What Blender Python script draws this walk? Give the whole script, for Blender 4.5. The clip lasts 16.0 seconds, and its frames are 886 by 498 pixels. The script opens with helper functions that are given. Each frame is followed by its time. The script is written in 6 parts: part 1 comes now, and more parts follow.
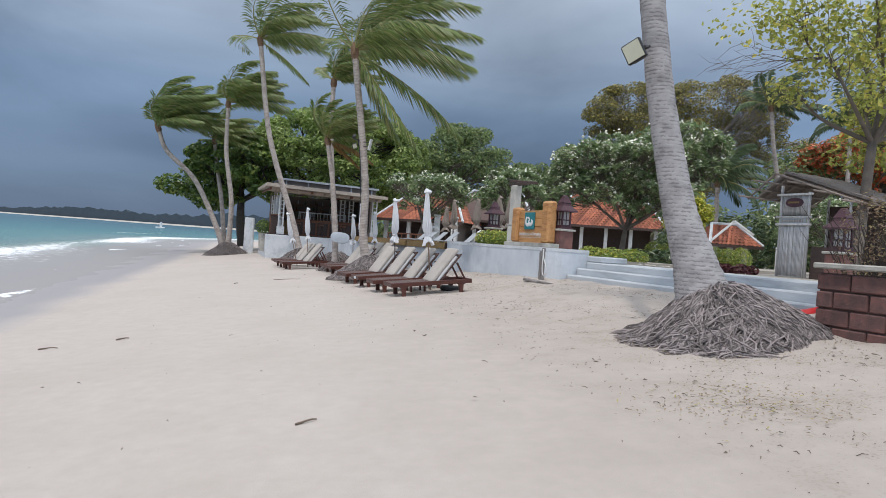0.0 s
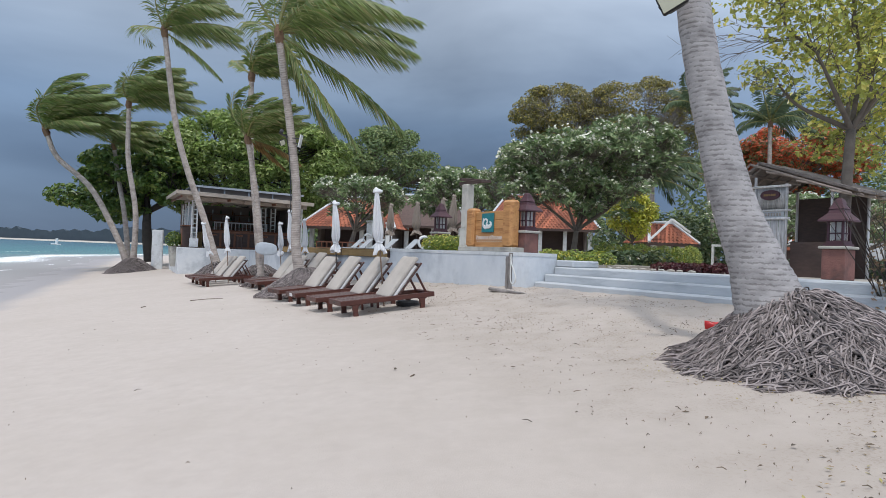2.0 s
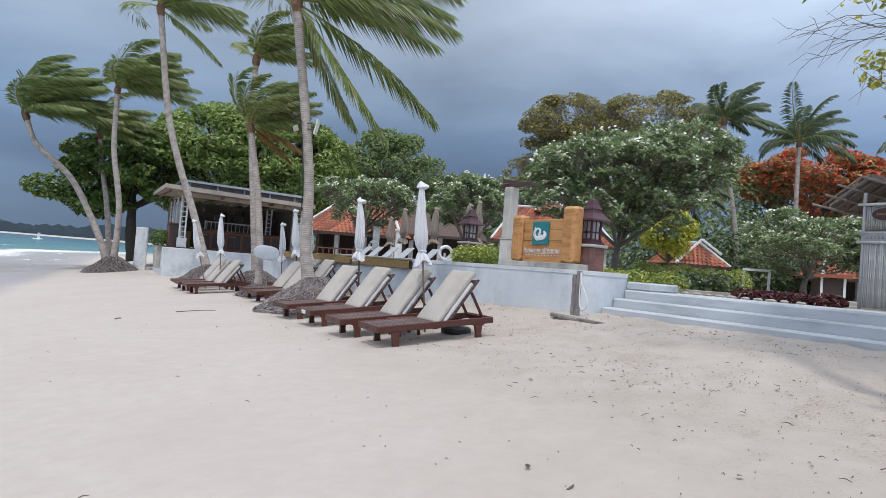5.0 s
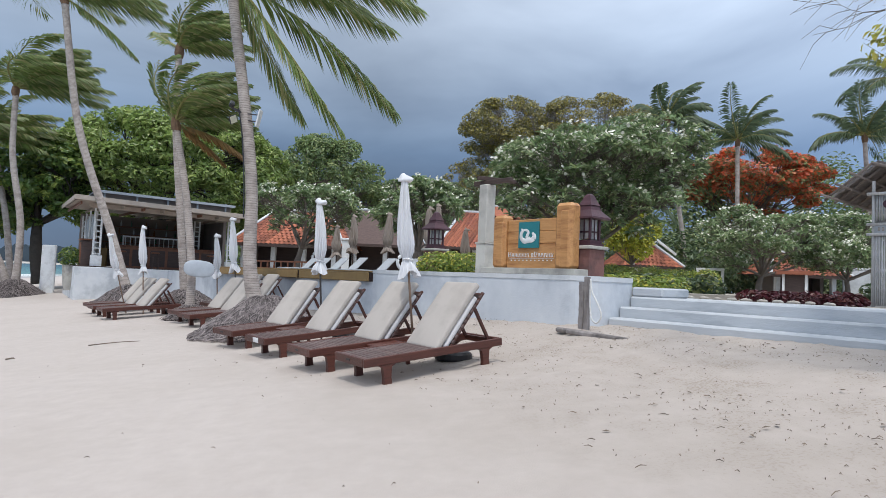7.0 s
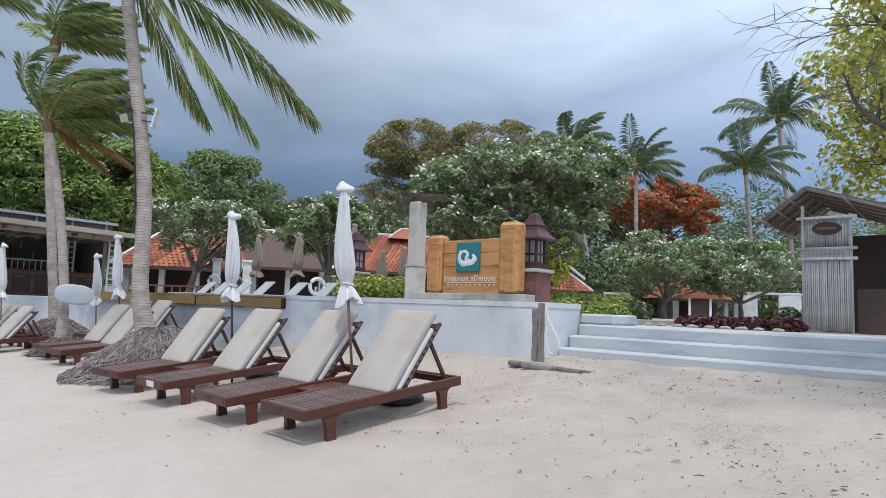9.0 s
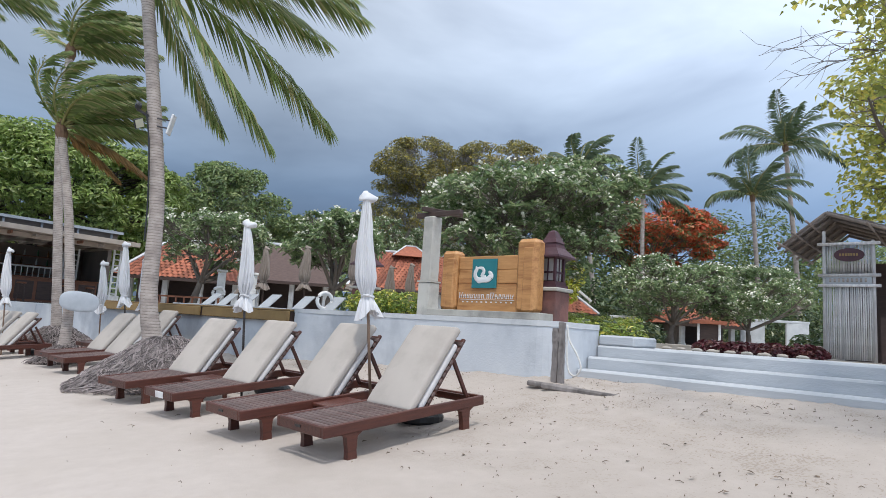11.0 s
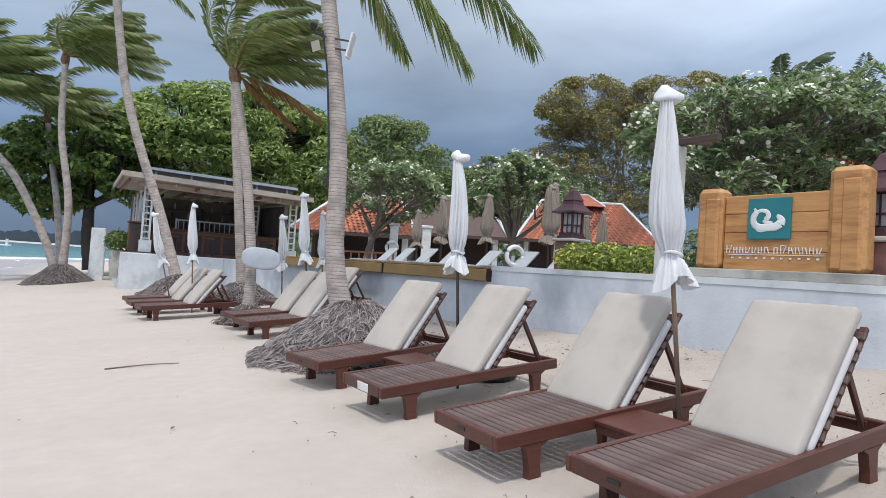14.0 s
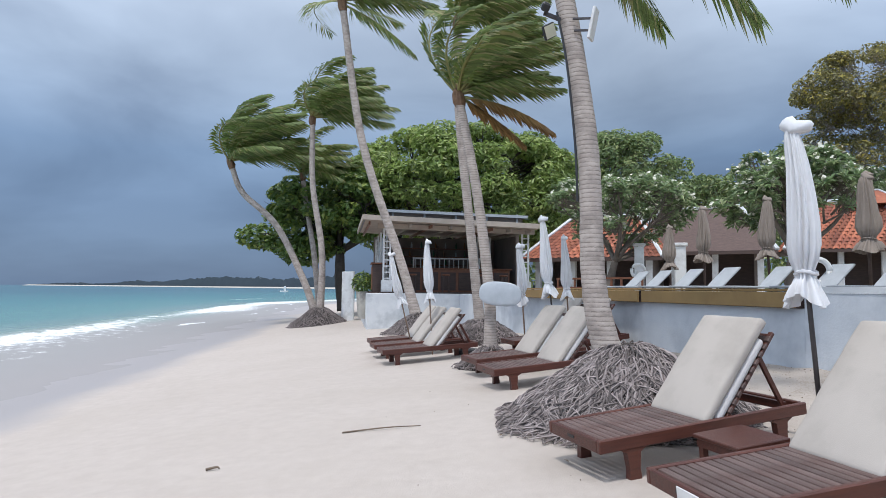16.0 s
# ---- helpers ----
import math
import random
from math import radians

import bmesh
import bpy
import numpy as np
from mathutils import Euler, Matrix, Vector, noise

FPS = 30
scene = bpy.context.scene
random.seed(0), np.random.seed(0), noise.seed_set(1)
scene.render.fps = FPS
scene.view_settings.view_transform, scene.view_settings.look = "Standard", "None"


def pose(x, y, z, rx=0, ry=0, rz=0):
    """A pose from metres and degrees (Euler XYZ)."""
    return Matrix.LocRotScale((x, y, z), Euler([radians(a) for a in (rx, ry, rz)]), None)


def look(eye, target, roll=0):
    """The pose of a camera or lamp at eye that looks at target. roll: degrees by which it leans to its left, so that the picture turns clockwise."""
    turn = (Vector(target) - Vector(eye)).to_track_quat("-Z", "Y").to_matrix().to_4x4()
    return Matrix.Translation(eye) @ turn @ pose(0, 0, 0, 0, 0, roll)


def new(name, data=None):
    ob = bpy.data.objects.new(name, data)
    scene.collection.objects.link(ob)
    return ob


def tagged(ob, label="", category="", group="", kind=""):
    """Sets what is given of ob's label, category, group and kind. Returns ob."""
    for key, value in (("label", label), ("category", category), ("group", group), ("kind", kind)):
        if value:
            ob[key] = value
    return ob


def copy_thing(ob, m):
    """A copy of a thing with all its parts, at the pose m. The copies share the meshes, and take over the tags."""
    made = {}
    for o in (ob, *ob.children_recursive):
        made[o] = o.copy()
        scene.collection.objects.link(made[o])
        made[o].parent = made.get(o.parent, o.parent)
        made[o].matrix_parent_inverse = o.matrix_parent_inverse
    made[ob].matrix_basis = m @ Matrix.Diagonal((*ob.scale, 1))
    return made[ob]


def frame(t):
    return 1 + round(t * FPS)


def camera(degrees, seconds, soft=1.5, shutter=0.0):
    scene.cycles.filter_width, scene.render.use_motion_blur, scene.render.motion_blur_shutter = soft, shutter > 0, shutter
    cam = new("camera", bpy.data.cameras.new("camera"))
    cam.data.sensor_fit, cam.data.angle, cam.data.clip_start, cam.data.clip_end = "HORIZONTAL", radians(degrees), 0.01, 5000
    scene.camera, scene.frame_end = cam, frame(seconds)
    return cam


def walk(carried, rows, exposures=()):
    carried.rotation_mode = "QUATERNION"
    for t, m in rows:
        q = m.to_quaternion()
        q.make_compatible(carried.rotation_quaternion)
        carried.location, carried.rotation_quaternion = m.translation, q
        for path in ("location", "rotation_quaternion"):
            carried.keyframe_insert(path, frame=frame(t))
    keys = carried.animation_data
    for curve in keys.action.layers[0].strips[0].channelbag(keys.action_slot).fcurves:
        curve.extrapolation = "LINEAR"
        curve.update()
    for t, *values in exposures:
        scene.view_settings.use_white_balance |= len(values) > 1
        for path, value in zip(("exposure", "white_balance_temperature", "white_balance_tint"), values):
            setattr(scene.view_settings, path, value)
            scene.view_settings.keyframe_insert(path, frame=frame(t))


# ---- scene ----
cam = camera(71.2, 16.0, soft=0.7)
PATH = [
    (0, (1.394, 0.372, 1.259), (1.215, 2.364, 1.242), 4.1),
    (0.5, (1.119, 0.945, 1.223), (0.998, 2.941, 1.26), 3.9),
    (1, (0.887, 1.51, 1.242), (0.795, 3.507, 1.19), 2.5),
    (1.5, (0.652, 2.073, 1.225), (0.67, 4.073, 1.203), 2.9),
    (2, (0.444, 2.591, 1.225), (0.521, 4.589, 1.244), 2.2),
    (2.5, (0.235, 3.073, 1.209), (0.185, 5.071, 1.282), 3.4),
    (3, (0.004, 3.531, 1.191), (0.118, 5.526, 1.267), 1.7),
    (3.5, (-0.166, 4.084, 1.222), (-0.172, 6.084, 1.254), 3.3),
    (6, (-1.07, 6.476, 1.189), (-0.834, 8.46, 1.28), 3.6),
    (6.5, (-1.248, 7.078, 1.22), (-0.991, 9.058, 1.32), 1.6),
    (7, (-1.363, 7.564, 1.176), (-1.033, 9.534, 1.277), 2.5),
    (7.5, (-1.501, 8.033, 1.205), (-1.104, 9.991, 1.297), 2.0),
    (8, (-1.624, 8.405, 1.2), (-1.169, 10.347, 1.347), 3.7),
    (8.5, (-1.761, 8.636, 1.234), (-1.255, 10.567, 1.358), 2.6),
    (9, (-1.711, 8.928, 1.198), (-1.067, 10.812, 1.39), 2.2),
    (11.3, (-1.897, 9.353, 1.14), (-1.279, 11.237, 1.396), 4.3),
    (11.5, (-1.898, 9.506, 1.138), (-1.373, 11.425, 1.344), 4.8),
    (12, (-1.987, 9.911, 1.125), (-1.486, 11.846, 1.2), 6.1),
    (12.5, (-2.046, 10.355, 1.142), (-1.736, 12.33, 1.106), 1.7),
    (13, (-2.172, 10.868, 1.126), (-1.852, 12.84, 1.015), 5.1),
    (13.5, (-2.298, 11.362, 1.169), (-1.902, 13.317, 1.035), 4.1),
    (14, (-2.409, 11.868, 1.213), (-2.235, 13.859, 1.282), 3.9),
    (14.5, (-2.515, 12.335, 1.209), (-2.443, 14.333, 1.251), 2.1),
    (15, (-2.611, 12.877, 1.227), (-2.785, 14.869, 1.238), 3.2),
    (15.5, (-2.783, 13.289, 1.23), (-3.126, 15.259, 1.218), 2.2),
    (16, (-2.904, 13.671, 1.279), (-3.452, 15.59, 1.408), 0.6),
]
walk(cam, [(t, look(eye, target, roll)) for t, eye, target, roll in PATH],
     exposures=((0.0, -0.17, 6480, 10), (3.5, -0.09, 6350, 10), (7.0, -0.05, 6350, 10), (9.0, -0.05, 6350, 10), (12.0, 0.06, 6450, 10), (14.0, 0.07, 6500, 10), (15.5, 0.07, 6420, 10), (16.0, 0.05, 6280, 10)))

# ---- world, sun ----
world = bpy.data.worlds.new("sky")
scene.world = world
world.use_nodes = True
wt = world.node_tree
wt.nodes.clear()


def node(tree, kind, **props):
    n = tree.nodes.new(kind)
    for k, v in props.items():
        if k in n.inputs:
            n.inputs[k].default_value = v
    return n


def ramp(tree, fac, stops):
    n = tree.nodes.new("ShaderNodeValToRGB")
    el = n.color_ramp.elements
    while len(el) < len(stops):
        el.new(0.5)
    for e, (p, c) in zip(el, stops):
        e.position = p
        e.color = (*c, 1)
    tree.links.new(fac, n.inputs[0])
    return n.outputs[0]


def math_node(tree, op, a, b=None):
    n = tree.nodes.new("ShaderNodeMath")
    n.operation = op
    for k, v in enumerate((a, b)):
        if v is None:
            continue
        if isinstance(v, (int, float)):
            n.inputs[k].default_value = v
        else:
            tree.links.new(v, n.inputs[k])
    return n.outputs[0]


def mix(tree, fac, a, b, mode="MIX"):
    n = tree.nodes.new("ShaderNodeMix")
    n.data_type, n.blend_type = "RGBA", mode
    for k, v in ((0, fac), (6, a), (7, b)):
        if isinstance(v, (int, float)):
            n.inputs[k].default_value = v
        elif isinstance(v, tuple):
            n.inputs[k].default_value = (*v, 1)
        else:
            tree.links.new(v, n.inputs[k])
    return n.outputs[2]


SUN_EL, SUN_AZ = radians(68), radians(200)   # azimuth clockwise from +y
tc = wt.nodes.new("ShaderNodeTexCoord")
sky = wt.nodes.new("ShaderNodeTexSky")
sky.sky_type, sky.sun_disc = "NISHITA", False
sky.sun_elevation, sky.sun_rotation = SUN_EL, SUN_AZ
sep = wt.nodes.new("ShaderNodeSeparateXYZ")
wt.links.new(tc.outputs["Generated"], sep.inputs[0])
# storm cloud deck: stretched noise over the direction, darkest towards the bay's far end
mp = wt.nodes.new("ShaderNodeMapping")
mp.inputs["Scale"].default_value = (1.0, 1.0, 2.6)
mp.inputs["Location"].default_value = (0.35, 0.1, 0.2)
wt.links.new(tc.outputs["Generated"], mp.inputs[0])
cloud = node(wt, "ShaderNodeTexNoise", Scale=2.1, Detail=5.0, Roughness=0.5, Distortion=0.35)
wt.links.new(mp.outputs[0], cloud.inputs["Vector"])
base = ramp(wt, sep.outputs["Z"], [(0.0, (0.082, 0.120, 0.184)), (0.12, (0.086, 0.128, 0.200)), (0.20, (0.122, 0.178, 0.268)),
                                   (0.32, (0.232, 0.288, 0.372)), (0.55, (0.385, 0.435, 0.515)), (1.0, (0.64, 0.67, 0.73))])
lump = ramp(wt, cloud.outputs["Fac"], [(0.30, (0.66, 0.68, 0.72)), (0.50, (1.0, 1.0, 1.0)), (0.68, (1.30, 1.28, 1.25))])
deck = mix(wt, 1.0, base, lump, "MULTIPLY")
# lighter on the land side, over the open sea and under the sun
land = math_node(wt, "MAXIMUM", math_node(wt, "SUBTRACT", sep.outputs["X"], 0.05), 0.0)
open_sea = math_node(wt, "MAXIMUM", math_node(wt, "MULTIPLY", sep.outputs["X"], -1.0), 0.0)
gain = math_node(wt, "ADD", math_node(wt, "ADD", math_node(wt, "MULTIPLY", land, 1.35), math_node(wt, "MULTIPLY", open_sea, 0.42)), 0.85)
sunward = math_node(wt, "MAXIMUM", math_node(wt, "MULTIPLY", sep.outputs["Y"], -1.0), 0.0)
gain = math_node(wt, "ADD", gain, math_node(wt, "MULTIPLY", sunward, 1.2))
deck = mix(wt, 1.0, deck, gain, "MULTIPLY")
bg1 = node(wt, "ShaderNodeBackground", Strength=1.72)
wt.links.new(deck, bg1.inputs[0])
bg2 = node(wt, "ShaderNodeBackground", Strength=0.05)
wt.links.new(sky.outputs[0], bg2.inputs[0])
add = wt.nodes.new("ShaderNodeMixShader")
add.inputs[0].default_value = 0.12
wt.links.new(bg1.outputs[0], add.inputs[1])
wt.links.new(bg2.outputs[0], add.inputs[2])
wout = wt.nodes.new("ShaderNodeOutputWorld")
wt.links.new(add.outputs[0], wout.inputs[0])

sun_data = bpy.data.lights.new("sun", "SUN")
sun_data.energy, sun_data.angle, sun_data.color = 2.0, radians(3.0), (1.0, 0.955, 0.90)
sun = new("sun", sun_data)
sdir = Vector((math.sin(SUN_AZ) * math.cos(SUN_EL), math.cos(SUN_AZ) * math.cos(SUN_EL), math.sin(SUN_EL)))
sun.matrix_world = look(sdir * 60, (0, 0, 0))


# ---- materials ----
def material(name, a, b=None, rough=0.7, scale=6.0, detail=6.0, bump=0.0, bump_scale=40.0, metal=0.0, spec=0.5,
             rand=0.0, island=0.0, stretch=(1, 1, 1), c=None, stain=None, stain_scale=0.8, trans=0.0, coords="Object"):
    """Two-tone noise colour with a second, larger stain scale, bump, and per-object or per-island variation."""
    m = bpy.data.materials.new(name)
    m.use_nodes = True
    t = m.node_tree
    p = t.nodes["Principled BSDF"]
    b = b or tuple(v * 0.75 for v in a)
    co = t.nodes.new("ShaderNodeTexCoord")
    mpn = t.nodes.new("ShaderNodeMapping")
    mpn.inputs["Scale"].default_value = stretch
    t.links.new(co.outputs[coords], mpn.inputs[0])
    vec = mpn.outputs[0]
    n1 = node(t, "ShaderNodeTexNoise", Scale=scale, Detail=detail, Roughness=0.6)
    t.links.new(vec, n1.inputs["Vector"])
    col = ramp(t, n1.outputs["Fac"], [(0.3, a), (0.7, b)])
    if stain:
        n2 = node(t, "ShaderNodeTexNoise", Scale=stain_scale, Detail=5.0, Roughness=0.65)
        t.links.new(vec, n2.inputs["Vector"])
        f = ramp(t, n2.outputs["Fac"], [(0.48, (0, 0, 0)), (0.68, (1, 1, 1))])
        col = mix(t, f, col, stain)
    if rand or island:
        src = t.nodes.new("ShaderNodeNewGeometry").outputs["Random Per Island"] if island else t.nodes.new("ShaderNodeObjectInfo").outputs["Random"]
        amount = island or rand
        f = math_node(t, "MULTIPLY_ADD", src, amount * 2)
        f.node.inputs[2].default_value = 1 - amount
        col = mix(t, 1.0, col, f, "MULTIPLY")
        if c:
            g = math_node(t, "GREATER_THAN", math_node(t, "FRACT", math_node(t, "MULTIPLY", src, 7.31)), 0.8)
            col = mix(t, g, col, c)
    t.links.new(col, p.inputs["Base Color"])
    p.inputs["Roughness"].default_value = rough
    p.inputs["Metallic"].default_value = metal
    p.inputs["Specular IOR Level"].default_value = spec
    if bump:
        n3 = node(t, "ShaderNodeTexNoise", Scale=bump_scale, Detail=4.0, Roughness=0.6)
        t.links.new(vec, n3.inputs["Vector"])
        bp = node(t, "ShaderNodeBump", Strength=bump, Distance=0.02)
        t.links.new(n3.outputs["Fac"], bp.inputs["Height"])
        t.links.new(bp.outputs[0], p.inputs["Normal"])
    if trans:
        tr = t.nodes.new("ShaderNodeBsdfTranslucent")
        t.links.new(col, tr.inputs[0])
        ms = t.nodes.new("ShaderNodeMixShader")
        ms.inputs[0].default_value = trans
        out = t.nodes["Material Output"]
        t.links.new(p.outputs[0], ms.inputs[1])
        t.links.new(tr.outputs[0], ms.inputs[2])
        t.links.new(ms.outputs[0], out.inputs[0])
    return m


M_PLASTER = material("painted_plaster", (0.66, 0.685, 0.71), (0.53, 0.565, 0.605), 0.85, 1.3, 8, 0.25, 30, stain=(0.40, 0.43, 0.47), stain_scale=0.55)
M_STEP = material("grey_cement_render", (0.53, 0.55, 0.57), (0.43, 0.455, 0.48), 0.9, 1.1, 9, 0.25, 30, stretch=(0.5, 1, 2.5), stain=(0.30, 0.325, 0.35), stain_scale=0.9)
M_POST = material("pale_concrete", (0.58, 0.555, 0.50), (0.47, 0.445, 0.40), 0.9, 2.5, 8, 0.25, 45, stain=(0.33, 0.315, 0.29), stain_scale=1.3)
M_CAP = material("whitewashed_coping", (0.68, 0.69, 0.69), (0.56, 0.58, 0.60), 0.85, 2.2, 8, 0.2, 35, stain=(0.45, 0.47, 0.48), stain_scale=1.3)
M_CONCRETE = material("weathered_concrete", (0.47, 0.45, 0.40), (0.36, 0.34, 0.30), 0.9, 3.0, 8, 0.3, 45, stain=(0.24, 0.23, 0.21), stain_scale=1.6)
M_TERRACE = material("terrace_paving", (0.42, 0.38, 0.33), (0.33, 0.30, 0.26), 0.9, 1.6, 8, 0.3, 22)
M_WOOD = material("stained_hardwood", (0.105, 0.032, 0.020), (0.062, 0.019, 0.013), 0.42, 4.0, 8, 0.15, 60, stretch=(1, 9, 9), rand=0.16)
M_SLAT = material("worn_slat_wood", (0.072, 0.033, 0.026), (0.15, 0.108, 0.098), 0.5, 5.0, 8, 0.2, 50, stretch=(6, 1, 6), rand=0.22)
M_CUSHION = material("beige_canvas", (0.475, 0.430, 0.385), (0.435, 0.392, 0.350), 0.9, 2.5, 6, 0.12, 160, rand=0.03, stain=(0.395, 0.355, 0.315), stain_scale=2.2)
M_PIPING = material("cushion_edge", (0.62, 0.60, 0.59), (0.55, 0.53, 0.52), 0.9, 6, 4, 0.1, 120)
M_CLOTH = material("white_umbrella_canvas", (0.80, 0.80, 0.80), (0.72, 0.72, 0.74), 0.85, 3.0, 6, 0.15, 70, trans=0.12)
M_TAN = material("taupe_umbrella_canvas", (0.30, 0.25, 0.21), (0.24, 0.20, 0.17), 0.85, 3.0, 6, 0.15, 60)
M_POLE = material("turned_wood_pole", (0.30, 0.20, 0.135), (0.22, 0.145, 0.10), 0.55, 8, 6, 0.1, 50, stretch=(6, 6, 1))
M_METAL = material("dull_dark_metal", (0.10, 0.09, 0.09), (0.06, 0.055, 0.055), 0.45, 8, 4, 0.05, 50, metal=0.6)
M_SIGNWOOD = material("varnished_sign_timber", (0.60, 0.315, 0.120), (0.47, 0.225, 0.080), 0.5, 3.0, 8, 0.15, 40, stretch=(1, 7, 7), stain=(0.35, 0.15, 0.05), stain_scale=1.4)
M_TEAL = material("teal_panel", (0.025, 0.21, 0.23), (0.02, 0.17, 0.19), 0.5, 3, 4)
M_WHITE = material("white_gloss_paint", (0.80, 0.80, 0.79), (0.72, 0.72, 0.71), 0.5, 3, 6, 0.1, 40, stain=(0.58, 0.57, 0.55), stain_scale=2.0)
M_MAROON = material("maroon_lantern_paint", (0.085, 0.032, 0.042), (0.058, 0.024, 0.032), 0.55, 6, 6, 0.15, 50)
M_LATERITE = material("laterite_block", (0.225, 0.105, 0.088), (0.165, 0.078, 0.068), 0.9, 7, 8, 0.6, 30, rand=0.15, stain=(0.10, 0.06, 0.055), stain_scale=2.0)
M_MORTAR = material("dark_mortar", (0.13, 0.08, 0.07), (0.09, 0.06, 0.055), 0.95, 10, 6, 0.4, 40)


def ringed_bark(name, a, b, dark, spacing, breakup=1.7, waver=4.5, depth=0.8):
    """Palm bark: grey fibre with broken dark leaf-scar rings along the trunk."""
    m = material(name, a, b, 0.92, 7.0, 9, 0.0, 24, stretch=(1, 1, 1.6), stain=tuple(v * 0.7 for v in b), stain_scale=2.2)
    t = m.node_tree
    p = t.nodes["Principled BSDF"]
    col = p.inputs["Base Color"].links[0].from_socket
    co = t.nodes.new("ShaderNodeTexCoord")
    wave = t.nodes.new("ShaderNodeTexWave")
    wave.wave_type, wave.bands_direction = "BANDS", "Z"
    for k, v in (("Scale", 0.314 / spacing), ("Distortion", waver), ("Detail", 4.0), ("Detail Scale", 3.0), ("Detail Roughness", 0.7)):
        wave.inputs[k].default_value = v
    t.links.new(co.outputs["Object"], wave.inputs["Vector"])
    br = node(t, "ShaderNodeTexNoise", Scale=9.0, Detail=6.0, Roughness=0.7)
    t.links.new(co.outputs["Object"], br.inputs["Vector"])
    line = math_node(t, "ADD", wave.outputs["Fac"], math_node(t, "MULTIPLY", math_node(t, "SUBTRACT", br.outputs["Fac"], 0.5), breakup))
    crack = ramp(t, line, [(0.02, (1, 1, 1)), (0.16, (0, 0, 0))])
    t.links.new(mix(t, math_node(t, "MULTIPLY", crack, depth), col, dark), p.inputs["Base Color"])
    bp = node(t, "ShaderNodeBump", Strength=0.25, Distance=0.006)
    t.links.new(math_node(t, "ADD", line, math_node(t, "MULTIPLY", br.outputs["Fac"], 0.5)), bp.inputs["Height"])
    t.links.new(bp.outputs[0], p.inputs["Normal"])
    return m


M_BARK = ringed_bark("coconut_bark", (0.50, 0.435, 0.385), (0.36, 0.305, 0.27), (0.19, 0.155, 0.135), 0.052, 0.95, 1.6, 0.8)
M_BARK_LOW = ringed_bark("rough_trunk_bark", (0.39, 0.37, 0.362), (0.31, 0.292, 0.288), (0.085, 0.072, 0.070), 0.055, 3.4, 3.0, 0.5)
M_ROOT = material("dry_root_fibre", (0.29, 0.25, 0.24), (0.16, 0.134, 0.128), 0.95, 9, 5, 0.2, 60, island=0.6)
# core of the root mound, shade between the strands put into its colour
M_MOUND = material("shaded_root_mass", (0.060, 0.048, 0.044), (0.036, 0.029, 0.026), 0.98, 14, 6, 0.8, 40)
M_FROND = material("palm_leaf", (0.205, 0.270, 0.072), (0.128, 0.182, 0.050), 0.45, 1.5, 4, island=0.35, trans=0.40, c=(0.33, 0.32, 0.13))
M_FROND_DARK = material("far_palm_leaf", (0.125, 0.175, 0.085), (0.085, 0.125, 0.062), 0.5, 1.5, 4, island=0.35, trans=0.3)
M_FROND_DRY = material("dried_palm_leaf", (0.33, 0.19, 0.06), (0.23, 0.13, 0.045), 0.7, 1.5, 4, island=0.3, trans=0.2)
M_RACHIS = material("frond_stalk", (0.26, 0.25, 0.08), (0.19, 0.18, 0.06), 0.5, 4, 4)
M_SHEATH = material("fibrous_leaf_sheath", (0.21, 0.125, 0.07), (0.13, 0.075, 0.045), 0.9, 12, 6, 0.5, 40)
M_TREEBARK = material("grey_tree_bark", (0.20, 0.165, 0.135), (0.12, 0.10, 0.085), 0.92, 4, 8, 0.6, 20)
M_DARKBARK = material("dark_wet_bark", (0.075, 0.062, 0.05), (0.045, 0.038, 0.032), 0.92, 4, 8, 0.6, 20)


def leaf_material(name, a, b, odd, share=0.35, trans=0.3):
    a, b, odd = (tuple(min(0.8, v * 1.18) for v in col) for col in (a, b, odd))
    return material(name, a, b, 0.38, 0.9, 4, island=share, c=odd, trans=trans, spec=0.6)


M_LEAF_BIG = leaf_material("broad_green_leaf", (0.250, 0.325, 0.088), (0.155, 0.222, 0.062), (0.37, 0.43, 0.15), trans=0.38)
M_LEAF_ALMOND = leaf_material("glossy_almond_leaf", (0.128, 0.197, 0.046), (0.079, 0.133, 0.032), (0.236, 0.285, 0.062))
M_LEAF_FRANGI = leaf_material("frangipani_leaf", (0.215, 0.290, 0.135), (0.145, 0.210, 0.095), (0.36, 0.41, 0.22), trans=0.35)
M_LEAF_DULL = leaf_material("dull_green_leaf", (0.215, 0.285, 0.115), (0.130, 0.182, 0.076), (0.30, 0.34, 0.14), trans=0.35)
# green leaf darkened in colour for undergrowth standing in shade
M_LEAF_SHADE = leaf_material("shaded_green_leaf", (0.085, 0.125, 0.055), (0.05, 0.08, 0.036), (0.15, 0.17, 0.07))
M_BROWNLEAF = leaf_material("dry_brown_leaf", (0.23, 0.15, 0.085), (0.15, 0.10, 0.06), (0.30, 0.24, 0.10))
M_LEAF_BROWN = leaf_material("olive_brown_leaf", (0.262, 0.250, 0.095), (0.180, 0.160, 0.070), (0.40, 0.33, 0.075))
M_PALEBARK = material("pale_grey_twigs", (0.34, 0.305, 0.28), (0.24, 0.21, 0.19), 0.9, 4, 6, 0.3, 20)
M_LEAF_LIME = leaf_material("yellow_green_leaf", (0.42, 0.42, 0.055), (0.28, 0.32, 0.05), (0.58, 0.52, 0.08))
M_LEAF_HEDGE = leaf_material("hedge_leaf", (0.247, 0.307, 0.055), (0.148, 0.214, 0.044), (0.533, 0.484, 0.094))
M_LEAF_SEA = leaf_material("pale_yellowing_leaf", (0.444, 0.450, 0.105), (0.299, 0.335, 0.084), (0.687, 0.606, 0.147))
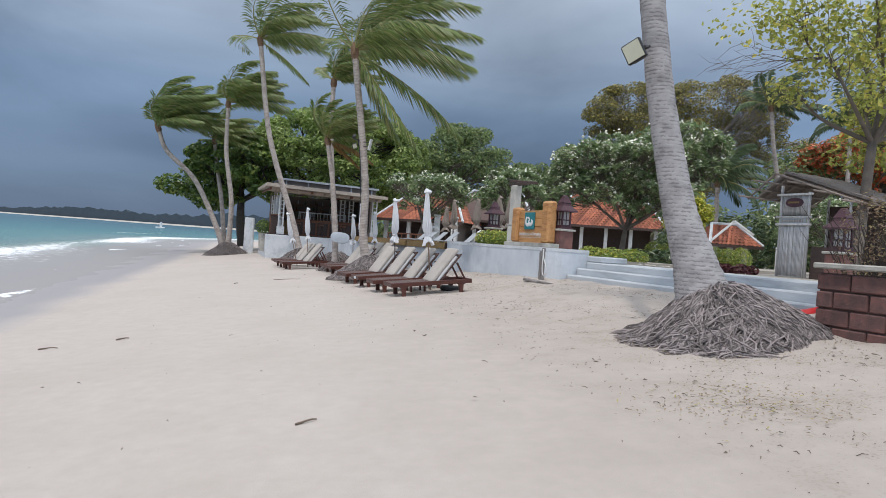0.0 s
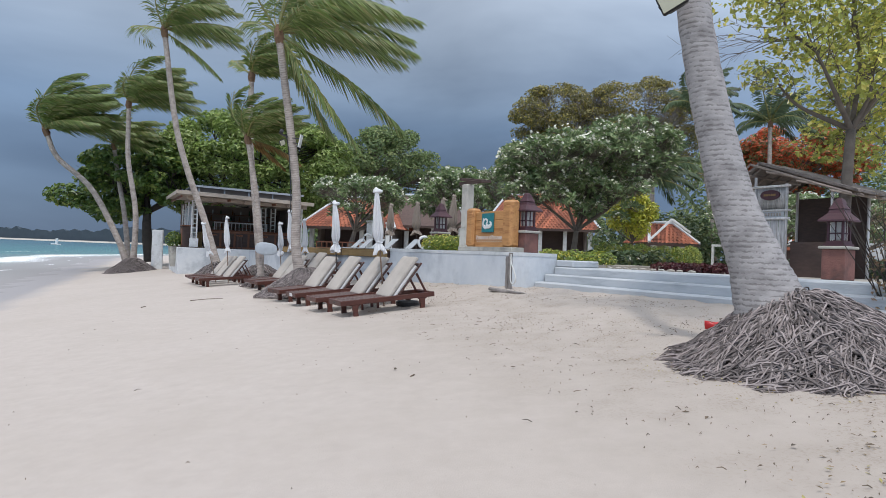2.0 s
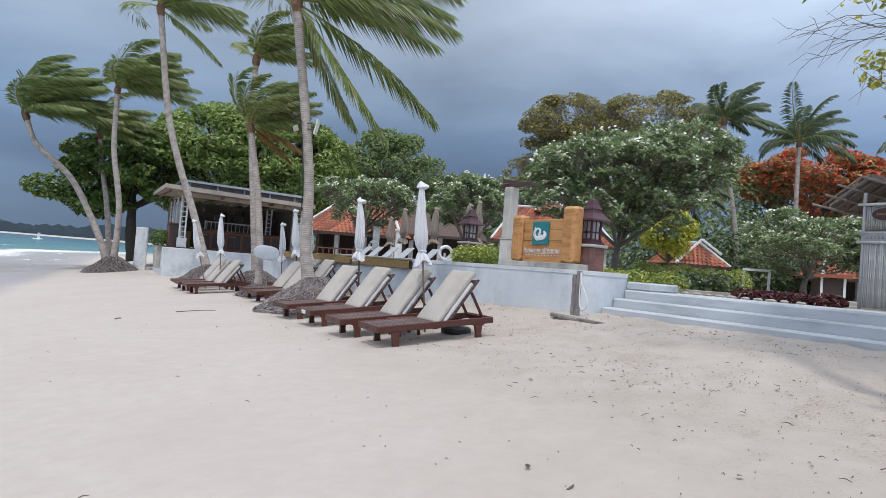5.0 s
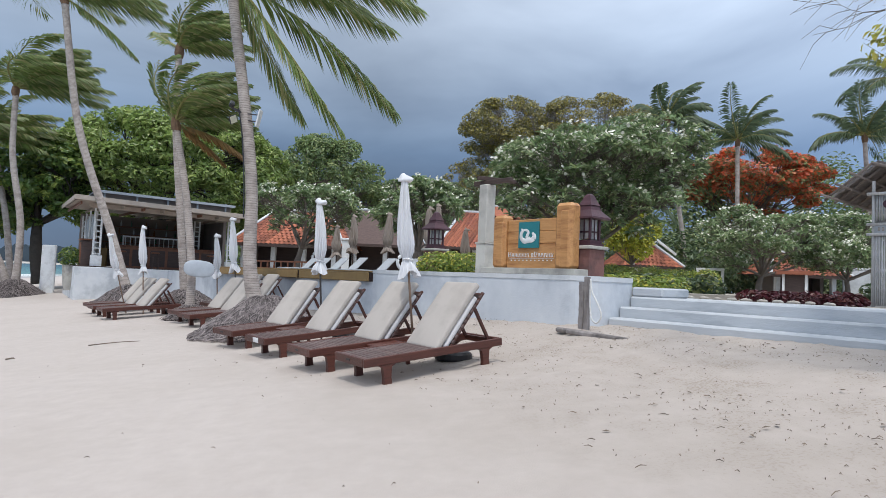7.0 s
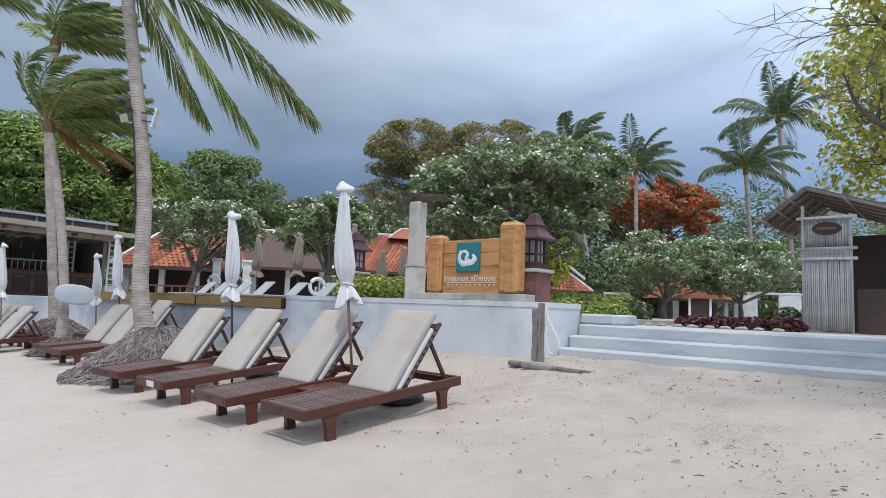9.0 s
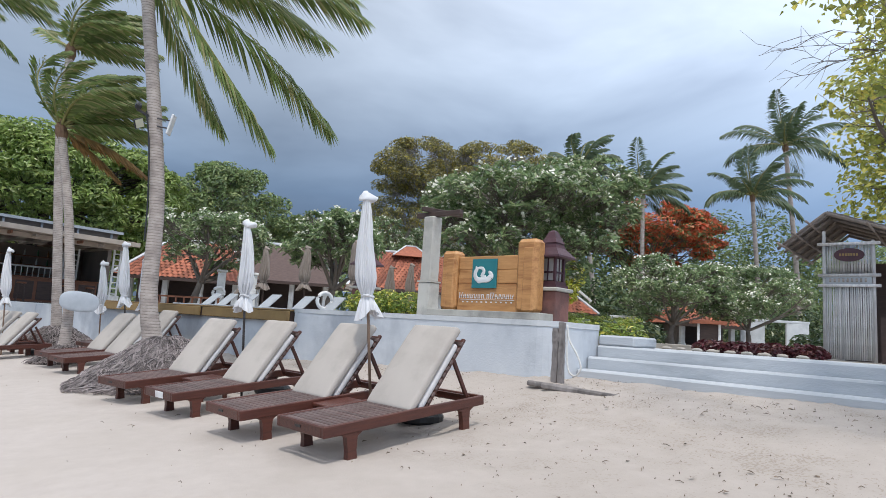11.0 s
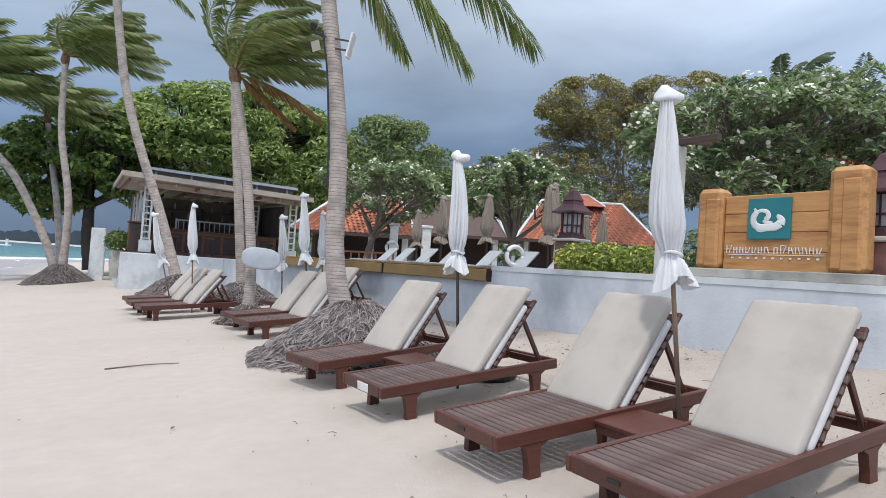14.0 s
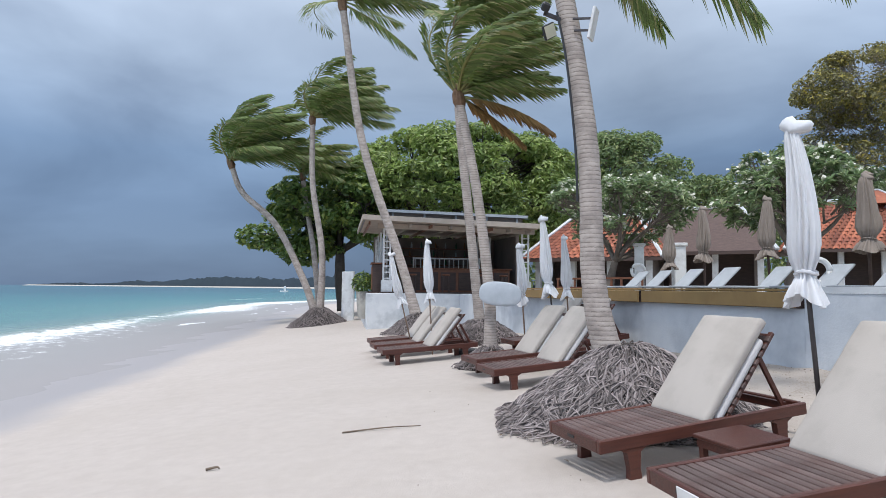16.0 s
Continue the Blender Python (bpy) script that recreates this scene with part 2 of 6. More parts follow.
M_FLAME = leaf_material("orange_red_blossom", (0.66, 0.175, 0.080), (0.54, 0.130, 0.060), (0.60, 0.27, 0.14), trans=0.42)
M_PETAL = material("white_petal", (0.80, 0.79, 0.70), (0.74, 0.72, 0.60), 0.6, 3, 3, trans=0.2)
M_PURPLE = leaf_material("dark_red_leaf", (0.10, 0.022, 0.03), (0.06, 0.016, 0.02), (0.14, 0.05, 0.04))
M_TILE = material("terracotta_roof_tile", (0.40, 0.135, 0.070), (0.26, 0.085, 0.050), 0.8, 5, 6, 0.3, 20, island=0.4, stain=(0.19, 0.06, 0.04), stain_scale=0.7)
M_DARKROOF = material("dark_shingle", (0.13, 0.085, 0.072), (0.08, 0.052, 0.046), 0.8, 5, 6, 0.4, 12, stretch=(1, 1, 6))
M_DARKWOOD = material("dark_timber", (0.085, 0.052, 0.042), (0.055, 0.034, 0.028), 0.6, 4, 6, 0.2, 30, stretch=(1, 1, 5))
# wall tone with the dimness under the roofs put into the colour
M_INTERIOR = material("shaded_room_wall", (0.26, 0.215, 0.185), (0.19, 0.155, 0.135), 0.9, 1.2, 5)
M_WARMWOOD = material("orange_brown_timber", (0.22, 0.085, 0.04), (0.15, 0.055, 0.028), 0.5, 4, 6, 0.1, 40)
M_ROOFPAINT = material("faded_brown_fascia", (0.47, 0.40, 0.335), (0.36, 0.30, 0.25), 0.7, 2, 6, 0.1, 30)
M_ROOFSHEET = material("slate_grey_roof_sheet", (0.16, 0.17, 0.19), (0.11, 0.12, 0.14), 0.5, 2, 6)
M_GREYPAINT = material("pale_grey_boards", (0.42, 0.44, 0.46), (0.34, 0.36, 0.38), 0.7, 3, 6, 0.15, 30)
M_BAMBOO = material("weathered_bamboo", (0.74, 0.72, 0.71), (0.50, 0.475, 0.465), 0.75, 4, 8, 0.2, 40, stretch=(4, 4, 1), rand=0.2)
M_BAMBOO_DARK = material("brown_bamboo", (0.32, 0.26, 0.22), (0.22, 0.175, 0.15), 0.75, 4, 8, 0.2, 40, rand=0.2)
M_REED = material("dark_reed_thatch", (0.26, 0.22, 0.20), (0.17, 0.145, 0.13), 0.95, 8, 6, 0.6, 40, stretch=(1, 1, 4))
M_DECK = material("ochre_deck_edge", (0.33, 0.215, 0.085), (0.26, 0.165, 0.065), 0.7, 3, 6, 0.1, 30)
M_REDBOAT = material("red_plastic_hull", (0.52, 0.022, 0.022), (0.44, 0.018, 0.02), 0.35, 4, 4)
M_DRIFT = material("driftwood", (0.33, 0.30, 0.285), (0.17, 0.15, 0.14), 0.95, 6, 8, 0.9, 25, stretch=(1, 1, 0.25), stain=(0.10, 0.09, 0.085), stain_scale=4)
M_ROPE = material("white_rope", (0.72, 0.71, 0.68), (0.60, 0.59, 0.56), 0.9, 30, 3)
M_PLASTIC = material("clear_white_plastic", (0.52, 0.55, 0.58), (0.40, 0.43, 0.46), 0.2, 3, 4)
M_DEBRIS = material("beach_litter", (0.19, 0.145, 0.105), (0.10, 0.075, 0.055), 0.95, 8, 4, island=0.5)
M_BLACK = material("black_plastic", (0.022, 0.022, 0.024), (0.015, 0.015, 0.016), 0.45, 4, 4)
M_LENS = material("lamp_lens", (0.62, 0.60, 0.45), (0.55, 0.53, 0.40), 0.2, 4, 4)
M_LAMPGLASS = material("frosted_lamp_glass", (0.55, 0.54, 0.52), (0.45, 0.44, 0.43), 0.3, 4, 4)
# woods of the far shore, aerial haze mixed into the base colour
M_FARHILL_HAZED = material("hazed_wooded_shore", (0.058, 0.080, 0.100), (0.046, 0.064, 0.080), 0.95, 0.05, 6)
M_FARSAND = material("far_beach", (0.50, 0.47, 0.42), (0.44, 0.41, 0.37), 0.95, 0.1, 4)


# ---- builders ----
def from_bm(name, bm, mat, parent=None, label="", smooth=False):
    me = bpy.data.meshes.new(name)
    bm.normal_update()
    bm.to_mesh(me)
    bm.free()
    if smooth:
        me.shade_smooth()
    me.materials.append(mat)
    ob = new(name, me)
    if parent is not None:
        ob.parent = parent
    return tagged(ob, label)


part = from_bm


def from_arrays(name, verts, faces, mat, parent=None, label="", smooth=False):
    me = bpy.data.meshes.new(name)
    me.from_pydata(verts, [], faces)
    me.update()
    if smooth:
        me.shade_smooth()
    me.materials.append(mat)
    ob = new(name, me)
    if parent is not None:
        ob.parent = parent
    return tagged(ob, label)


def thing(name, m, label, category, group="", kind=""):
    ob = new(name)
    ob.empty_display_size = 0.2
    ob.matrix_basis = m
    return tagged(ob, label, category, group, kind)


def box(bm, size, at=(0, 0, 0), rot=(0, 0, 0), bevel=0.0, m=None):
    """A box of the given size centred at a point, with eased edges."""
    mm = (m or Matrix()) @ pose(*at, *rot) @ Matrix.Diagonal((*size, 1))
    r = bmesh.ops.create_cube(bm, size=1.0, matrix=mm)
    if bevel:
        es = list({e for v in r["verts"] for e in v.link_edges})
        bmesh.ops.bevel(bm, geom=es, offset=bevel, segments=1, affect="EDGES", profile=0.6)
    return bm


def boxes(*specs):
    bm = bmesh.new()
    for s in specs:
        box(bm, *s) if isinstance(s, tuple) else box(bm, **s)
    return bm


def tube(points, radii, sides=8, cap=True, verts=None, faces=None, wobble=0.0):
    """Verts and faces of a tube along points."""
    verts = [] if verts is None else verts
    faces = [] if faces is None else faces
    pts = [Vector(p) for p in points]
    start = len(verts)
    for k, p in enumerate(pts):
        d = (pts[min(k + 1, len(pts) - 1)] - pts[max(k - 1, 0)]).normalized()
        ref = Vector((0, 1, 0)) if abs(d.y) < 0.9 else Vector((1, 0, 0))
        a = d.cross(ref).normalized()
        b = d.cross(a)
        for s in range(sides):
            ang = 2 * math.pi * s / sides
            r = radii[k] * (1 + (random.uniform(-wobble, wobble) if wobble else 0))
            verts.append(p + (a * math.cos(ang) + b * math.sin(ang)) * r)
    for k in range(len(pts) - 1):
        for s in range(sides):
            a0, a1 = start + k * sides + s, start + k * sides + (s + 1) % sides
            faces.append((a0, a1, a1 + sides, a0 + sides))
    if cap:
        faces.append(tuple(start + s for s in reversed(range(sides))))
        faces.append(tuple(start + (len(pts) - 1) * sides + s for s in range(sides)))
    return verts, faces


def lathe(profile, sides=16, m=None):
    """A turned solid from (radius, z) pairs."""
    bm = bmesh.new()
    rings = []
    for r, z in profile:
        rings.append([bm.verts.new((r * math.cos(2 * math.pi * s / sides), r * math.sin(2 * math.pi * s / sides), z)) for s in range(sides)])
    for a, b in zip(rings, rings[1:]):
        for s in range(sides):
            bm.faces.new((a[s], a[(s + 1) % sides], b[(s + 1) % sides], b[s]))
    bm.faces.new(list(reversed(rings[0])))
    bm.faces.new(rings[-1])
    if m is not None:
        bm.transform(m)
    return bm


def prism(outline, z0, z1):
    """An upright solid over a plan outline, counter-clockwise."""
    bm = bmesh.new()
    lo = [bm.verts.new((x, y, z0)) for x, y in outline]
    hi = [bm.verts.new((x, y, z1)) for x, y in outline]
    n = len(outline)
    for k in range(n):
        bm.faces.new((lo[k], lo[(k + 1) % n], hi[(k + 1) % n], hi[k]))
    bm.faces.new(list(reversed(lo)))
    bm.faces.new(hi)
    bmesh.ops.recalc_face_normals(bm, faces=bm.faces[:])
    return bm


def spline(points, steps=6):
    """A smooth curve through points."""
    pts = [Vector(p) for p in points]
    pts = [pts[0] * 2 - pts[1]] + pts + [pts[-1] * 2 - pts[-2]]
    out = []
    for k in range(1, len(pts) - 2):
        p0, p1, p2, p3 = pts[k - 1:k + 3]
        for s in range(steps):
            t = s / steps
            out.append(0.5 * ((2 * p1) + (p2 - p0) * t + (2 * p0 - 5 * p1 + 4 * p2 - p3) * t * t + (3 * p1 - p0 - 3 * p2 + p3) * t ** 3))
    out.append(pts[-2])
    return out


# ---- ground, water ----
PROFILE_U = (-900, -60, -14, -9, -7.3, -6, -4, -1, 0.5, 1.3, 3.3, 4.7, 6, 10, 900)
PROFILE_Z = (-9, -4, -1.12, -0.97, -0.87, -0.74, -0.5, -0.21, -0.08, 0.0, 0.2, 0.45, 0.52, 0.6, 0.6)
SEA = -1.0


def shore(x, y):
    """Distance inland across the beach."""
    u = x + 0.3 * (y - 9.3)
    yy = min(y, 90) + max(0, y - 90) * -2.2
    return u + 0.1 * (yy - 10) * min(1, max(0, -u / 6))


def sand(x, y):
    return float(np.interp(shore(x, y), PROFILE_U, PROFILE_Z))


def axis(lo, hi, fine, far, grow=1.22):
    out = list(np.arange(lo, hi + 1e-6, fine))
    step, v = fine, hi
    while v < far:
        step = min(step * grow, 400)
        v += step
        out.append(v)
    step, v = fine, lo
    while v > -far:
        step = min(step * grow, 400)
        v -= step
        out.insert(0, v)
    return out


gx, gy = axis(-9, 8, 0.13, 3600), axis(-1.5, 22, 0.13, 3600)
gv, gf = [], []
for y in gy:
    for x in gx:
        z = sand(x, y)
        u = shore(x, y)
        if -12 < x < 14 and -6 < y < 45:
            dry = min(1, max(0, (u - 0.3) / 2.2))
            z += 0.034 * dry * noise.noise((x * 2.2, y * 2.2, 0)) + 0.040 * dry * abs(noise.noise((x * 4.6, y * 4.6, 3)))
            z += 0.05 * max(0, noise.noise((x * 1.3, y * 1.3, 11))) * min(1, max(0, (u - 3.0) / 1.2))
            z -= 0.24 * math.exp(-((x - 4.9) ** 2 + (y - 11.3) ** 2) / 1.3)
            z += 0.018 * noise.noise((x * 0.6, y * 0.6, 7)) + 0.006 * noise.noise((x * 3.1, y * 3.1, 5))
        gv.append((x, y, z))
nx = len(gx)
for j in range(len(gy) - 1):
    for i in range(nx - 1):
        a = j * nx + i
        gf.append((a, a + 1, a + nx + 1, a + nx))


def sand_material():
    m = bpy.data.materials.new("coral_sand")
    m.use_nodes = True
    t = m.node_tree
    p = t.nodes["Principled BSDF"]
    g = t.nodes.new("ShaderNodeNewGeometry")
    s = t.nodes.new("ShaderNodeSeparateXYZ")
    t.links.new(g.outputs["Position"], s.inputs[0])
    big = node(t, "ShaderNodeTexNoise", Scale=0.5, Detail=6.0, Roughness=0.6)
    mid = node(t, "ShaderNodeTexNoise", Scale=5.0, Detail=8.0, Roughness=0.65)
    fine = node(t, "ShaderNodeTexNoise", Scale=160.0, Detail=3.0, Roughness=0.6)
    for n in (big, mid, fine):
        t.links.new(g.outputs["Position"], n.inputs["Vector"])
    col = ramp(t, mid.outputs["Fac"], [(0.3, (0.525, 0.466, 0.420)), (0.7, (0.468, 0.411, 0.368))])
    col = mix(t, ramp(t, big.outputs["Fac"], [(0.45, (0, 0, 0)), (0.75, (0.55, 0.55, 0.55))]), col, (0.430, 0.376, 0.328))
    # upper beach: a patchy browner tint, and flecks of fine plant litter higher up
    ln = math_node(t, "ADD", s.outputs["X"], math_node(t, "MULTIPLY", s.outputs["Y"], 0.3))
    upper = t.nodes.new("ShaderNodeMapRange")
    upper.inputs["From Min"].default_value, upper.inputs["From Max"].default_value = 1.6, 4.6
    t.links.new(ln, upper.inputs["Value"])
    sp1 = node(t, "ShaderNodeTexNoise", Scale=38.0, Detail=2.0, Roughness=0.5)
    sp2 = node(t, "ShaderNodeTexNoise", Scale=1.7, Detail=4.0, Roughness=0.6)
    for n in (sp1, sp2):
        t.links.new(g.outputs["Position"], n.inputs["Vector"])
    spk = math_node(t, "ADD", math_node(t, "MULTIPLY", sp1.outputs["Fac"], 0.7), math_node(t, "MULTIPLY", sp2.outputs["Fac"], 0.5))
    col = mix(t, math_node(t, "MULTIPLY", math_node(t, "MULTIPLY", sp2.outputs["Fac"], upper.outputs[0]), 0.75), col, (0.33, 0.280, 0.232))
    spk = ramp(t, spk, [(0.66, (0, 0, 0)), (0.74, (1, 1, 1))])
    high = t.nodes.new("ShaderNodeMapRange")
    high.inputs["From Min"].default_value, high.inputs["From Max"].default_value = 3.6, 6.0
    t.links.new(ln, high.inputs["Value"])
    col = mix(t, math_node(t, "MULTIPLY", math_node(t, "MULTIPLY", spk, high.outputs[0]), 0.7), col, (0.30, 0.25, 0.20))
    # the wet band follows the height above the sea, broken by run-up
    run = node(t, "ShaderNodeTexNoise", Scale=0.35, Detail=3.0, Roughness=0.5)
    t.links.new(g.outputs["Position"], run.inputs["Vector"])
    h = math_node(t, "ADD", s.outputs["Z"], math_node(t, "MULTIPLY", math_node(t, "SUBTRACT", run.outputs["Fac"], 0.5), 0.12))
    wet = t.nodes.new("ShaderNodeMapRange")
    wet.inputs["From Min"].default_value, wet.inputs["From Max"].default_value = -0.80, -0.90
    t.links.new(h, wet.inputs["Value"])
    col = mix(t, wet.outputs[0], col, (0.345, 0.32, 0.315))
    t.links.new(col, p.inputs["Base Color"])
    t.links.new(math_node(t, "SUBTRACT", 0.95, math_node(t, "MULTIPLY", wet.outputs[0], 0.45)), p.inputs["Roughness"])
    bp = node(t, "ShaderNodeBump", Strength=0.55, Distance=0.02)
    hh = math_node(t, "ADD", math_node(t, "MULTIPLY", mid.outputs["Fac"], 1.6), math_node(t, "MULTIPLY", fine.outputs["Fac"], 0.5))
    hh = math_node(t, "MULTIPLY", hh, math_node(t, "SUBTRACT", 1.0, wet.outputs[0]))
    t.links.new(hh, bp.inputs["Height"])
    t.links.new(bp.outputs[0], p.inputs["Normal"])
    return m


ground = from_arrays("ground", gv, gf, sand_material(), smooth=True)
tagged(ground, "pale coral sand beach, wet and grey near the water", "beach", kind="structure")


def water_material():
    m = bpy.data.materials.new("shallow_sea")
    m.use_nodes = True
    t = m.node_tree
    p = t.nodes["Principled BSDF"]
    g = t.nodes.new("ShaderNodeNewGeometry")
    at = t.nodes.new("ShaderNodeAttribute")
    at.attribute_name = "offshore"
    big = node(t, "ShaderNodeTexNoise", Scale=0.02, Detail=4.0)
    t.links.new(g.outputs["Position"], big.inputs["Vector"])
    d = math_node(t, "ADD", at.outputs["Fac"], math_node(t, "MULTIPLY", math_node(t, "SUBTRACT", big.outputs["Fac"], 0.5), 0.12))
    col = ramp(t, d, [(0.0, (0.335, 0.315, 0.31)), (0.15, (0.325, 0.32, 0.315)), (0.20, (0.25, 0.325, 0.29)), (0.29, (0.125, 0.275, 0.250)), (0.48, (0.066, 0.215, 0.210)), (1.0, (0.035, 0.130, 0.152))])
    foam_n = node(t, "ShaderNodeTexNoise", Scale=1.9, Detail=9.0, Roughness=0.72)
    t.links.new(g.outputs["Position"], foam_n.inputs["Vector"])
    fa = t.nodes.new("ShaderNodeAttribute")
    fa.attribute_name = "foam"
    f = math_node(t, "MULTIPLY_ADD", fa.outputs["Fac"], 1.3)
    f.node.inputs[2].default_value = -0.35
    f = math_node(t, "ADD", f, math_node(t, "MULTIPLY", math_node(t, "SUBTRACT", foam_n.outputs["Fac"], 0.5), 2.3))
    fm = ramp(t, f, [(0.35, (0, 0, 0)), (0.6, (1, 1, 1))])
    col = mix(t, fm, col, (0.80, 0.82, 0.83))
    t.links.new(col, p.inputs["Base Color"])
    t.links.new(math_node(t, "MULTIPLY_ADD", fm, 0.6), p.inputs["Roughness"])
    # thin film over sand near the edge: no ripples, little gloss
    deep = ramp(t, at.outputs["Fac"], [(0.13, (0, 0, 0)), (0.24, (1, 1, 1))])
    rg = math_node(t, "SUBTRACT", 0.50, math_node(t, "MULTIPLY", deep, 0.32))
    t.links.new(rg, p.inputs["Roughness"].links[0].from_node.inputs[2])
    t.links.new(math_node(t, "MULTIPLY_ADD", deep, 0.34), p.inputs["Specular IOR Level"])
    p.inputs["Specular IOR Level"].links[0].from_node.inputs[2].default_value = 0.12
    p.inputs["IOR"].default_value = 1.33
    rip = node(t, "ShaderNodeTexNoise", Scale=1.1, Detail=5.0, Roughness=0.6)
    t.links.new(g.outputs["Position"], rip.inputs["Vector"])
    bp = node(t, "ShaderNodeBump", Strength=0.5, Distance=0.25)
    t.links.new(math_node(t, "MULTIPLY", rip.outputs["Fac"], deep), bp.inputs["Height"])
    t.links.new(bp.outputs[0], p.inputs["Normal"])
    return m


# sea sheet in rows along the shore: the thin run-up, two breaking swells, open water
off = list(np.arange(-2.4, 13, 0.24)) + list(np.arange(13.2, 30, 0.6)) + list(np.geomspace(31, 3200, 36))
along = list(np.arange(-12, 70, 0.45)) + list(np.arange(70.5, 90, 0.8)) + list(np.geomspace(91, 3300, 40))
along = [-3000, -800, -200, -60, -25] + along


def edge_x(y):
    """x of the still waterline at y."""
    lo, hi = -900.0, 60.0
    for _ in range(40):
        mid = (lo + hi) / 2
        if sand(mid, y) < SEA:
            lo = mid
        else:
            hi = mid
    return lo


wv, wf, w_off, w_foam = [], [], [], []
for y in along:
    ex = edge_x(min(max(y, -25), 260)) + (0 if y <= 260 else (y - 260) * 0.15)
    ex += 0.7 * noise.noise((0, y * 0.12, 2)) + 0.25 * noise.noise((0, y * 0.5, 9))
    for d in off:
        crest1, crest2 = 9.0 + 2.2 * noise.noise((1, y * 0.045, 0)), 24 + 4 * noise.noise((3, y * 0.03, 0))
        a1 = 0.55 + 0.45 * noise.noise((7, y * 0.05, 1))
        a2 = max(0, 0.3 + 0.7 * noise.noise((9, y * 0.04, 4)))
        z = SEA + 0.26 * a1 * math.exp(-((d - crest1) / 1.1) ** 2) + 0.2 * a2 * math.exp(-((d - crest2) / 1.6) ** 2)
        f = 0
        for q, (d0, wob) in enumerate(((-1.2, 1.1), (0.9, 1.5), (3.2, 1.8))):
            line = d0 + wob * noise.noise((q * 3.1, y * 0.16, 6)) + 0.4 * noise.noise((q, y * 0.7, 8))
            f = max(f, max(0, 1 - abs(d - line) / 0.42) * max(0, 0.2 + 1.7 * noise.noise((5 + q, y * 0.22 + d * 0.1, 1))))
        f += a1 * math.exp(-((d - crest1 + 1.0) / 1.4) ** 2) * 1.1 + 0.80 * a1 * math.exp(-((d - crest1 + 3.6) / 2.4) ** 2)
        f += 0.9 * a2 * math.exp(-((d - crest2 + 0.8) / 1.0) ** 2)
        x = ex - d
        if d < 2:
            z = max(z, sand(x, y) + min(0.008, -0.035 + 0.03 * (d + 2.4)))
        z += (0.02 * noise.noise((x * 0.4, y * 0.4, 0))) if d > 2 else 0
        wv.append((x, y, z))
        w_off.append(min(1.0, max(0.0, d / 130)) ** 0.6)
        w_foam.append(min(1.4, f) if y < 300 else 0)
nd = len(off)
for j in range(len(along) - 1):
    for i in range(nd - 1):
        a = j * nd + i
        wf.append((a, a + nd, a + nd + 1, a + 1))
water = from_arrays("water", wv, wf, water_material(), smooth=True)
for nm, vals in (("offshore", w_off), ("foam", w_foam)):
    at = water.data.attributes.new(nm, "FLOAT", "POINT")
    at.data.foreach_set("value", vals)
tagged(water, "turquoise shallow sea with small white breakers", "sea", kind="structure")

# ---- sea wall, steps, terrace ----
WALL = pose(2.7, 17.55, 0, 0, 0, -60)      # local x along the wall, y inland


def wall_world(x, y, z=0.0):
    return WALL @ Vector((x, y, z))


def rounded_end(x0, x1, y0, y1, r, n=7):
    out = [(x0, y0), (x1 - r, y0)]
    out += [(x1 - r + r * math.sin(k / n * math.pi / 2), y0 + r - r * math.cos(k / n * math.pi / 2)) for k in range(1, n + 1)]
    return out + [(x1, y1), (x0, y1)]


def placed(ob, m):
    ob.matrix_basis = m
    return ob


w = placed(from_bm("wall_beach", prism(rounded_end(-6.4, 0.12, 0.0, 1.35, 0.45), -0.4, 1.27), M_PLASTER, smooth=False), WALL)
tagged(w, "pale grey-blue rendered retaining wall along the sand", "wall", kind="structure")
cap = placed(from_bm("trim", prism(rounded_end(-6.41, 0.13, -0.010, 1.35, 0.46), 1.272, 1.36), M_CAP), WALL)
tagged(cap, "whitewashed coping on the beach wall", "coping", kind="structure")
w2 = placed(from_bm("wall_pool", prism([(-25.5, 0.0), (-6.404, 0.0), (-6.404, 1.35), (-25.5, 1.35)], -0.4, 1.06), M_PLASTER), WALL)
tagged(w2, "pale rendered wall below the pool deck", "wall", kind="structure")

st = tagged(placed(new("steps"), WALL), "three long whitewashed concrete steps up from the sand", "steps", kind="structure")
for k, (y0, y1, z1) in enumerate(((0.62, 0.94, 0.66), (0.942, 1.26, 0.85), (1.262, 3.0, 1.035))):
    part("step", boxes(((11.4, y1 - y0, z1 + 0.4), (0.13 + 5.7, (y0 + y1) / 2, (z1 - 0.4) / 2), (0, 0, 0), 0.03)), M_STEP, st)

ws = placed(from_bm("wall_return", boxes(((0.62, 0.9, 0.17), (0.45, 1.75, 1.122), (0, 0, 0), 0.03)), M_STEP), WALL)
tagged(ws, "low cement block at the head of the beach steps", "wall", kind="structure")
t1 = placed(from_bm("terrace_upper", prism([(0.0, 1.352), (0.0, 130), (-130, 130), (-62, 30), (-30, 9), (-27.5, 1.352)], -0.5, 1.12), M_TERRACE), WALL)
tagged(t1, "paved resort terrace above the beach wall", "terrace", kind="structure")
t2 = placed(from_bm("terrace_lower", prism([(0.004, 3.004), (60, 3.004), (60, 130), (0.004, 130)], -0.5, 1.02), M_TERRACE), WALL)
tagged(t2, "lower paved terrace behind the beach steps", "terrace", kind="structure")

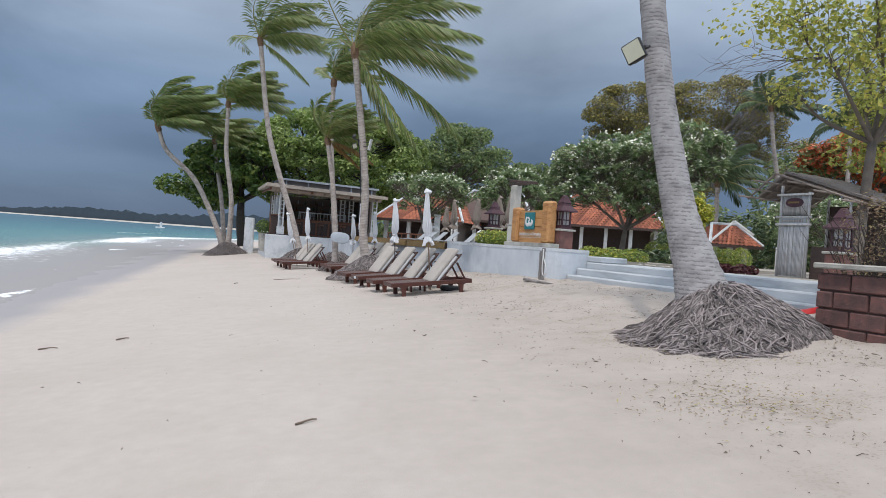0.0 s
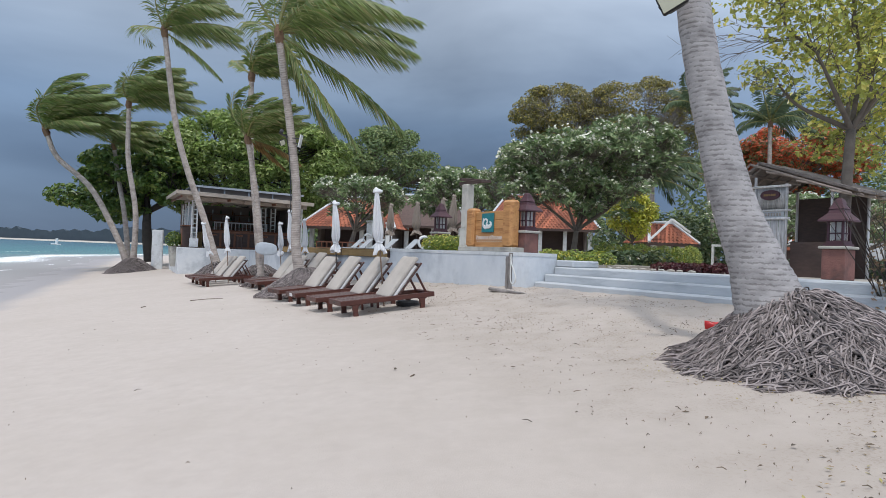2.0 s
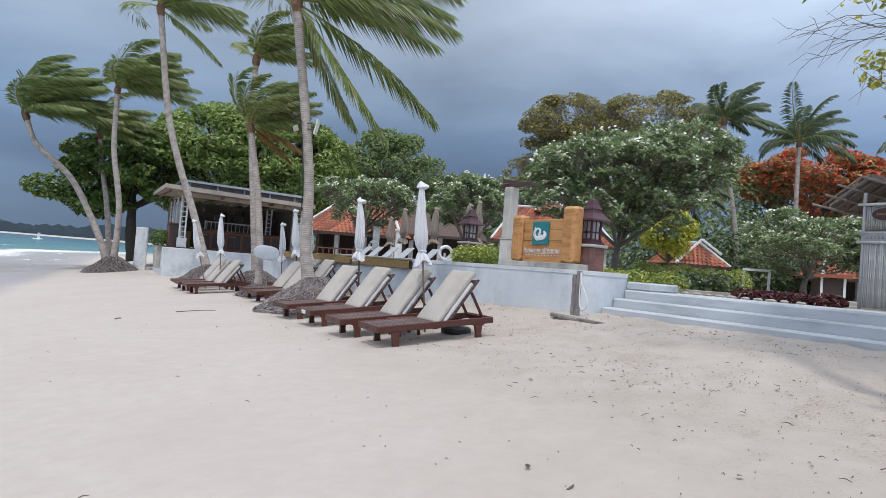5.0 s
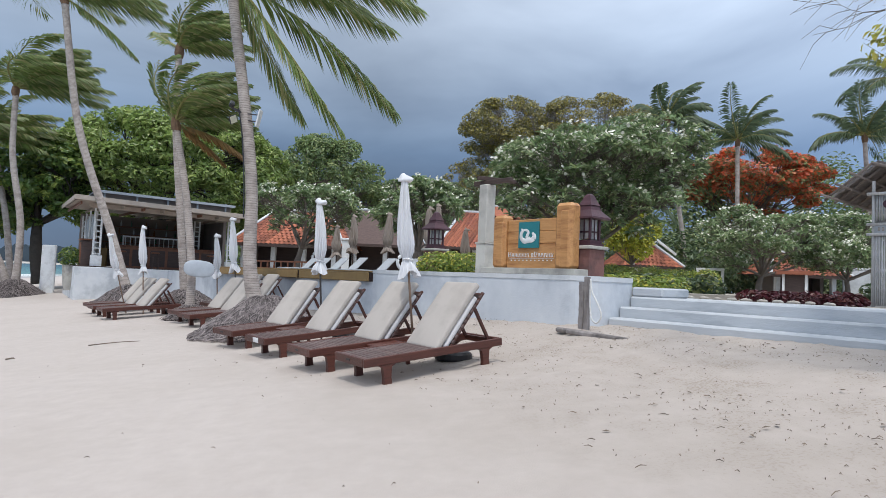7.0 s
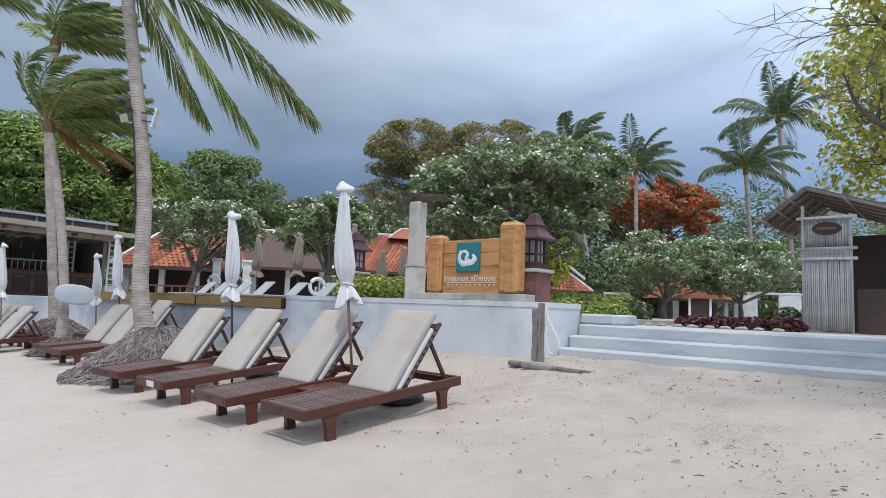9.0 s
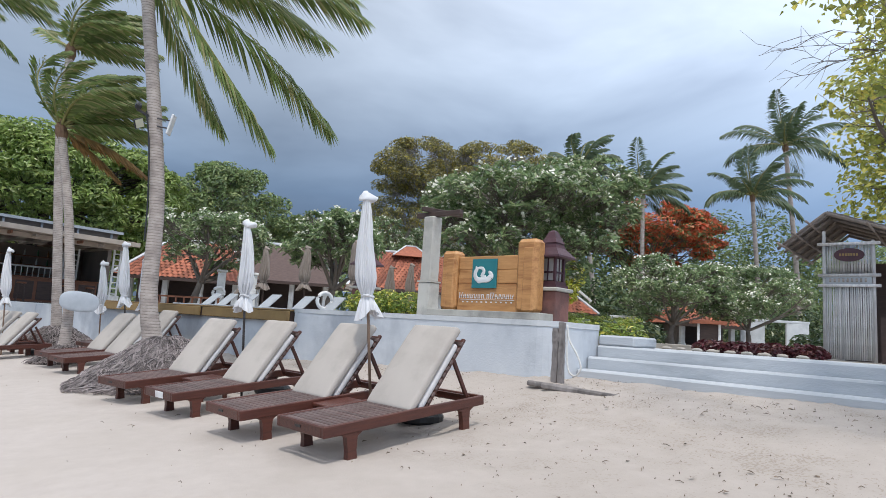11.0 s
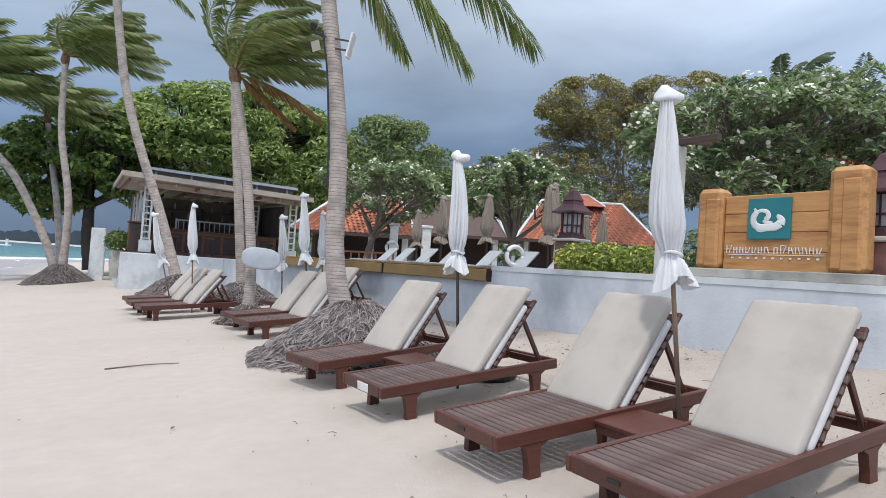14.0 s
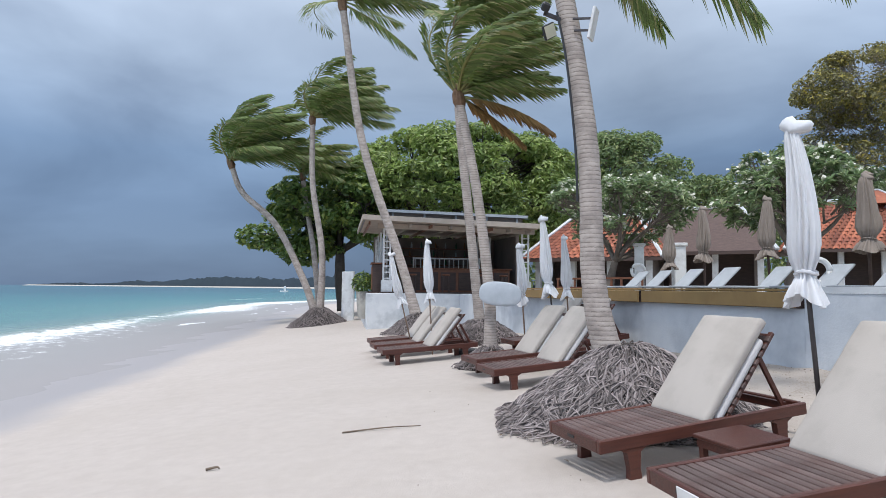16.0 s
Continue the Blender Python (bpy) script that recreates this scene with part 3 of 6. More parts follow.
# ochre deck boards along the pool edge
for x0, x1, y in ((-10.2, -6.46, -0.10), (-17.6, -10.24, -0.16)):
    d = thing("deck_edge", WALL @ pose((x0 + x1) / 2, y + 0.6, 1.064), "ochre timber deck edge above the pool wall", "deck", "pool deck edges")
    L = x1 - x0
    part("fascia", boxes(((L, 0.05, 0.22), (0, -0.6, 0.115), (0, 0, 0), 0.008)), M_DECK, d)
    nb = int(L / 0.62)
    for k in range(nb):
        part("board", boxes(((L / nb - 0.012, 1.2, 0.035), (-L / 2 + (k + 0.5) * L / nb, 0.02, 0.25), (0, 0, 0), 0.006)), M_DECK, d)
    part("frame", boxes(((L - 0.04, 1.1, 0.225), (0, 0.0, 0.1135))), M_DARKWOOD, d)


# ---- sign ----
def sign():
    s = thing("sign_board", WALL @ pose(-1.545, 0.5, 1.362), "orange varnished timber sign board with a teal panel", "sign")
    part("plinth", boxes(((2.42, 0.5, 0.12), (0.0, 0, 0.06), (0, 0, 0), 0.012)), M_CONCRETE, s)
    for x, h, wd in ((-0.84, 1.07, 0.36), (0.83, 1.22, 0.40)):
        bm = bmesh.new()
        box(bm, (wd, 0.30, h), (x, 0, 0.12 + h / 2), (0, 0, 0), 0.06)
        box(bm, (wd * 0.55, 0.33, h - 0.14), (x + 0.05, 0, 0.12 + h / 2 - 0.06), (0, 0, 0), 0.03)
        part("post", bm, M_SIGNWOOD, s)
    for k in range(4):
        part("board", boxes(((1.30, 0.12, 0.236), (0.0, 0.0, 0.12 + 0.12 + k * 0.24), (0, random.uniform(-0.3, 0.3), 0), 0.008)), M_SIGNWOOD, s)
    tp = part("panel", boxes(((0.53, 0.03, 0.51), (-0.06, -0.08, 0.77), (0, 0, 0), 0.004)), M_TEAL, s, "teal painted panel")
    # white swirl motif: a looped head, a beak and a sweeping body with a round tail
    def ribbon(line, r0, r1):
        pts = spline([(x - 0.06, 0, z + 0.77) for x, z in line], 6)
        n = len(pts) - 1
        v, f = tube(pts, [1.2 * (r0 + (r1 - r0) * k / n) for k in range(n + 1)], 8)
        from_arrays("emblem", [(p[0], -0.099 + p[1] * 0.12, p[2]) for p in v], f, M_WHITE, s, "white swirl emblem", True)

    ribbon([(-0.185, 0.125), (-0.145, 0.090), (-0.09, 0.098), (-0.03, 0.085), (0.0, 0.035), (-0.03, -0.02)], 0.012, 0.030)
    ribbon([(-0.15, 0.085), (-0.19, 0.01), (-0.175, -0.07), (-0.10, -0.115), (0.0, -0.112), (0.09, -0.105), (0.145, -0.07)], 0.030, 0.046)
    ribbon([(0.145, -0.075), (0.16, -0.03), (0.125, 0.015), (0.10, 0.035)], 0.050, 0.012)
    ribbon([(-0.06, -0.02), (-0.02, -0.055), (0.05, -0.06)], 0.022, 0.020)
    ribbon([(-0.15, -0.145), (-0.09, -0.165), (-0.02, -0.155)], 0.008, 0.006)
    # one line of large and one of small lettering, as plain strokes
    x = -0.60
    for k in range(14):
        wd = 0.062 if k not in (0, 8) else 0.078
        if k == 7:
            x += 0.035
        bm = bmesh.new()
        h = 0.105 if k in (0, 8) else 0.078
        box(bm, (0.009, 0.012, h), (x, -0.066, 0.335 + h / 2))
        box(bm, (0.009, 0.012, h), (x + wd * 0.62, -0.066, 0.335 + h / 2), (0, random.choice((-18, 0, 18)), 0))
        box(bm, (wd * 0.6, 0.011, 0.008), (x + wd * 0.31, -0.066, 0.335 + random.choice((0.006, h / 2, h - 0.006))))
        part("letter_stroke", bm, M_WHITE, s)
        x += wd + 0.018
    part("rule", boxes(((1.16, 0.012, 0.007), (0.0, -0.066, 0.315))), M_WHITE, s)
    for k in range(11):
        part("letter_stroke", boxes(((0.030, 0.010, 0.022), (-0.52 + k * 0.104, -0.066, 0.275))), M_WHITE, s)
    return s


sign()
pst = thing("concrete_post", WALL @ pose(-3.38, 0.95, 1.362), "weathered square concrete post on the terrace", "post")
part("shaft", boxes(((0.27, 0.27, 1.30), (0, 0, 1.33), (0, 0, 0), 0.02)), M_POST, pst)
part("foot", boxes(((0.31, 0.31, 0.66), (0, 0, 0.33), (0, 0, 0), 0.02)), M_POST, pst)
part("collar", boxes(((0.33, 0.33, 0.03), (0, 0, 0.675))), M_POST, pst)
part("beam", boxes(((1.15, 0.11, 0.10), (0.16, 0.0, 2.032), (0, 0, 0), 0.01)), M_DARKWOOD, pst, "short dark roof beam")
part("beam", boxes(((0.10, 0.95, 0.09), (0.02, 0.25, 2.13), (0, 4, -18), 0.01)), M_DARKWOOD, pst, "short dark roof beam")


def lantern(x, y, z, ped, group="garden lanterns"):
    l = thing("garden_lantern", WALL @ pose(x, y, z), "maroon pagoda-roofed lantern on a square block pedestal", "lantern", group)
    part("pedestal", boxes(((0.44, 0.44, ped), (0, 0, ped / 2), (0, 0, 0), 0.015)), M_LATERITE, l)
    part("pedestal_cap", boxes(((0.54, 0.54, 0.06), (0, 0, ped + 0.03), (0, 0, 0), 0.015)), M_CONCRETE, l)
    b = ped + 0.06
    part("base", boxes(((0.40, 0.40, 0.05), (0, 0, b + 0.025)), ((0.34, 0.34, 0.06), (0, 0, b + 0.08))), M_MAROON, l)
    for sx in (-1, 1):
        for sy in (-1, 1):
            part("corner_post", boxes(((0.045, 0.045, 0.42), (sx * 0.135, sy * 0.135, b + 0.32), (0, 0, 0), 0.005)), M_MAROON, l)
    bm = bmesh.new()
    for a in range(4):
        box(bm, (0.23, 0.012, 0.03), (0, 0, 0), m=pose(0, 0, b + 0.26, 0, 0, 90 * a) @ pose(0, 0.135, 0))
        box(bm, (0.02, 0.012, 0.38), (0, 0, 0), m=pose(0, 0, b + 0.31, 0, 0, 90 * a) @ pose(0, 0.135, 0))
    part("glazing_bars", bm, M_MAROON, l)
    part("lamp_glass", boxes(((0.22, 0.22, 0.36), (0, 0, b + 0.31))), M_LAMPGLASS, l, "frosted lamp glass")
    bm = bmesh.new()
    rings = []
    for hw, zz in ((0.335, 0.50), (0.33, 0.53), (0.25, 0.60), (0.18, 0.67), (0.15, 0.75), (0.17, 0.755), (0.12, 0.84), (0.07, 0.95), (0.03, 0.98)):
        rings.append([bm.verts.new((sx * hw * 0.86, sy * hw * 0.86, b + zz)) for sx, sy in ((-1, -1), (1, -1), (1, 1), (-1, 1))])
    for r0, r1 in zip(rings, rings[1:]):
        for k in range(4):
            bm.faces.new((r0[k], r0[(k + 1) % 4], r1[(k + 1) % 4], r1[k]))
    bm.faces.new(list(reversed(rings[0])))
    bm.faces.new(rings[-1])
    part("roof", bm, M_MAROON, l)
    return l


lantern(-0.52, 0.86, 1.362, 0.50)
lantern(-6.15, 1.75, 1.12, 0.82)

# driftwood post with a rope loop, and an old beam in the sand before it
dp = thing("driftwood_post", WALL @ pose(0.40, -0.42, sand(2.4, 17.0) - 0.1), "split grey driftwood post standing in the sand", "post")
for x, w_, h_, d_ in ((-0.055, 0.085, 0.90, 0.0), (0.035, 0.080, 0.98, 0.012)):
    bm = bmesh.new()
    bmesh.ops.create_grid(bm, x_segments=4, y_segments=24, size=0.5, matrix=pose(x, d_, h_ / 2, 90, 0, 0) @ Matrix.Diagonal((w_, h_, 1, 1)))
    r = bmesh.ops.extrude_face_region(bm, geom=bm.faces[:])
    bmesh.ops.translate(bm, vec=(0, 0.06, 0), verts=[g for g in r["geom"] if isinstance(g, bmesh.types.BMVert)])
    for v in bm.verts:
        v.co += Vector((noise.noise(v.co * 7 + Vector((x * 90, 0, 0))), 0.5 * noise.noise(v.co * 19), 0.6 * noise.noise(v.co * 13))) * 0.016
    bmesh.ops.recalc_face_normals(bm, faces=bm.faces[:])
    part("stave", bm, M_DRIFT, dp)
v, f = tube(spline([(0.17, -0.06, 0.95), (0.22, -0.08, 0.75), (0.36, -0.1, 0.55), (0.42, -0.1, 0.38), (0.34, -0.1, 0.27), (0.24, -0.1, 0.33), (0.19, -0.08, 0.55), (0.17, -0.06, 0.88)], 6), [0.014] * 43, 6)
from_arrays("rope_loop", v, f, M_ROPE, dp, "loop of white rope", True)
bmb = thing("timber_beam", pose(2.52, 16.36, sand(2.4, 16.4), 0, 3, -52), "half-buried weathered square timber beam", "beam")
part("beam", boxes(((1.05, 0.14, 0.08), (0, 0, 0.025), (0, 0, 0), 0.02), ((0.5, 0.12, 0.07), (-0.55, 0.15, 0.015), (0, 0, 6), 0.02)), M_DRIFT, bmb)


# ---- sun loungers ----
LL, LW, LH = 2.04, 0.76, 0.33


def lounger():
    """Origin at the middle of its footprint, head towards +x."""
    l = thing("sun_lounger", Matrix(), "brown hardwood sun lounger with raised back and beige mattress", "lounger", "sun loungers on the beach")
    for sy in (-1, 1):
        part("side_rail", boxes(((LL, 0.04, 0.10), (0, sy * (LW / 2 - 0.02), LH - 0.05), (0, 0, 0), 0.008)), M_WOOD, l)
    part("foot_rail", boxes(((0.04, LW - 0.084, 0.10), (-LL / 2 + 0.02, 0, LH - 0.05), (0, 0, 0), 0.008)), M_WOOD, l)
    # no hole is cut: a thin black box paints the slot's dark inside
    part("slot", boxes(((0.006, 0.09, 0.022), (-LL / 2 - 0.002, 0.02, LH - 0.045))), M_BLACK, l, "black patch for the dark of the hand slot in the foot rail")
    part("head_rail", boxes(((0.04, LW - 0.084, 0.10), (LL / 2 - 0.02, 0, LH - 0.05), (0, 0, 0), 0.008)), M_WOOD, l)
    part("cross_rail", boxes(((0.035, LW - 0.084, 0.07), (0.05, 0, LH - 0.06))), M_WOOD, l)
    slat = None
    for k in range(18):
        x = -LL / 2 + 0.085 + k * 0.064
        if slat is None:
            slat = part("slat", boxes(((0.055, LW - 0.086, 0.018), (0, 0, 0), (0, 0, 0), 0.004)), M_SLAT, l)
            slat.matrix_basis = pose(x, 0, LH - 0.018)
        else:
            o = new("slat", slat.data)
            o.parent, o.matrix_basis = l, pose(x, 0, LH - 0.018)
    for sx in (-0.72, 0.74):
        for sy in (-1, 1):
            bm = bmesh.new()
            y = sy * (LW / 2 - 0.035)
            prof = [(-0.115, LH - 0.1), (-0.06, LH - 0.13), (-0.045, 0.08), (-0.06, -0.10), (0.06, -0.10), (0.045, 0.08), (0.06, LH - 0.13), (0.115, LH - 0.1)]
            a = [bm.verts.new((sx + px, y - 0.03, pz)) for px, pz in prof]
            b = [bm.verts.new((sx + px, y + 0.03, pz)) for px, pz in prof]
            n = len(prof)
            for k in range(n):
                bm.faces.new((a[k], b[k], b[(k + 1) % n], a[(k + 1) % n]))
            bm.faces.new(list(reversed(a)))
            bm.faces.new(b)
            bmesh.ops.recalc_face_normals(bm, faces=bm.faces[:])
            part("leg", bm, M_WOOD, l)
    ang = 48
    B = pose(0.21, 0, LH - 0.01, 0, -ang, 0)
    bm = boxes(*[((0.84, 0.045, 0.035), (0.42, sy * 0.315, -0.012), (0, 0, 0), 0.006) for sy in (-1, 1)], ((0.04, 0.58, 0.03), (0.80, 0, -0.016)), ((0.04, 0.58, 0.03), (0.03, 0, -0.016)))
    back = part("backrest", bm, M_WOOD, l)
    back.matrix_basis = B
    for k in range(10):
        o = part("back_slat", boxes(((0.052, 0.70, 0.030), (0.06 + k * 0.078, 0, 0.004), (0, 0, 0), 0.006)), M_SLAT, back) if k == 0 else None
        if o is None:
            o = new("back_slat", back.children[0].data)
            o.parent, o.matrix_basis = back, pose(k * 0.078, 0, 0)
    for sy in (-1, 1):
        part("prop", boxes(((0.045, 0.03, 0.50), (0.80, sy * 0.24, LH + 0.175), (0, -26, 0), 0.005)), M_WOOD, l)
    part("prop_bar", boxes(((0.035, 0.52, 0.035), (0.91, 0, LH - 0.02))), M_WOOD, l)
    # thick doubled mattress leaning on the back
    for nm, sx, th, off_n, len_n, lab in (("mattress", 0.0, 0.088, 0.155, 1.04, ""), ("mattress_fold", 0.0, 0.075, 0.070, 0.80, "folded under layer of the mattress")):
        bm = bmesh.new()
        bmesh.ops.create_grid(bm, x_segments=14, y_segments=10, size=0.5)
        top = bm.faces[:]
        bmesh.ops.scale(bm, vec=(len_n, LW - 0.08, 1), verts=bm.verts)
        r = bmesh.ops.extrude_face_region(bm, geom=top)
        ev = [g for g in r["geom"] if isinstance(g, bmesh.types.BMVert)]
        bmesh.ops.translate(bm, vec=(0, 0, th), verts=ev)
        bmesh.ops.recalc_face_normals(bm, faces=bm.faces[:])
        ring = [e for e in bm.edges if len(e.link_faces) == 2 and e.calc_face_angle(0) > 0.6]
        bmesh.ops.bevel(bm, geom=ring, offset=0.032, segments=3, affect="EDGES", profile=0.5)
        for v in bm.verts:
            cx, cy = v.co.x / len_n * 2, v.co.y / (LW - 0.08) * 2
            v.co.z += (0.016 * (1 - cx * cx) * (1 - cy * cy) + 0.006 * noise.noise((v.co.x * 5, v.co.y * 5, sx))) * (1 if v.co.z > th / 2 else -0.4)
            if nm == "mattress":
                v.co.z -= 0.05 * max(0, cx - 0.55) ** 2
        o = part(nm, bm, M_CUSHION if nm == "mattress" else M_PIPING, l, lab, True)
        o.matrix_basis = B @ pose(len_n / 2 + sx - (0.165 if nm == "mattress" else 0.075), 0, off_n - th / 2 - 0.02)
    return l


def on_sand(x, y, yaw, lift=0.0):
    """A pose at the sand, tipped with its slope."""
    c, s = math.cos(radians(yaw)), math.sin(radians(yaw))
    dx = (sand(x + c * 0.8, y + s * 0.8) - sand(x - c * 0.8, y - s * 0.8)) / 1.6
    zc = (sand(x + c * 0.8, y + s * 0.8) + sand(x - c * 0.8, y - s * 0.8)) / 2
    return pose(x, y, zc + lift, 0, 0, yaw) @ pose(0, 0, 0, 0, -math.degrees(math.atan(dx)), 0)


proto = lounger()
SPOTS = ((-0.25, 15.38, 26), (-0.90, 16.44, 26), (-1.66, 17.95, 29), (-2.42, 19.35, 35),
         (-3.95, 23.25, 33), (-4.5, 24.5, 34), (-3.75, 26.35, 34), (-4.35, 27.5, 33),
         (-6.85, 26.4, 31), (-7.5, 27.55, 31), (-8.1, 28.8, 31))
proto.matrix_basis = on_sand(*SPOTS[0])
for k, sp in enumerate(SPOTS[1:]):
    c = copy_thing(proto, on_sand(*sp))
    if k == 1:
        tagged(c, "brown hardwood sun lounger with a white tag on its foot rail")
        part("tag", boxes(((0.008, 0.20, 0.075), (-LL / 2 - 0.005, -0.05, LH - 0.05), (0, 0, 0), 0.003)), M_WHITE, c, "white plastic tag")


def side_table(x, y, yaw):
    t = thing("side_table", on_sand(x, y, yaw), "low brown slatted side table between loungers", "side table", "beach side tables")
    part("tabletop", boxes(((0.46, 0.46, 0.03), (0, 0, 0.275), (0, 0, 0), 0.006)), M_WOOD, t)
    for a in range(4):
        part("apron", box(bmesh.new(), (0.40, 0.022, 0.06), m=pose(0, 0, 0.23, 0, 0, 90 * a) @ pose(0, 0.205, 0)), M_WOOD, t)
        part("leg", box(bmesh.new(), (0.045, 0.045, 0.36), m=pose(0, 0, 0.08, 0, 0, 90 * a) @ pose(0.18, 0.18, 0)), M_WOOD, t)


side_table(-0.62, 15.93, 26)
side_table(-2.05, 18.68, 33)


# ---- closed umbrellas ----
def umbrella(foot, top, name="beach_umbrella", mat=None, group="white beach umbrellas", label="closed white canvas beach umbrella tied at the hem", scale=1.0, furl=1.0, seed=0, pole=None):
    rnd = random.Random(seed)
    f, t = Vector(foot), Vector(top)
    up = t - f
    H = up.length
    m = Matrix.Translation(f) @ up.to_track_quat("Z", "X").to_matrix().to_4x4()
    u = thing(name, m, label, "umbrella", group)
    v, fc = tube([(0, 0, -0.15), (0, 0, H * 0.5), (0, 0, H - 0.05)], [0.022 * scale] * 3, 10)
    from_arrays("pole", v, fc, pole or M_POLE, u, "", True)
    # pleated cloth: narrow at the top, belted near the hem, flared skirt below
    bm = bmesh.new()
    sides, rings = 96, []
    prof = ((0.985, 0.032), (0.96, 0.055), (0.92, 0.068), (0.84, 0.088), (0.75, 0.108), (0.66, 0.128), (0.59, 0.135), (0.545, 0.115), (0.51, 0.078), (0.495, 0.070), (0.478, 0.085), (0.45, 0.125), (0.425, 0.15), (0.405, 0.165))
    ph = rnd.uniform(0, 6)
    prof = [(0.985 - (0.985 - h) * furl, r) for h, r in prof]
    for k, (h, r) in enumerate(prof):
        r *= scale
        ring = []
        for s in range(sides):
            a = 2 * math.pi * s / sides
            w_ = a + 0.35 * noise.noise((math.cos(a) * 1.5, math.sin(a) * 1.5, h * 3 + seed))
            pleat = 0.92 + 0.30 * (abs(math.sin(w_ * 5.5 + ph)) - 0.5) + 0.13 * math.sin(w_ * 13 + h * 7) + 0.06 * math.sin(a * 23 - h * 11)
            if k > 9:
                pleat += 0.12 * math.sin(a * 3 + ph) + 0.12 * math.sin(a * 7)
            rr = r * pleat
            dz = 0.05 * math.sin(a * 2 + ph) * (1 if k > 10 else 0) + 0.03 * noise.noise((a, h * 4, seed))
            ring.append(bm.verts.new((rr * math.cos(a + h * 0.8) + 0.02 * math.sin(h * 9 + ph), rr * math.sin(a + h * 0.8), H * h + dz)))
        rings.append(ring)
    for a, b in zip(rings, rings[1:]):
        for s in range(sides):
            bm.faces.new((b[s], b[(s + 1) % sides], a[(s + 1) % sides], a[s]))
    part("canopy", bm, mat or M_CLOTH, u, "", True)
    v, fc = tube([(0.09 * scale * math.cos(a / 12 * math.tau), 0.09 * scale * math.sin(a / 12 * math.tau), H * (0.985 - 0.488 * furl + 0.006 * math.sin(a))) for a in range(13)], [0.012] * 13, 6)
    from_arrays("tie", v, fc, mat or M_CLOTH, u, "tied cloth band")
    # crumpled cap at the tip
    bm = lathe([(0.0, 0.0), (0.050, 0.0), (0.060, 0.03), (0.050, 0.06), (0.030, 0.09), (0.012, 0.12)], 14, pose(0, 0, H * 0.965))
    for vv in bm.verts:
        vv.co.x += 0.04 * noise.noise(vv.co * 14) + (0.075 if vv.co.x > 0.03 else 0)
        vv.co.z += 0.03 * noise.noise(vv.co * 11 + Vector((3, 0, 0)))
    o = part("cap", bm, mat or M_CLOTH, u, "", True)
    return u


for k, (fx, fy, tx, ty, tz) in enumerate(((-0.27, 16.08, -0.55, 16.07, 2.60), (-1.58, 18.42, -1.75, 18.42, 2.47), (-3.95, 24.9, -4.28, 25.0, 2.62),
                                          (-4.75, 26.4, -4.92, 26.5, 2.22), (-3.9, 26.9, -4.01, 26.6, 2.4), (-7.05, 27.4, -7.25, 27.5, 2.42), (-7.75, 28.1, -8.36, 28.0, 2.15))):
    umbrella((fx, fy, sand(fx, fy)), (tx, ty, tz), seed=k, scale=0.76, furl=0.84 if k == 1 else 0.9, pole=M_METAL if k in (1, 2) else None)
for k, (x, y) in enumerate(((0.25, 15.95), (-1.15, 18.75), (-6.2, 27.3))):
    fw = thing("umbrella_weight", pose(x, y, sand(x, y)), "round black umbrella foot weight on the sand", "umbrella base", "umbrella weights")
    part("disc", lathe([(0.24, 0.0), (0.26, 0.03), (0.26, 0.09), (0.22, 0.12), (0.06, 0.13)], 20), M_BLACK, fw)


# ---- coconut palms ----
def frond(origin, direction, length, wind, sag, leaf, dense, rnd, dry=False, width=1.0):
    """Stalk points plus leaflet strips, returned as vertex and face lists."""
    steps = 12
    d = Vector(direction).normalized()
    p = Vector(origin)
    pts, dirs = [p.copy()], [d.copy()]
    for k in range(steps):
        s = (k + 1) / steps
        d = (d + Vector(wind) * (0.30 * s) + Vector((0, 0, -1)) * (sag * 0.13 * s)).normalized()
        p = p + d * (length / steps)
        pts.append(p.copy())
        dirs.append(d.copy())
    sv, sf = tube(pts, [0.034 * (1 - 0.85 * k / steps) * width for k in range(steps + 1)], 5)
    lv, lf = [], []
    for k in range(dense):
        s = 0.10 + 0.90 * (k + rnd.random() * 0.6) / dense
        g = min(s * steps, steps - 0.001)
        i = int(g)
        q = pts[i].lerp(pts[i + 1], g - i)
        dd = dirs[i]
        side = dd.cross(Vector((0, 0, 1)))
        side = side.normalized() if side.length > 0.1 else Vector((1, 0, 0))
        ln = length * leaf * (math.sin(math.pi * min(1, 0.14 + s * 0.80)) ** 0.7) * rnd.uniform(0.85, 1.1)
        for sgn in (-1, 1):
            dr = (side * sgn * 0.72 + dd * (0.55 + 0.5 * s) + Vector((0, 0, -0.36)) + Vector(wind) * 0.34 + Vector((rnd.uniform(-.12, .12), rnd.uniform(-.12, .12), rnd.uniform(-.15, .1)))).normalized()
            nv = dr.cross(dd)
            nv = nv.normalized() if nv.length > 0.05 else Vector((0, 0, 1))
            flat = dd - dr * dd.dot(dr)
            flat = flat.normalized() if flat.length > 0.05 else nv
            wv_ = (flat * 0.8 + nv * 0.5 * sgn) * (0.024 * width)
            mid = q + dr * ln * 0.5
            tip = q + dr * ln * 0.92 + Vector((0, 0, -ln * (0.16 + 0.1 * sag))) + Vector(wind) * ln * 0.12
            b = len(lv)
            lv += [q, mid + wv_, tip, mid - wv_]
            lf.append((b, b + 3, b + 2, b + 1))
    return sv, sf, lv, lf


WIND = (0.95, 0.25, 0.10)


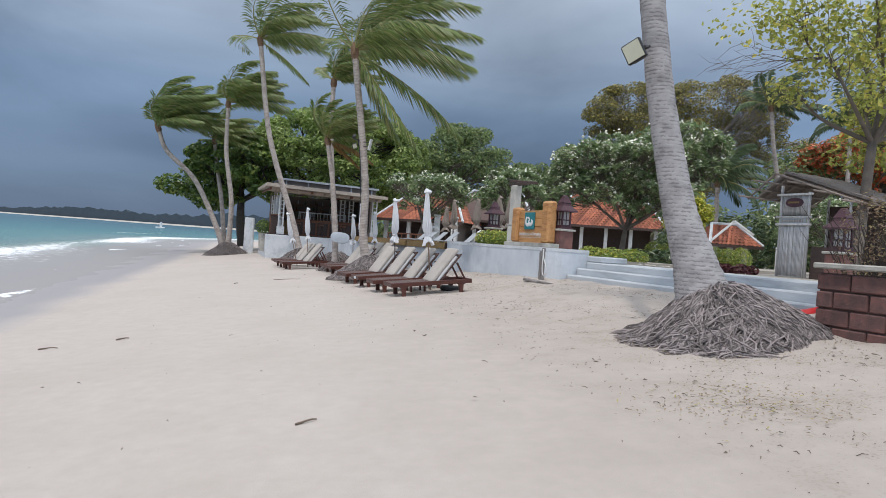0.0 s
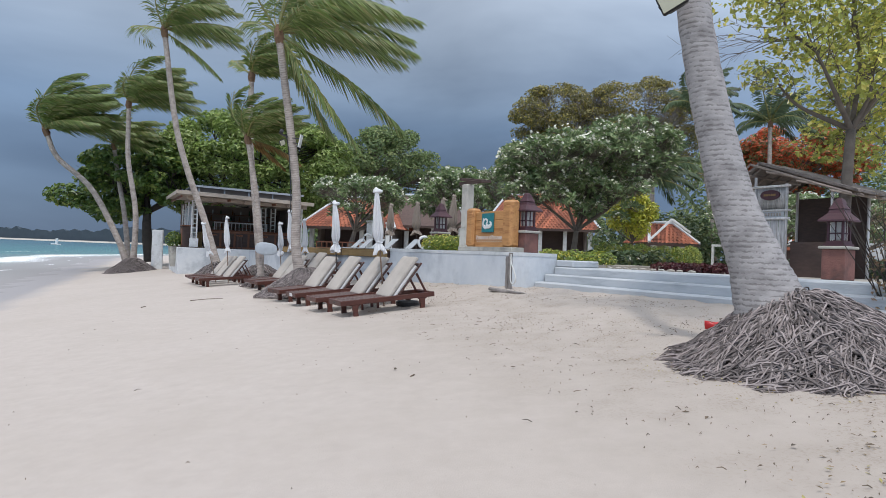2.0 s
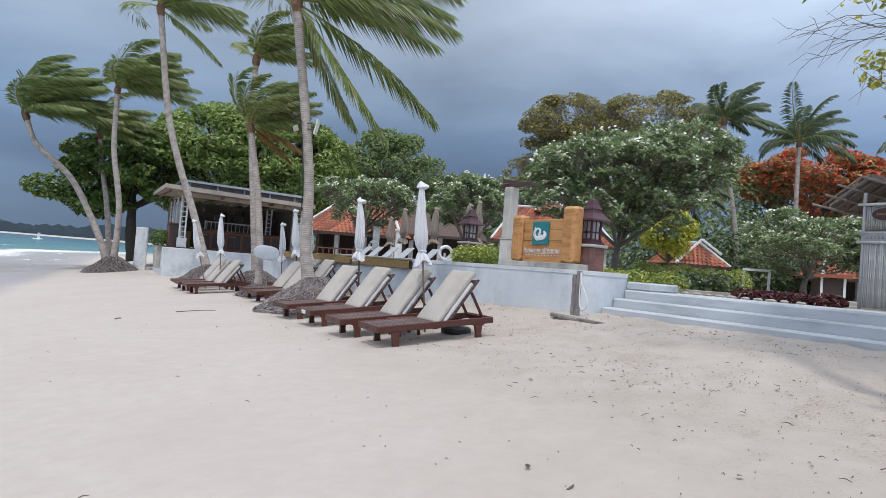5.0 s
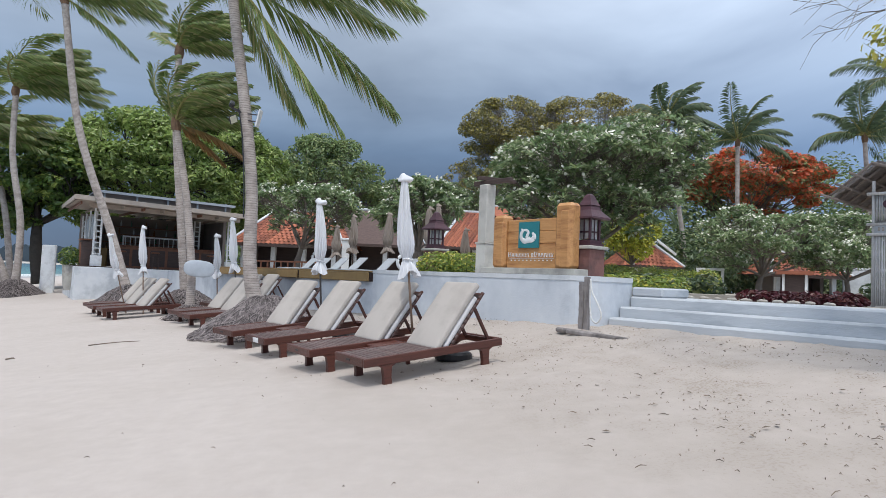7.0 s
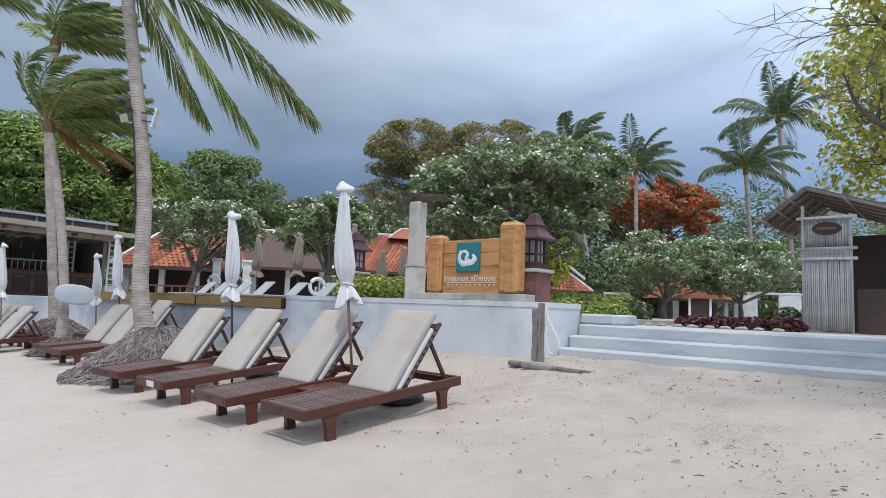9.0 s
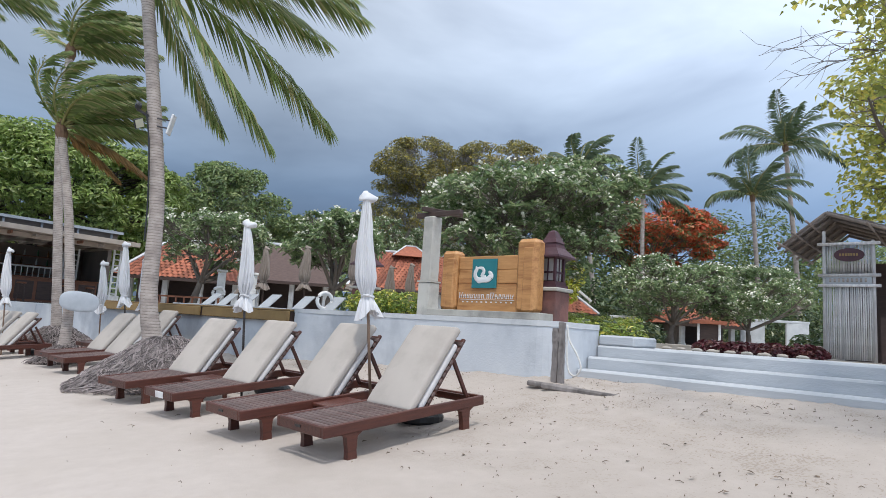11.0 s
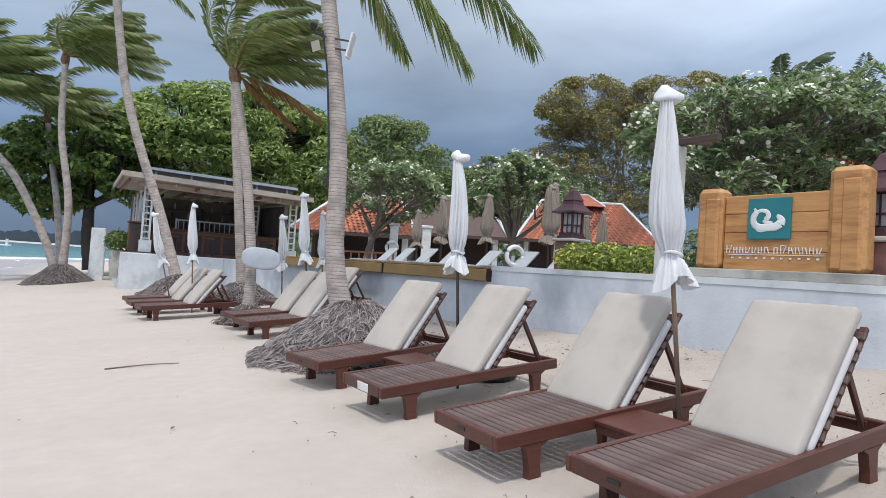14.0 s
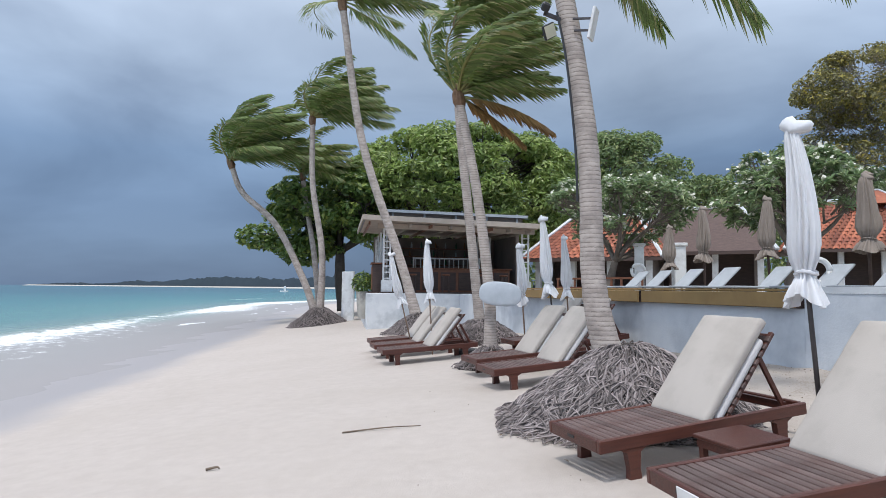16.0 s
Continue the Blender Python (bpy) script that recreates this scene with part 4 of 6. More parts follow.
def palm(base, via, crown, r0, r1, name="coconut_palm", label="wind-swept coconut palm leaning over the beach", fronds=19, length=3.6, wind=WIND, seed=1,
         mound=(0, 0), roots=0, shift=(0, 0), flare=2.0, leafmat=None, dense=46, droop=(), group="coconut palms", fast=1.0, tilt=0.9, low_bark=False):
    rnd = random.Random(seed)
    b = Vector(base)
    t = thing(name, Matrix.Translation(b), label, "palm tree", group)
    pts = spline([(0, 0, 0)] + [Vector(v) - b for v in via] + [Vector(crown) - b], 26)
    n = len(pts)
    radii = []
    for k in range(n):
        s = k / (n - 1)
        h = pts[k].length
        r = r0 + (r1 - r0) * s ** 0.7
        r *= 1 + (flare - 1) * math.exp(-h / (r0 * 2.6))
        r *= 1 + (0.002 if low_bark else 0.008) * (1 if k % 2 else -1) * (1 if s > 0.04 else 0)
        radii.append(r)
    tv, tf = tube(pts, radii, 18, wobble=0.03)
    from_arrays("trunk", tv, tf, M_BARK_LOW if low_bark else M_BARK, t, "", True)
    if mound[0]:
        R, Hh = mound
        bm = bmesh.new()
        bmesh.ops.create_icosphere(bm, subdivisions=4, radius=1.0)
        for v in bm.verts:
            c = v.co.copy()
            rr = math.hypot(c.x, c.y)
            k = 1 + 0.10 * noise.noise((c.x * 3, c.y * 3, seed)) + 0.05 * noise.noise((c.x * 9, c.y * 9, seed))
            zz = (1 - rr ** 1.25) if c.z > 0 else -0.25
            fall = min(0.03, sand(b.x + c.x * R, b.y + c.y * R) - b.z)
            v.co = Vector((c.x * R * k + shift[0] * min(1, rr * 1.4), c.y * R * k + shift[1] * min(1, rr * 1.4), max(-0.3, zz) * Hh + fall * rr))
        part("root_mound", bm, M_MOUND, t, "dense mass of old roots, coloured dark like the shade between strands", True)
        rv, rf = [], []
        for k in range(roots):
            a = rnd.uniform(0, math.tau)
            s0 = rnd.uniform(0.03, 0.95) ** 0.7
            s1 = min(1.18, s0 + rnd.uniform(0.10, 0.30))
            line = []
            da = rnd.gauss(0, 0.22)
            lift = rnd.uniform(0.0, 0.075)
            for q in range(5):
                s = s0 + (s1 - s0) * q / 4
                aa = a + da * q / 4 + rnd.uniform(-0.03, 0.03)
                kk = 1 + 0.10 * noise.noise((s * math.cos(aa) * 3, s * math.sin(aa) * 3, seed))
                zz = max(-0.02, (1 - min(1, s) ** 1.25)) * Hh + lift * math.sin(math.pi * q / 4) + 0.015
                rx, ry = s * R * kk * math.cos(aa), s * R * kk * math.sin(aa)
                line.append((rx + shift[0] * min(1, s * 1.4), ry + shift[1] * min(1, s * 1.4), zz + min(0.03, sand(b.x + rx, b.y + ry) - b.z) * min(1, s)))
            rr = rnd.uniform(0.005, 0.0105) * (1.0 if R > 1.0 else 0.8)
            tube(line, [rr] * 4 + [rr * 0.5], 4, False, rv, rf)
        o = from_arrays("root_tangle", rv, rf, M_ROOT, t, "tangle of thin grey roots")
        tagged(o, kind="stuff")
    c = Vector(crown) - b
    # fibrous crown shaft
    axis_d = (pts[-1] - pts[-3]).normalized()
    sv, sf = tube([c - axis_d * r1 * 1.6, c, c + axis_d * r1 * 2.0, c + axis_d * r1 * 4.0], [r1 * 1.05, r1 * 1.4, r1 * 1.35, r1 * 0.5], 12, wobble=0.15)
    from_arrays("crown_shaft", sv, sf, M_SHEATH, t, "brown fibrous crown shaft")
    for k in range(fronds):
        az = k * 2.39996 + rnd.uniform(-0.3, 0.3)
        el = radians(88 - 84 * (k / fronds) ** 0.95 + rnd.uniform(-8, 8)) * tilt
        d = Vector((math.cos(az) * math.cos(el), math.sin(az) * math.cos(el), math.sin(el)))
        d = (d + Vector(wind) * 0.5).normalized()
        ln = length * rnd.uniform(0.82, 1.1)
        s1, f1, l1, g1 = frond(c + axis_d * r1 * 1.8, d, ln, wind, 0.7 + 0.6 * (k / fronds), 0.27, int(dense * 1.3), rnd, width=fast)
        fr = from_arrays("frond", l1, g1, leafmat or M_FROND, t)
        from_arrays("stalk", s1, f1, M_RACHIS, fr)
    for d, ln, dry in droop:
        s1, f1, l1, g1 = frond(c + axis_d * 0.1, d, ln, (wind[0] * 0.35, wind[1] * 0.35, 0), 1.1, 0.24, int(dense * 1.3), rnd, width=fast)
        fr = from_arrays("frond", l1, g1, M_FROND_DRY if dry else (leafmat or M_FROND), t, "dried brown drooping frond" if dry else "")
        from_arrays("stalk", s1, f1, M_RACHIS, fr)
    return t


def flood_light(m, name_group="palm flood lights"):
    f = thing("flood_light", m, "square black flood light strapped to the palm trunk", "flood light", name_group)
    part("housing", boxes(((0.29, 0.07, 0.29), (0, 0, 0), (0, 0, 0), 0.015)), M_BLACK, f)
    part("lens", boxes(((0.25, 0.012, 0.25), (0, -0.037, 0))), M_LENS, f, "pale square lens")
    part("bracket", boxes(((0.36, 0.02, 0.03), (0.02, 0.08, -0.02), (0, 0, 12)), ((0.03, 0.16, 0.03), (0.16, 0.06, -0.02))), M_METAL, f)
    part("driver_box", boxes(((0.18, 0.05, 0.12), (0, 0.06, -0.08), (0, 0, 0), 0.01)), M_METAL, f)
    return f


palm((4.32, 8.85, 0.22), [(4.08, 9.05, 1.15), (3.78, 9.3, 2.29), (3.40, 9.5, 4.48)], (2.95, 9.7, 8.6), 0.27, 0.16, seed=3, mound=(1.34, 0.80), roots=5200, shift=(0.26, -0.12), flare=2.3,
     label="old coconut palm with a wide skirt of exposed roots", low_bark=True, length=4.0)
flood_light(pose(3.07, 9.2, 4.12, 12, -24, -38))
palm((-2.82, 20.9, -0.05), [(-3.17, 20.95, 1.2), (-3.3, 21.05, 3.4)], (-3.98, 21.25, 7.5), 0.165, 0.108, seed=5, mound=(1.32, 0.76), roots=5600, flare=1.7,
     label="coconut palm with long fronds blown sideways and a mound of roots", length=4.3, dense=60,
     droop=(((0.75, 0.1, -0.35), 4.6, False), ((0.6, -0.2, -0.75), 4.2, False), ((0.45, 0.25, -0.85), 3.4, False)))

# ---- further palms ----
def palm_sand(x, y, lower=0.05):
    return (x, y, max(sand(x, y), -5) - lower)


palm(palm_sand(-5.25, 25.2), [(-5.3, 25.3, 1.2), (-5.6, 25.5, 3.2)], (-6.05, 25.8, 5.15), 0.118, 0.09, seed=11, mound=(0.62, 0.42), roots=900, flare=1.6, length=2.25, dense=56, tilt=1.05, fast=1.15,
     wind=(1.05, 0.15, 0.40), label="coconut palm with a browning lower frond and a plaque", droop=(((0.85, 0.1, -0.15), 2.1, True), ((0.7, 0.3, -0.4), 1.7, True)))
palm(palm_sand(-6.5, 30.2), [(-6.8, 30.2, 2.5), (-7.2, 30.2, 6.2)], (-7.25, 30.2, 8.7), 0.14, 0.11, seed=13, mound=(1.2, 0.7), roots=1300, flare=1.8, length=2.4, dense=46, fast=1.4, tilt=1.0, wind=(0.95, 0.2, 0.30))
palm(palm_sand(-9.6, 34.4), [(-10.4, 34.5, 2.2), (-12.0, 34.5, 6.7)], (-12.9, 34.5, 11.9), 0.19, 0.13, seed=17, mound=(1.25, 0.75), roots=1300, flare=1.7, length=4.0, dense=46, fast=1.3,
     droop=(((0.8, 0, -0.45), 3.6, False),), label="tall leaning coconut palm blown by the wind")
palm(palm_sand(-17.4, 42.0), [(-17.35, 42.0, 3.0), (-17.95, 42.0, 6.5)], (-18.05, 42.0, 9.8), 0.19, 0.13, seed=19, mound=(1.5, 0.95), roots=1200, flare=1.6, length=4.0, dense=54, fronds=22, fast=1.7, tilt=0.95, wind=(1.15, 0.2, 0.25))
palm(palm_sand(-18.5, 44.0), [(-19.4, 44.0, 1.6), (-21.2, 44.0, 4.7), (-23.4, 44.0, 6.6)], (-24.2, 44.0, 8.2), 0.21, 0.15, seed=23, mound=(1.2, 0.7), roots=900, flare=1.6, length=4.9, dense=60, fronds=24, fast=1.8, tilt=0.95,
     wind=(1.25, 0.2, 0.36), label="coconut palm leaning out towards the sea, fronds streaming inland")
palm(palm_sand(-19.6, 46.4), [(-20.2, 46.6, 3.2), (-21.0, 47.0, 6.2)], (-21.3, 47.0, 7.9), 0.19, 0.13, seed=29, flare=1.4, length=3.6, dense=44, fast=1.7, wind=(0.85, 0.2, 0.05))
INLAND = dict(label="coconut palm in the resort garden", group="garden palms", leafmat=M_FROND_DARK, dense=40, flare=1.4, fast=2.0)
palm((20.6, 44.0, 1.0), [(20.2, 44.0, 5.0), (19.4, 44.0, 9.0)], (19.0, 44.0, 11.9), 0.17, 0.12, seed=31, length=3.1, wind=(0.5, 0.1, 0.0), **INLAND)
palm((25.0, 45.0, 1.0), [(24.8, 45.0, 5.0)], (24.7, 45.0, 11.2), 0.18, 0.13, seed=37, length=3.6, wind=(0.3, 0.1, -0.1), **INLAND)
palm((35.2, 45.0, 1.0), [(35.0, 45.0, 6.0)], (34.5, 45.0, 12.3), 0.2, 0.14, seed=41, length=4.2, wind=(0.2, 0.0, -0.15), **INLAND)
palm((42.5, 48.0, 1.0), [(42.2, 48.0, 8.0)], (41.1, 48.0, 18.0), 0.24, 0.17, seed=43, length=5.2, wind=(0.1, 0.0, -0.15), **INLAND)
palm((14.4, 39.0, 1.0), [(14.3, 39.0, 3.0)], (14.2, 39.0, 6.0), 0.16, 0.12, seed=47, length=3.2, wind=(0.2, 0.0, -0.3), **INLAND)

# plaque on one palm; camera, flood light and aerial on another
pq = thing("palm_plaque", pose(-5.02, 24.93, 1.2, 0, 4, -10), "oval plastic-wrapped plaque tied to a palm trunk", "plaque")
bm = bmesh.new()
bmesh.ops.create_uvsphere(bm, u_segments=28, v_segments=12, radius=1.0)
for v in bm.verts:
    v.co.x = math.copysign(abs(v.co.x) ** 0.75, v.co.x)
    v.co.z = math.copysign(abs(v.co.z) ** 0.75, v.co.z)
    v.co = Vector((v.co.x * 0.42, v.co.y * 0.03 + 0.012 * noise.noise(v.co * 4), v.co.z * 0.225))
part("plate", bm, M_PLASTIC, pq, "", True)
for x in (-0.08, 0.08):
    part("cord", boxes(((0.015, 0.40, 0.015), (x, 0.2, 0.02))), M_ROPE, pq)
flood_light(pose(-3.68, 20.86, 4.33, 20, -30, 35) @ Matrix.Scale(0.58, 4))
fl2 = thing("security_camera", pose(-3.73, 20.92, 4.66, 0, 20, 20), "small blue-grey security camera on the palm trunk", "camera unit")
part("body", boxes(((0.10, 0.24, 0.10), (0, 0, 0), (30, 0, 0), 0.02)), M_BLACK, fl2)
part("arm", boxes(((0.22, 0.04, 0.04), (0.12, 0.06, -0.05))), M_METAL, fl2)
ae = thing("wifi_aerial", pose(-3.28, 20.98, 4.42, 0, 0, 10) @ Matrix.Scale(0.72, 4), "white flat panel aerial on the palm trunk", "aerial")
part("panel", boxes(((0.05, 0.22, 0.52), (0.14, 0, 0), (0, 12, -25), 0.01)), M_WHITE, ae)
part("arm", boxes(((0.34, 0.03, 0.03), (-0.02, 0, 0.10)), ((0.30, 0.03, 0.03), (-0.02, 0, -0.1))), M_METAL, ae)
v, f = tube(spline([(-3.60, 20.97, 4.6), (-3.49, 20.95, 4.0), (-3.39, 20.91, 3.0), (-3.36, 20.89, 2.3)], 8), [0.014] * 25, 6)
cb = from_arrays("power_cable", v, f, M_BLACK)
tagged(cb, "black cable running down the palm trunk", "cable")


# ---- broadleaf trees ----
def leaf_cloud(clumps, count, size, rnd, up=0.45, narrow=0.42, inner=0.25):
    """Leaves over a set of ellipsoid clumps (centre, radii): verts and faces."""
    n = count
    w = np.array([r[0] * r[1] * r[2] for _, r in clumps]) ** 0.67
    idx = rnd.choice(len(clumps), n, p=w / w.sum())
    cen = np.array([c for c, _ in clumps])[idx]
    rad = np.array([r for _, r in clumps])[idx]
    d = rnd.normal(size=(n, 3))
    d /= np.linalg.norm(d, axis=1, keepdims=True)
    sh = np.where(rnd.random(n) < inner, rnd.random(n) ** 0.5, 0.82 + 0.26 * rnd.random(n))[:, None]
    p = cen + d * rad * sh
    nrm = d * 0.8 + rnd.normal(size=(n, 3)) * 0.5 + np.array([0, 0, up + 0.25])
    nrm /= np.linalg.norm(nrm, axis=1, keepdims=True)
    ax = np.cross(nrm, rnd.normal(size=(n, 3)))
    ax /= np.linalg.norm(ax, axis=1, keepdims=True)
    bx = np.cross(nrm, ax)
    s = size * rnd.uniform(0.65, 1.25, n)[:, None]
    v = np.stack([p - ax * s * 0.5, p + bx * s * narrow * 0.5 + nrm * s * 0.10, p + ax * s * 0.55 - nrm * s * 0.08, p - bx * s * narrow * 0.5 + nrm * s * 0.10], axis=1).reshape(-1, 3)
    f = np.arange(n * 4).reshape(n, 4)
    return v.tolist(), f.tolist()


def rosettes(clumps, tips, size, rnd, blades=9):
    """Whorls of long blades at the branch tips of a frangipani: leaf and flower geometry."""
    w = np.array([r[0] * r[1] * r[2] for _, r in clumps]) ** 0.67
    idx = rnd.choice(len(clumps), tips, p=w / w.sum())
    cen = np.array([c for c, _ in clumps])[idx]
    rad = np.array([r for _, r in clumps])[idx]
    d = rnd.normal(size=(tips, 3)) + np.array([0, 0, 0.35])
    d /= np.linalg.norm(d, axis=1, keepdims=True)
    p = cen + d * rad * (0.7 + 0.4 * rnd.random((tips, 1)))
    ax = d * 0.6 + np.array([0, 0, 0.7])
    ax /= np.linalg.norm(ax, axis=1, keepdims=True)
    ax = np.repeat(ax, blades, axis=0)
    q = np.repeat(p, blades, axis=0)
    n = len(q)
    o = np.cross(ax, rnd.normal(size=(n, 3)))
    o /= np.linalg.norm(o, axis=1, keepdims=True)
    dr = o + ax * rnd.uniform(-0.1, 0.9, (n, 1))
    dr /= np.linalg.norm(dr, axis=1, keepdims=True)
    sd = np.cross(dr, ax)
    sd /= np.linalg.norm(sd, axis=1, keepdims=True)
    s = size * rnd.uniform(0.7, 1.2, (n, 1))
    mid = q + dr * s * 0.55 + ax * s * 0.06
    v = np.stack([q, mid + sd * s * 0.15, q + dr * s - ax * s * 0.12, mid - sd * s * 0.15], axis=1).reshape(-1, 3)
    return v.tolist(), np.arange(n * 4).reshape(n, 4).tolist(), p + np.array([0, 0, size * 0.35])


def flower_heads(points, size, rnd):
    """Small clusters of upturned five-petal flowers."""
    k = 5
    q = np.repeat(points, k, axis=0) + rnd.normal(size=(len(points) * k, 3)) * size * 0.55
    n = len(q)
    nr = rnd.normal(size=(n, 3)) * 0.5 + np.array([0, -0.2, 0.8])
    nr /= np.linalg.norm(nr, axis=1, keepdims=True)
    a = np.cross(nr, rnd.normal(size=(n, 3)))
    a /= np.linalg.norm(a, axis=1, keepdims=True)
    b = np.cross(nr, a)
    s = size * 0.5
    ring = [q + (a * math.cos(t) + b * math.sin(t)) * s + nr * s * 0.2 for t in (0, 1.257, 2.513, 3.77, 5.027)]
    return np.stack(ring, axis=1).reshape(-1, 3).tolist(), np.arange(n * 5).reshape(n, 5).tolist()


def tree(base, clumps, leaves, size, leafmat, name="broadleaf_tree", label="", trunk_r=0.35, seed=1, bark=None, category="tree", group="", flowers=0, petal=None, twigs=0, up=0.45, narrow=0.45,
         inner=0.25, fork=0.45, flower_size=0.12, whorled=False):
    rnd = np.random.default_rng(seed)
    pr = random.Random(seed)
    b = Vector(base)
    t = thing(name, Matrix.Translation(b), label, category, group)
    cl = [((c[0] - b.x, c[1] - b.y, c[2] - b.z), r) for c, r in clumps]
    top = sum((Vector(c) for c, _ in cl), Vector()) / len(cl)
    knot = Vector((top.x * 0.35, top.y * 0.35, max(0.5, top.z * fork)))
    v, f = tube(spline([(0, 0, -0.1), knot * 0.5 + Vector((pr.uniform(-.15, .15), pr.uniform(-.15, .15), 0)), knot], 6), [trunk_r * (1.25 - 0.5 * k / 12) for k in range(13)], 10, wobble=0.06)
    from_arrays("trunk", v, f, bark or M_TREEBARK, t, "", True)
    lv, lf = [], []
    main = set(pr.sample(range(len(cl)), min(len(cl), 9)))
    for n_limb, (c, r) in enumerate(cl):
        c = Vector(c)
        thick = 0.55 if n_limb in main else 0.55 * min(1, 2.6 / math.sqrt(len(cl)))
        root = knot
        if n_limb not in main:
            near = min(main, key=lambda q: (Vector(cl[q][0]) - c).length)
            root = knot.lerp(Vector(cl[near][0]), pr.uniform(0.35, 0.85))
        mid = root.lerp(c, 0.5) + Vector((pr.uniform(-.3, .3), pr.uniform(-.3, .3), -0.1 * r[2]))
        tube(spline([root, mid, c + Vector((0, 0, -0.2 * r[2]))], 5), [trunk_r * thick * (1 - 0.76 * k / 10) for k in range(11)], 6, False, lv, lf)
        for q in range(5 + twigs):
            e = c + Vector((pr.uniform(-1, 1) * r[0], pr.uniform(-1, 1) * r[1], pr.uniform(-0.2, 1.0) * r[2])) * 0.92
            s = mid.lerp(c, pr.uniform(0.1, 0.9))
            m2 = s.lerp(e, 0.5) + Vector((pr.uniform(-.2, .2), pr.uniform(-.2, .2), pr.uniform(-.25, .05)))
            tube(spline([s, m2, e], 4), [trunk_r * 0.10 * (1 - 0.75 * k / 8) for k in range(9)], 4, False, lv, lf)
    tagged(from_arrays("branching", lv, lf, bark or M_TREEBARK, t, "forking limbs and twigs", True), kind="stuff")
    if whorled:
        v, f, heads = rosettes(cl, leaves // 9, size, rnd)
    else:
        v, f = leaf_cloud(cl, leaves, size, rnd, up, narrow, inner)
    o = from_arrays("crown", v, f, leafmat, t)
    tagged(o, kind="stuff")
    if whorled and flowers:
        v, f = flower_heads(heads[:flowers], flower_size, rnd)
        o = from_arrays("blossom", v, f, M_PETAL, t, "clusters of white flowers")
        tagged(o, kind="stuff")
    elif flowers:
        cl2 = [((c[0], c[1], c[2] + 0.06 * r[2]), (r[0] * 1.03, r[1] * 1.03, r[2] * 1.05)) for c, r in cl]
        v, f = leaf_cloud(cl2, flowers, flower_size, rnd, 0.9, 0.95, 0.02)
        o = from_arrays("blossom", v, f, petal or M_PETAL, t, "scattered blossom")
        tagged(o, kind="stuff")
    return t


def spread(center, radii, n, seed, size=(0.30, 0.5), flat=0.8):
    """Clumps scattered over an ellipsoid, larger ones inside."""
    r = random.Random(seed)
    out = [(center, tuple(v * 0.55 for v in radii))]
    while len(out) < n:
        d = Vector((r.gauss(0, 1), r.gauss(0, 1), r.gauss(0.25, 0.8)))
        d.normalize()
        s = r.uniform(*size)
        c = tuple(center[k] + d[k] * radii[k] * (1.0 - s * 0.75) for k in range(3))
        out.append((c, (radii[0] * s, radii[1] * s, radii[2] * s * flat)))
    return out


tree((-13.5, 53, 1.0), spread((-13.2, 53, 7.4), (8.2, 6.0, 4.9), 150, 1, (0.09, 0.19)), 38000, 0.40, M_LEAF_BIG, label="large dense green shade tree behind the beach bar", trunk_r=0.5, seed=2, bark=M_DARKBARK, fork=0.4)
tree((-19.3, 49, 0.0), spread((-20.2, 49.5, 6.2), (4.6, 3.6, 2.9), 70, 3, (0.12, 0.24)) + [((-25.6, 49.5, 4.6), (1.7, 1.3, 0.8)), ((-23.6, 49.4, 4.2), (1.6, 1.2, 0.8)), ((-22, 49, 3.6), (1.8, 1.4, 0.9))],
     13000, 0.40, M_LEAF_ALMOND, label="dark glossy sea almond tree by the palms", trunk_r=0.35, seed=4, bark=M_DARKBARK, fork=0.55, narrow=0.6)
tree((-3.5, 60, 1.0), spread((-2.9, 60, 8.5), (5.3, 4.5, 4.4), 80, 5, (0.11, 0.24)), 17000, 0.36, M_LEAF_DULL, label="grey-green tree behind the tiled roofs", trunk_r=0.4, seed=6)
tree((4.5, 62, 1.0), spread((4.2, 62, 6.6), (4.2, 4, 3.4), 40, 55, (0.14, 0.28)), 8500, 0.36, M_LEAF_DULL, label="low grey-green tree behind the roofs", trunk_r=0.3, seed=7)
tree((15.5, 60, 1.0), spread((13.0, 60, 14.2), (4.6, 4.0, 3.4), 60, 7, (0.10, 0.22)) + spread((21.0, 60, 15.2), (6.2, 5, 3.3), 80, 8, (0.09, 0.19)) + spread((10.2, 60, 9.6), (3.2, 3, 2.4), 24, 9, (0.12, 0.24)) + spread((27, 60, 11), (3.5, 4, 3.4), 24, 12, (0.12, 0.24)) + spread((14, 60, 8.2), (7, 3, 3), 60, 28, (0.10, 0.19)) + spread((17, 60, 11.5), (8, 4, 4.6), 70, 17, (0.09, 0.17)),
     56000, 0.27, M_LEAF_BROWN, label="tall olive-brown tree with bare grey branches showing", bark=M_PALEBARK, trunk_r=0.26, seed=8, twigs=5, inner=0.15, fork=0.5)
tree((29.8, 50, 1.0), spread((29.7, 50, 9.6), (5.8, 4.5, 2.8), 80, 10, (0.09, 0.2)), 9000, 0.30, M_LEAF_DULL, label="flame tree covered in orange-red blossom", trunk_r=0.35, seed=9, flowers=8500, petal=M_FLAME, flower_size=0.32, inner=0.1)
FR = dict(name="frangipani_tree", category="frangipani tree", group="frangipani trees", up=0.3, narrow=0.36, fork=0.35, twigs=6, whorled=True)
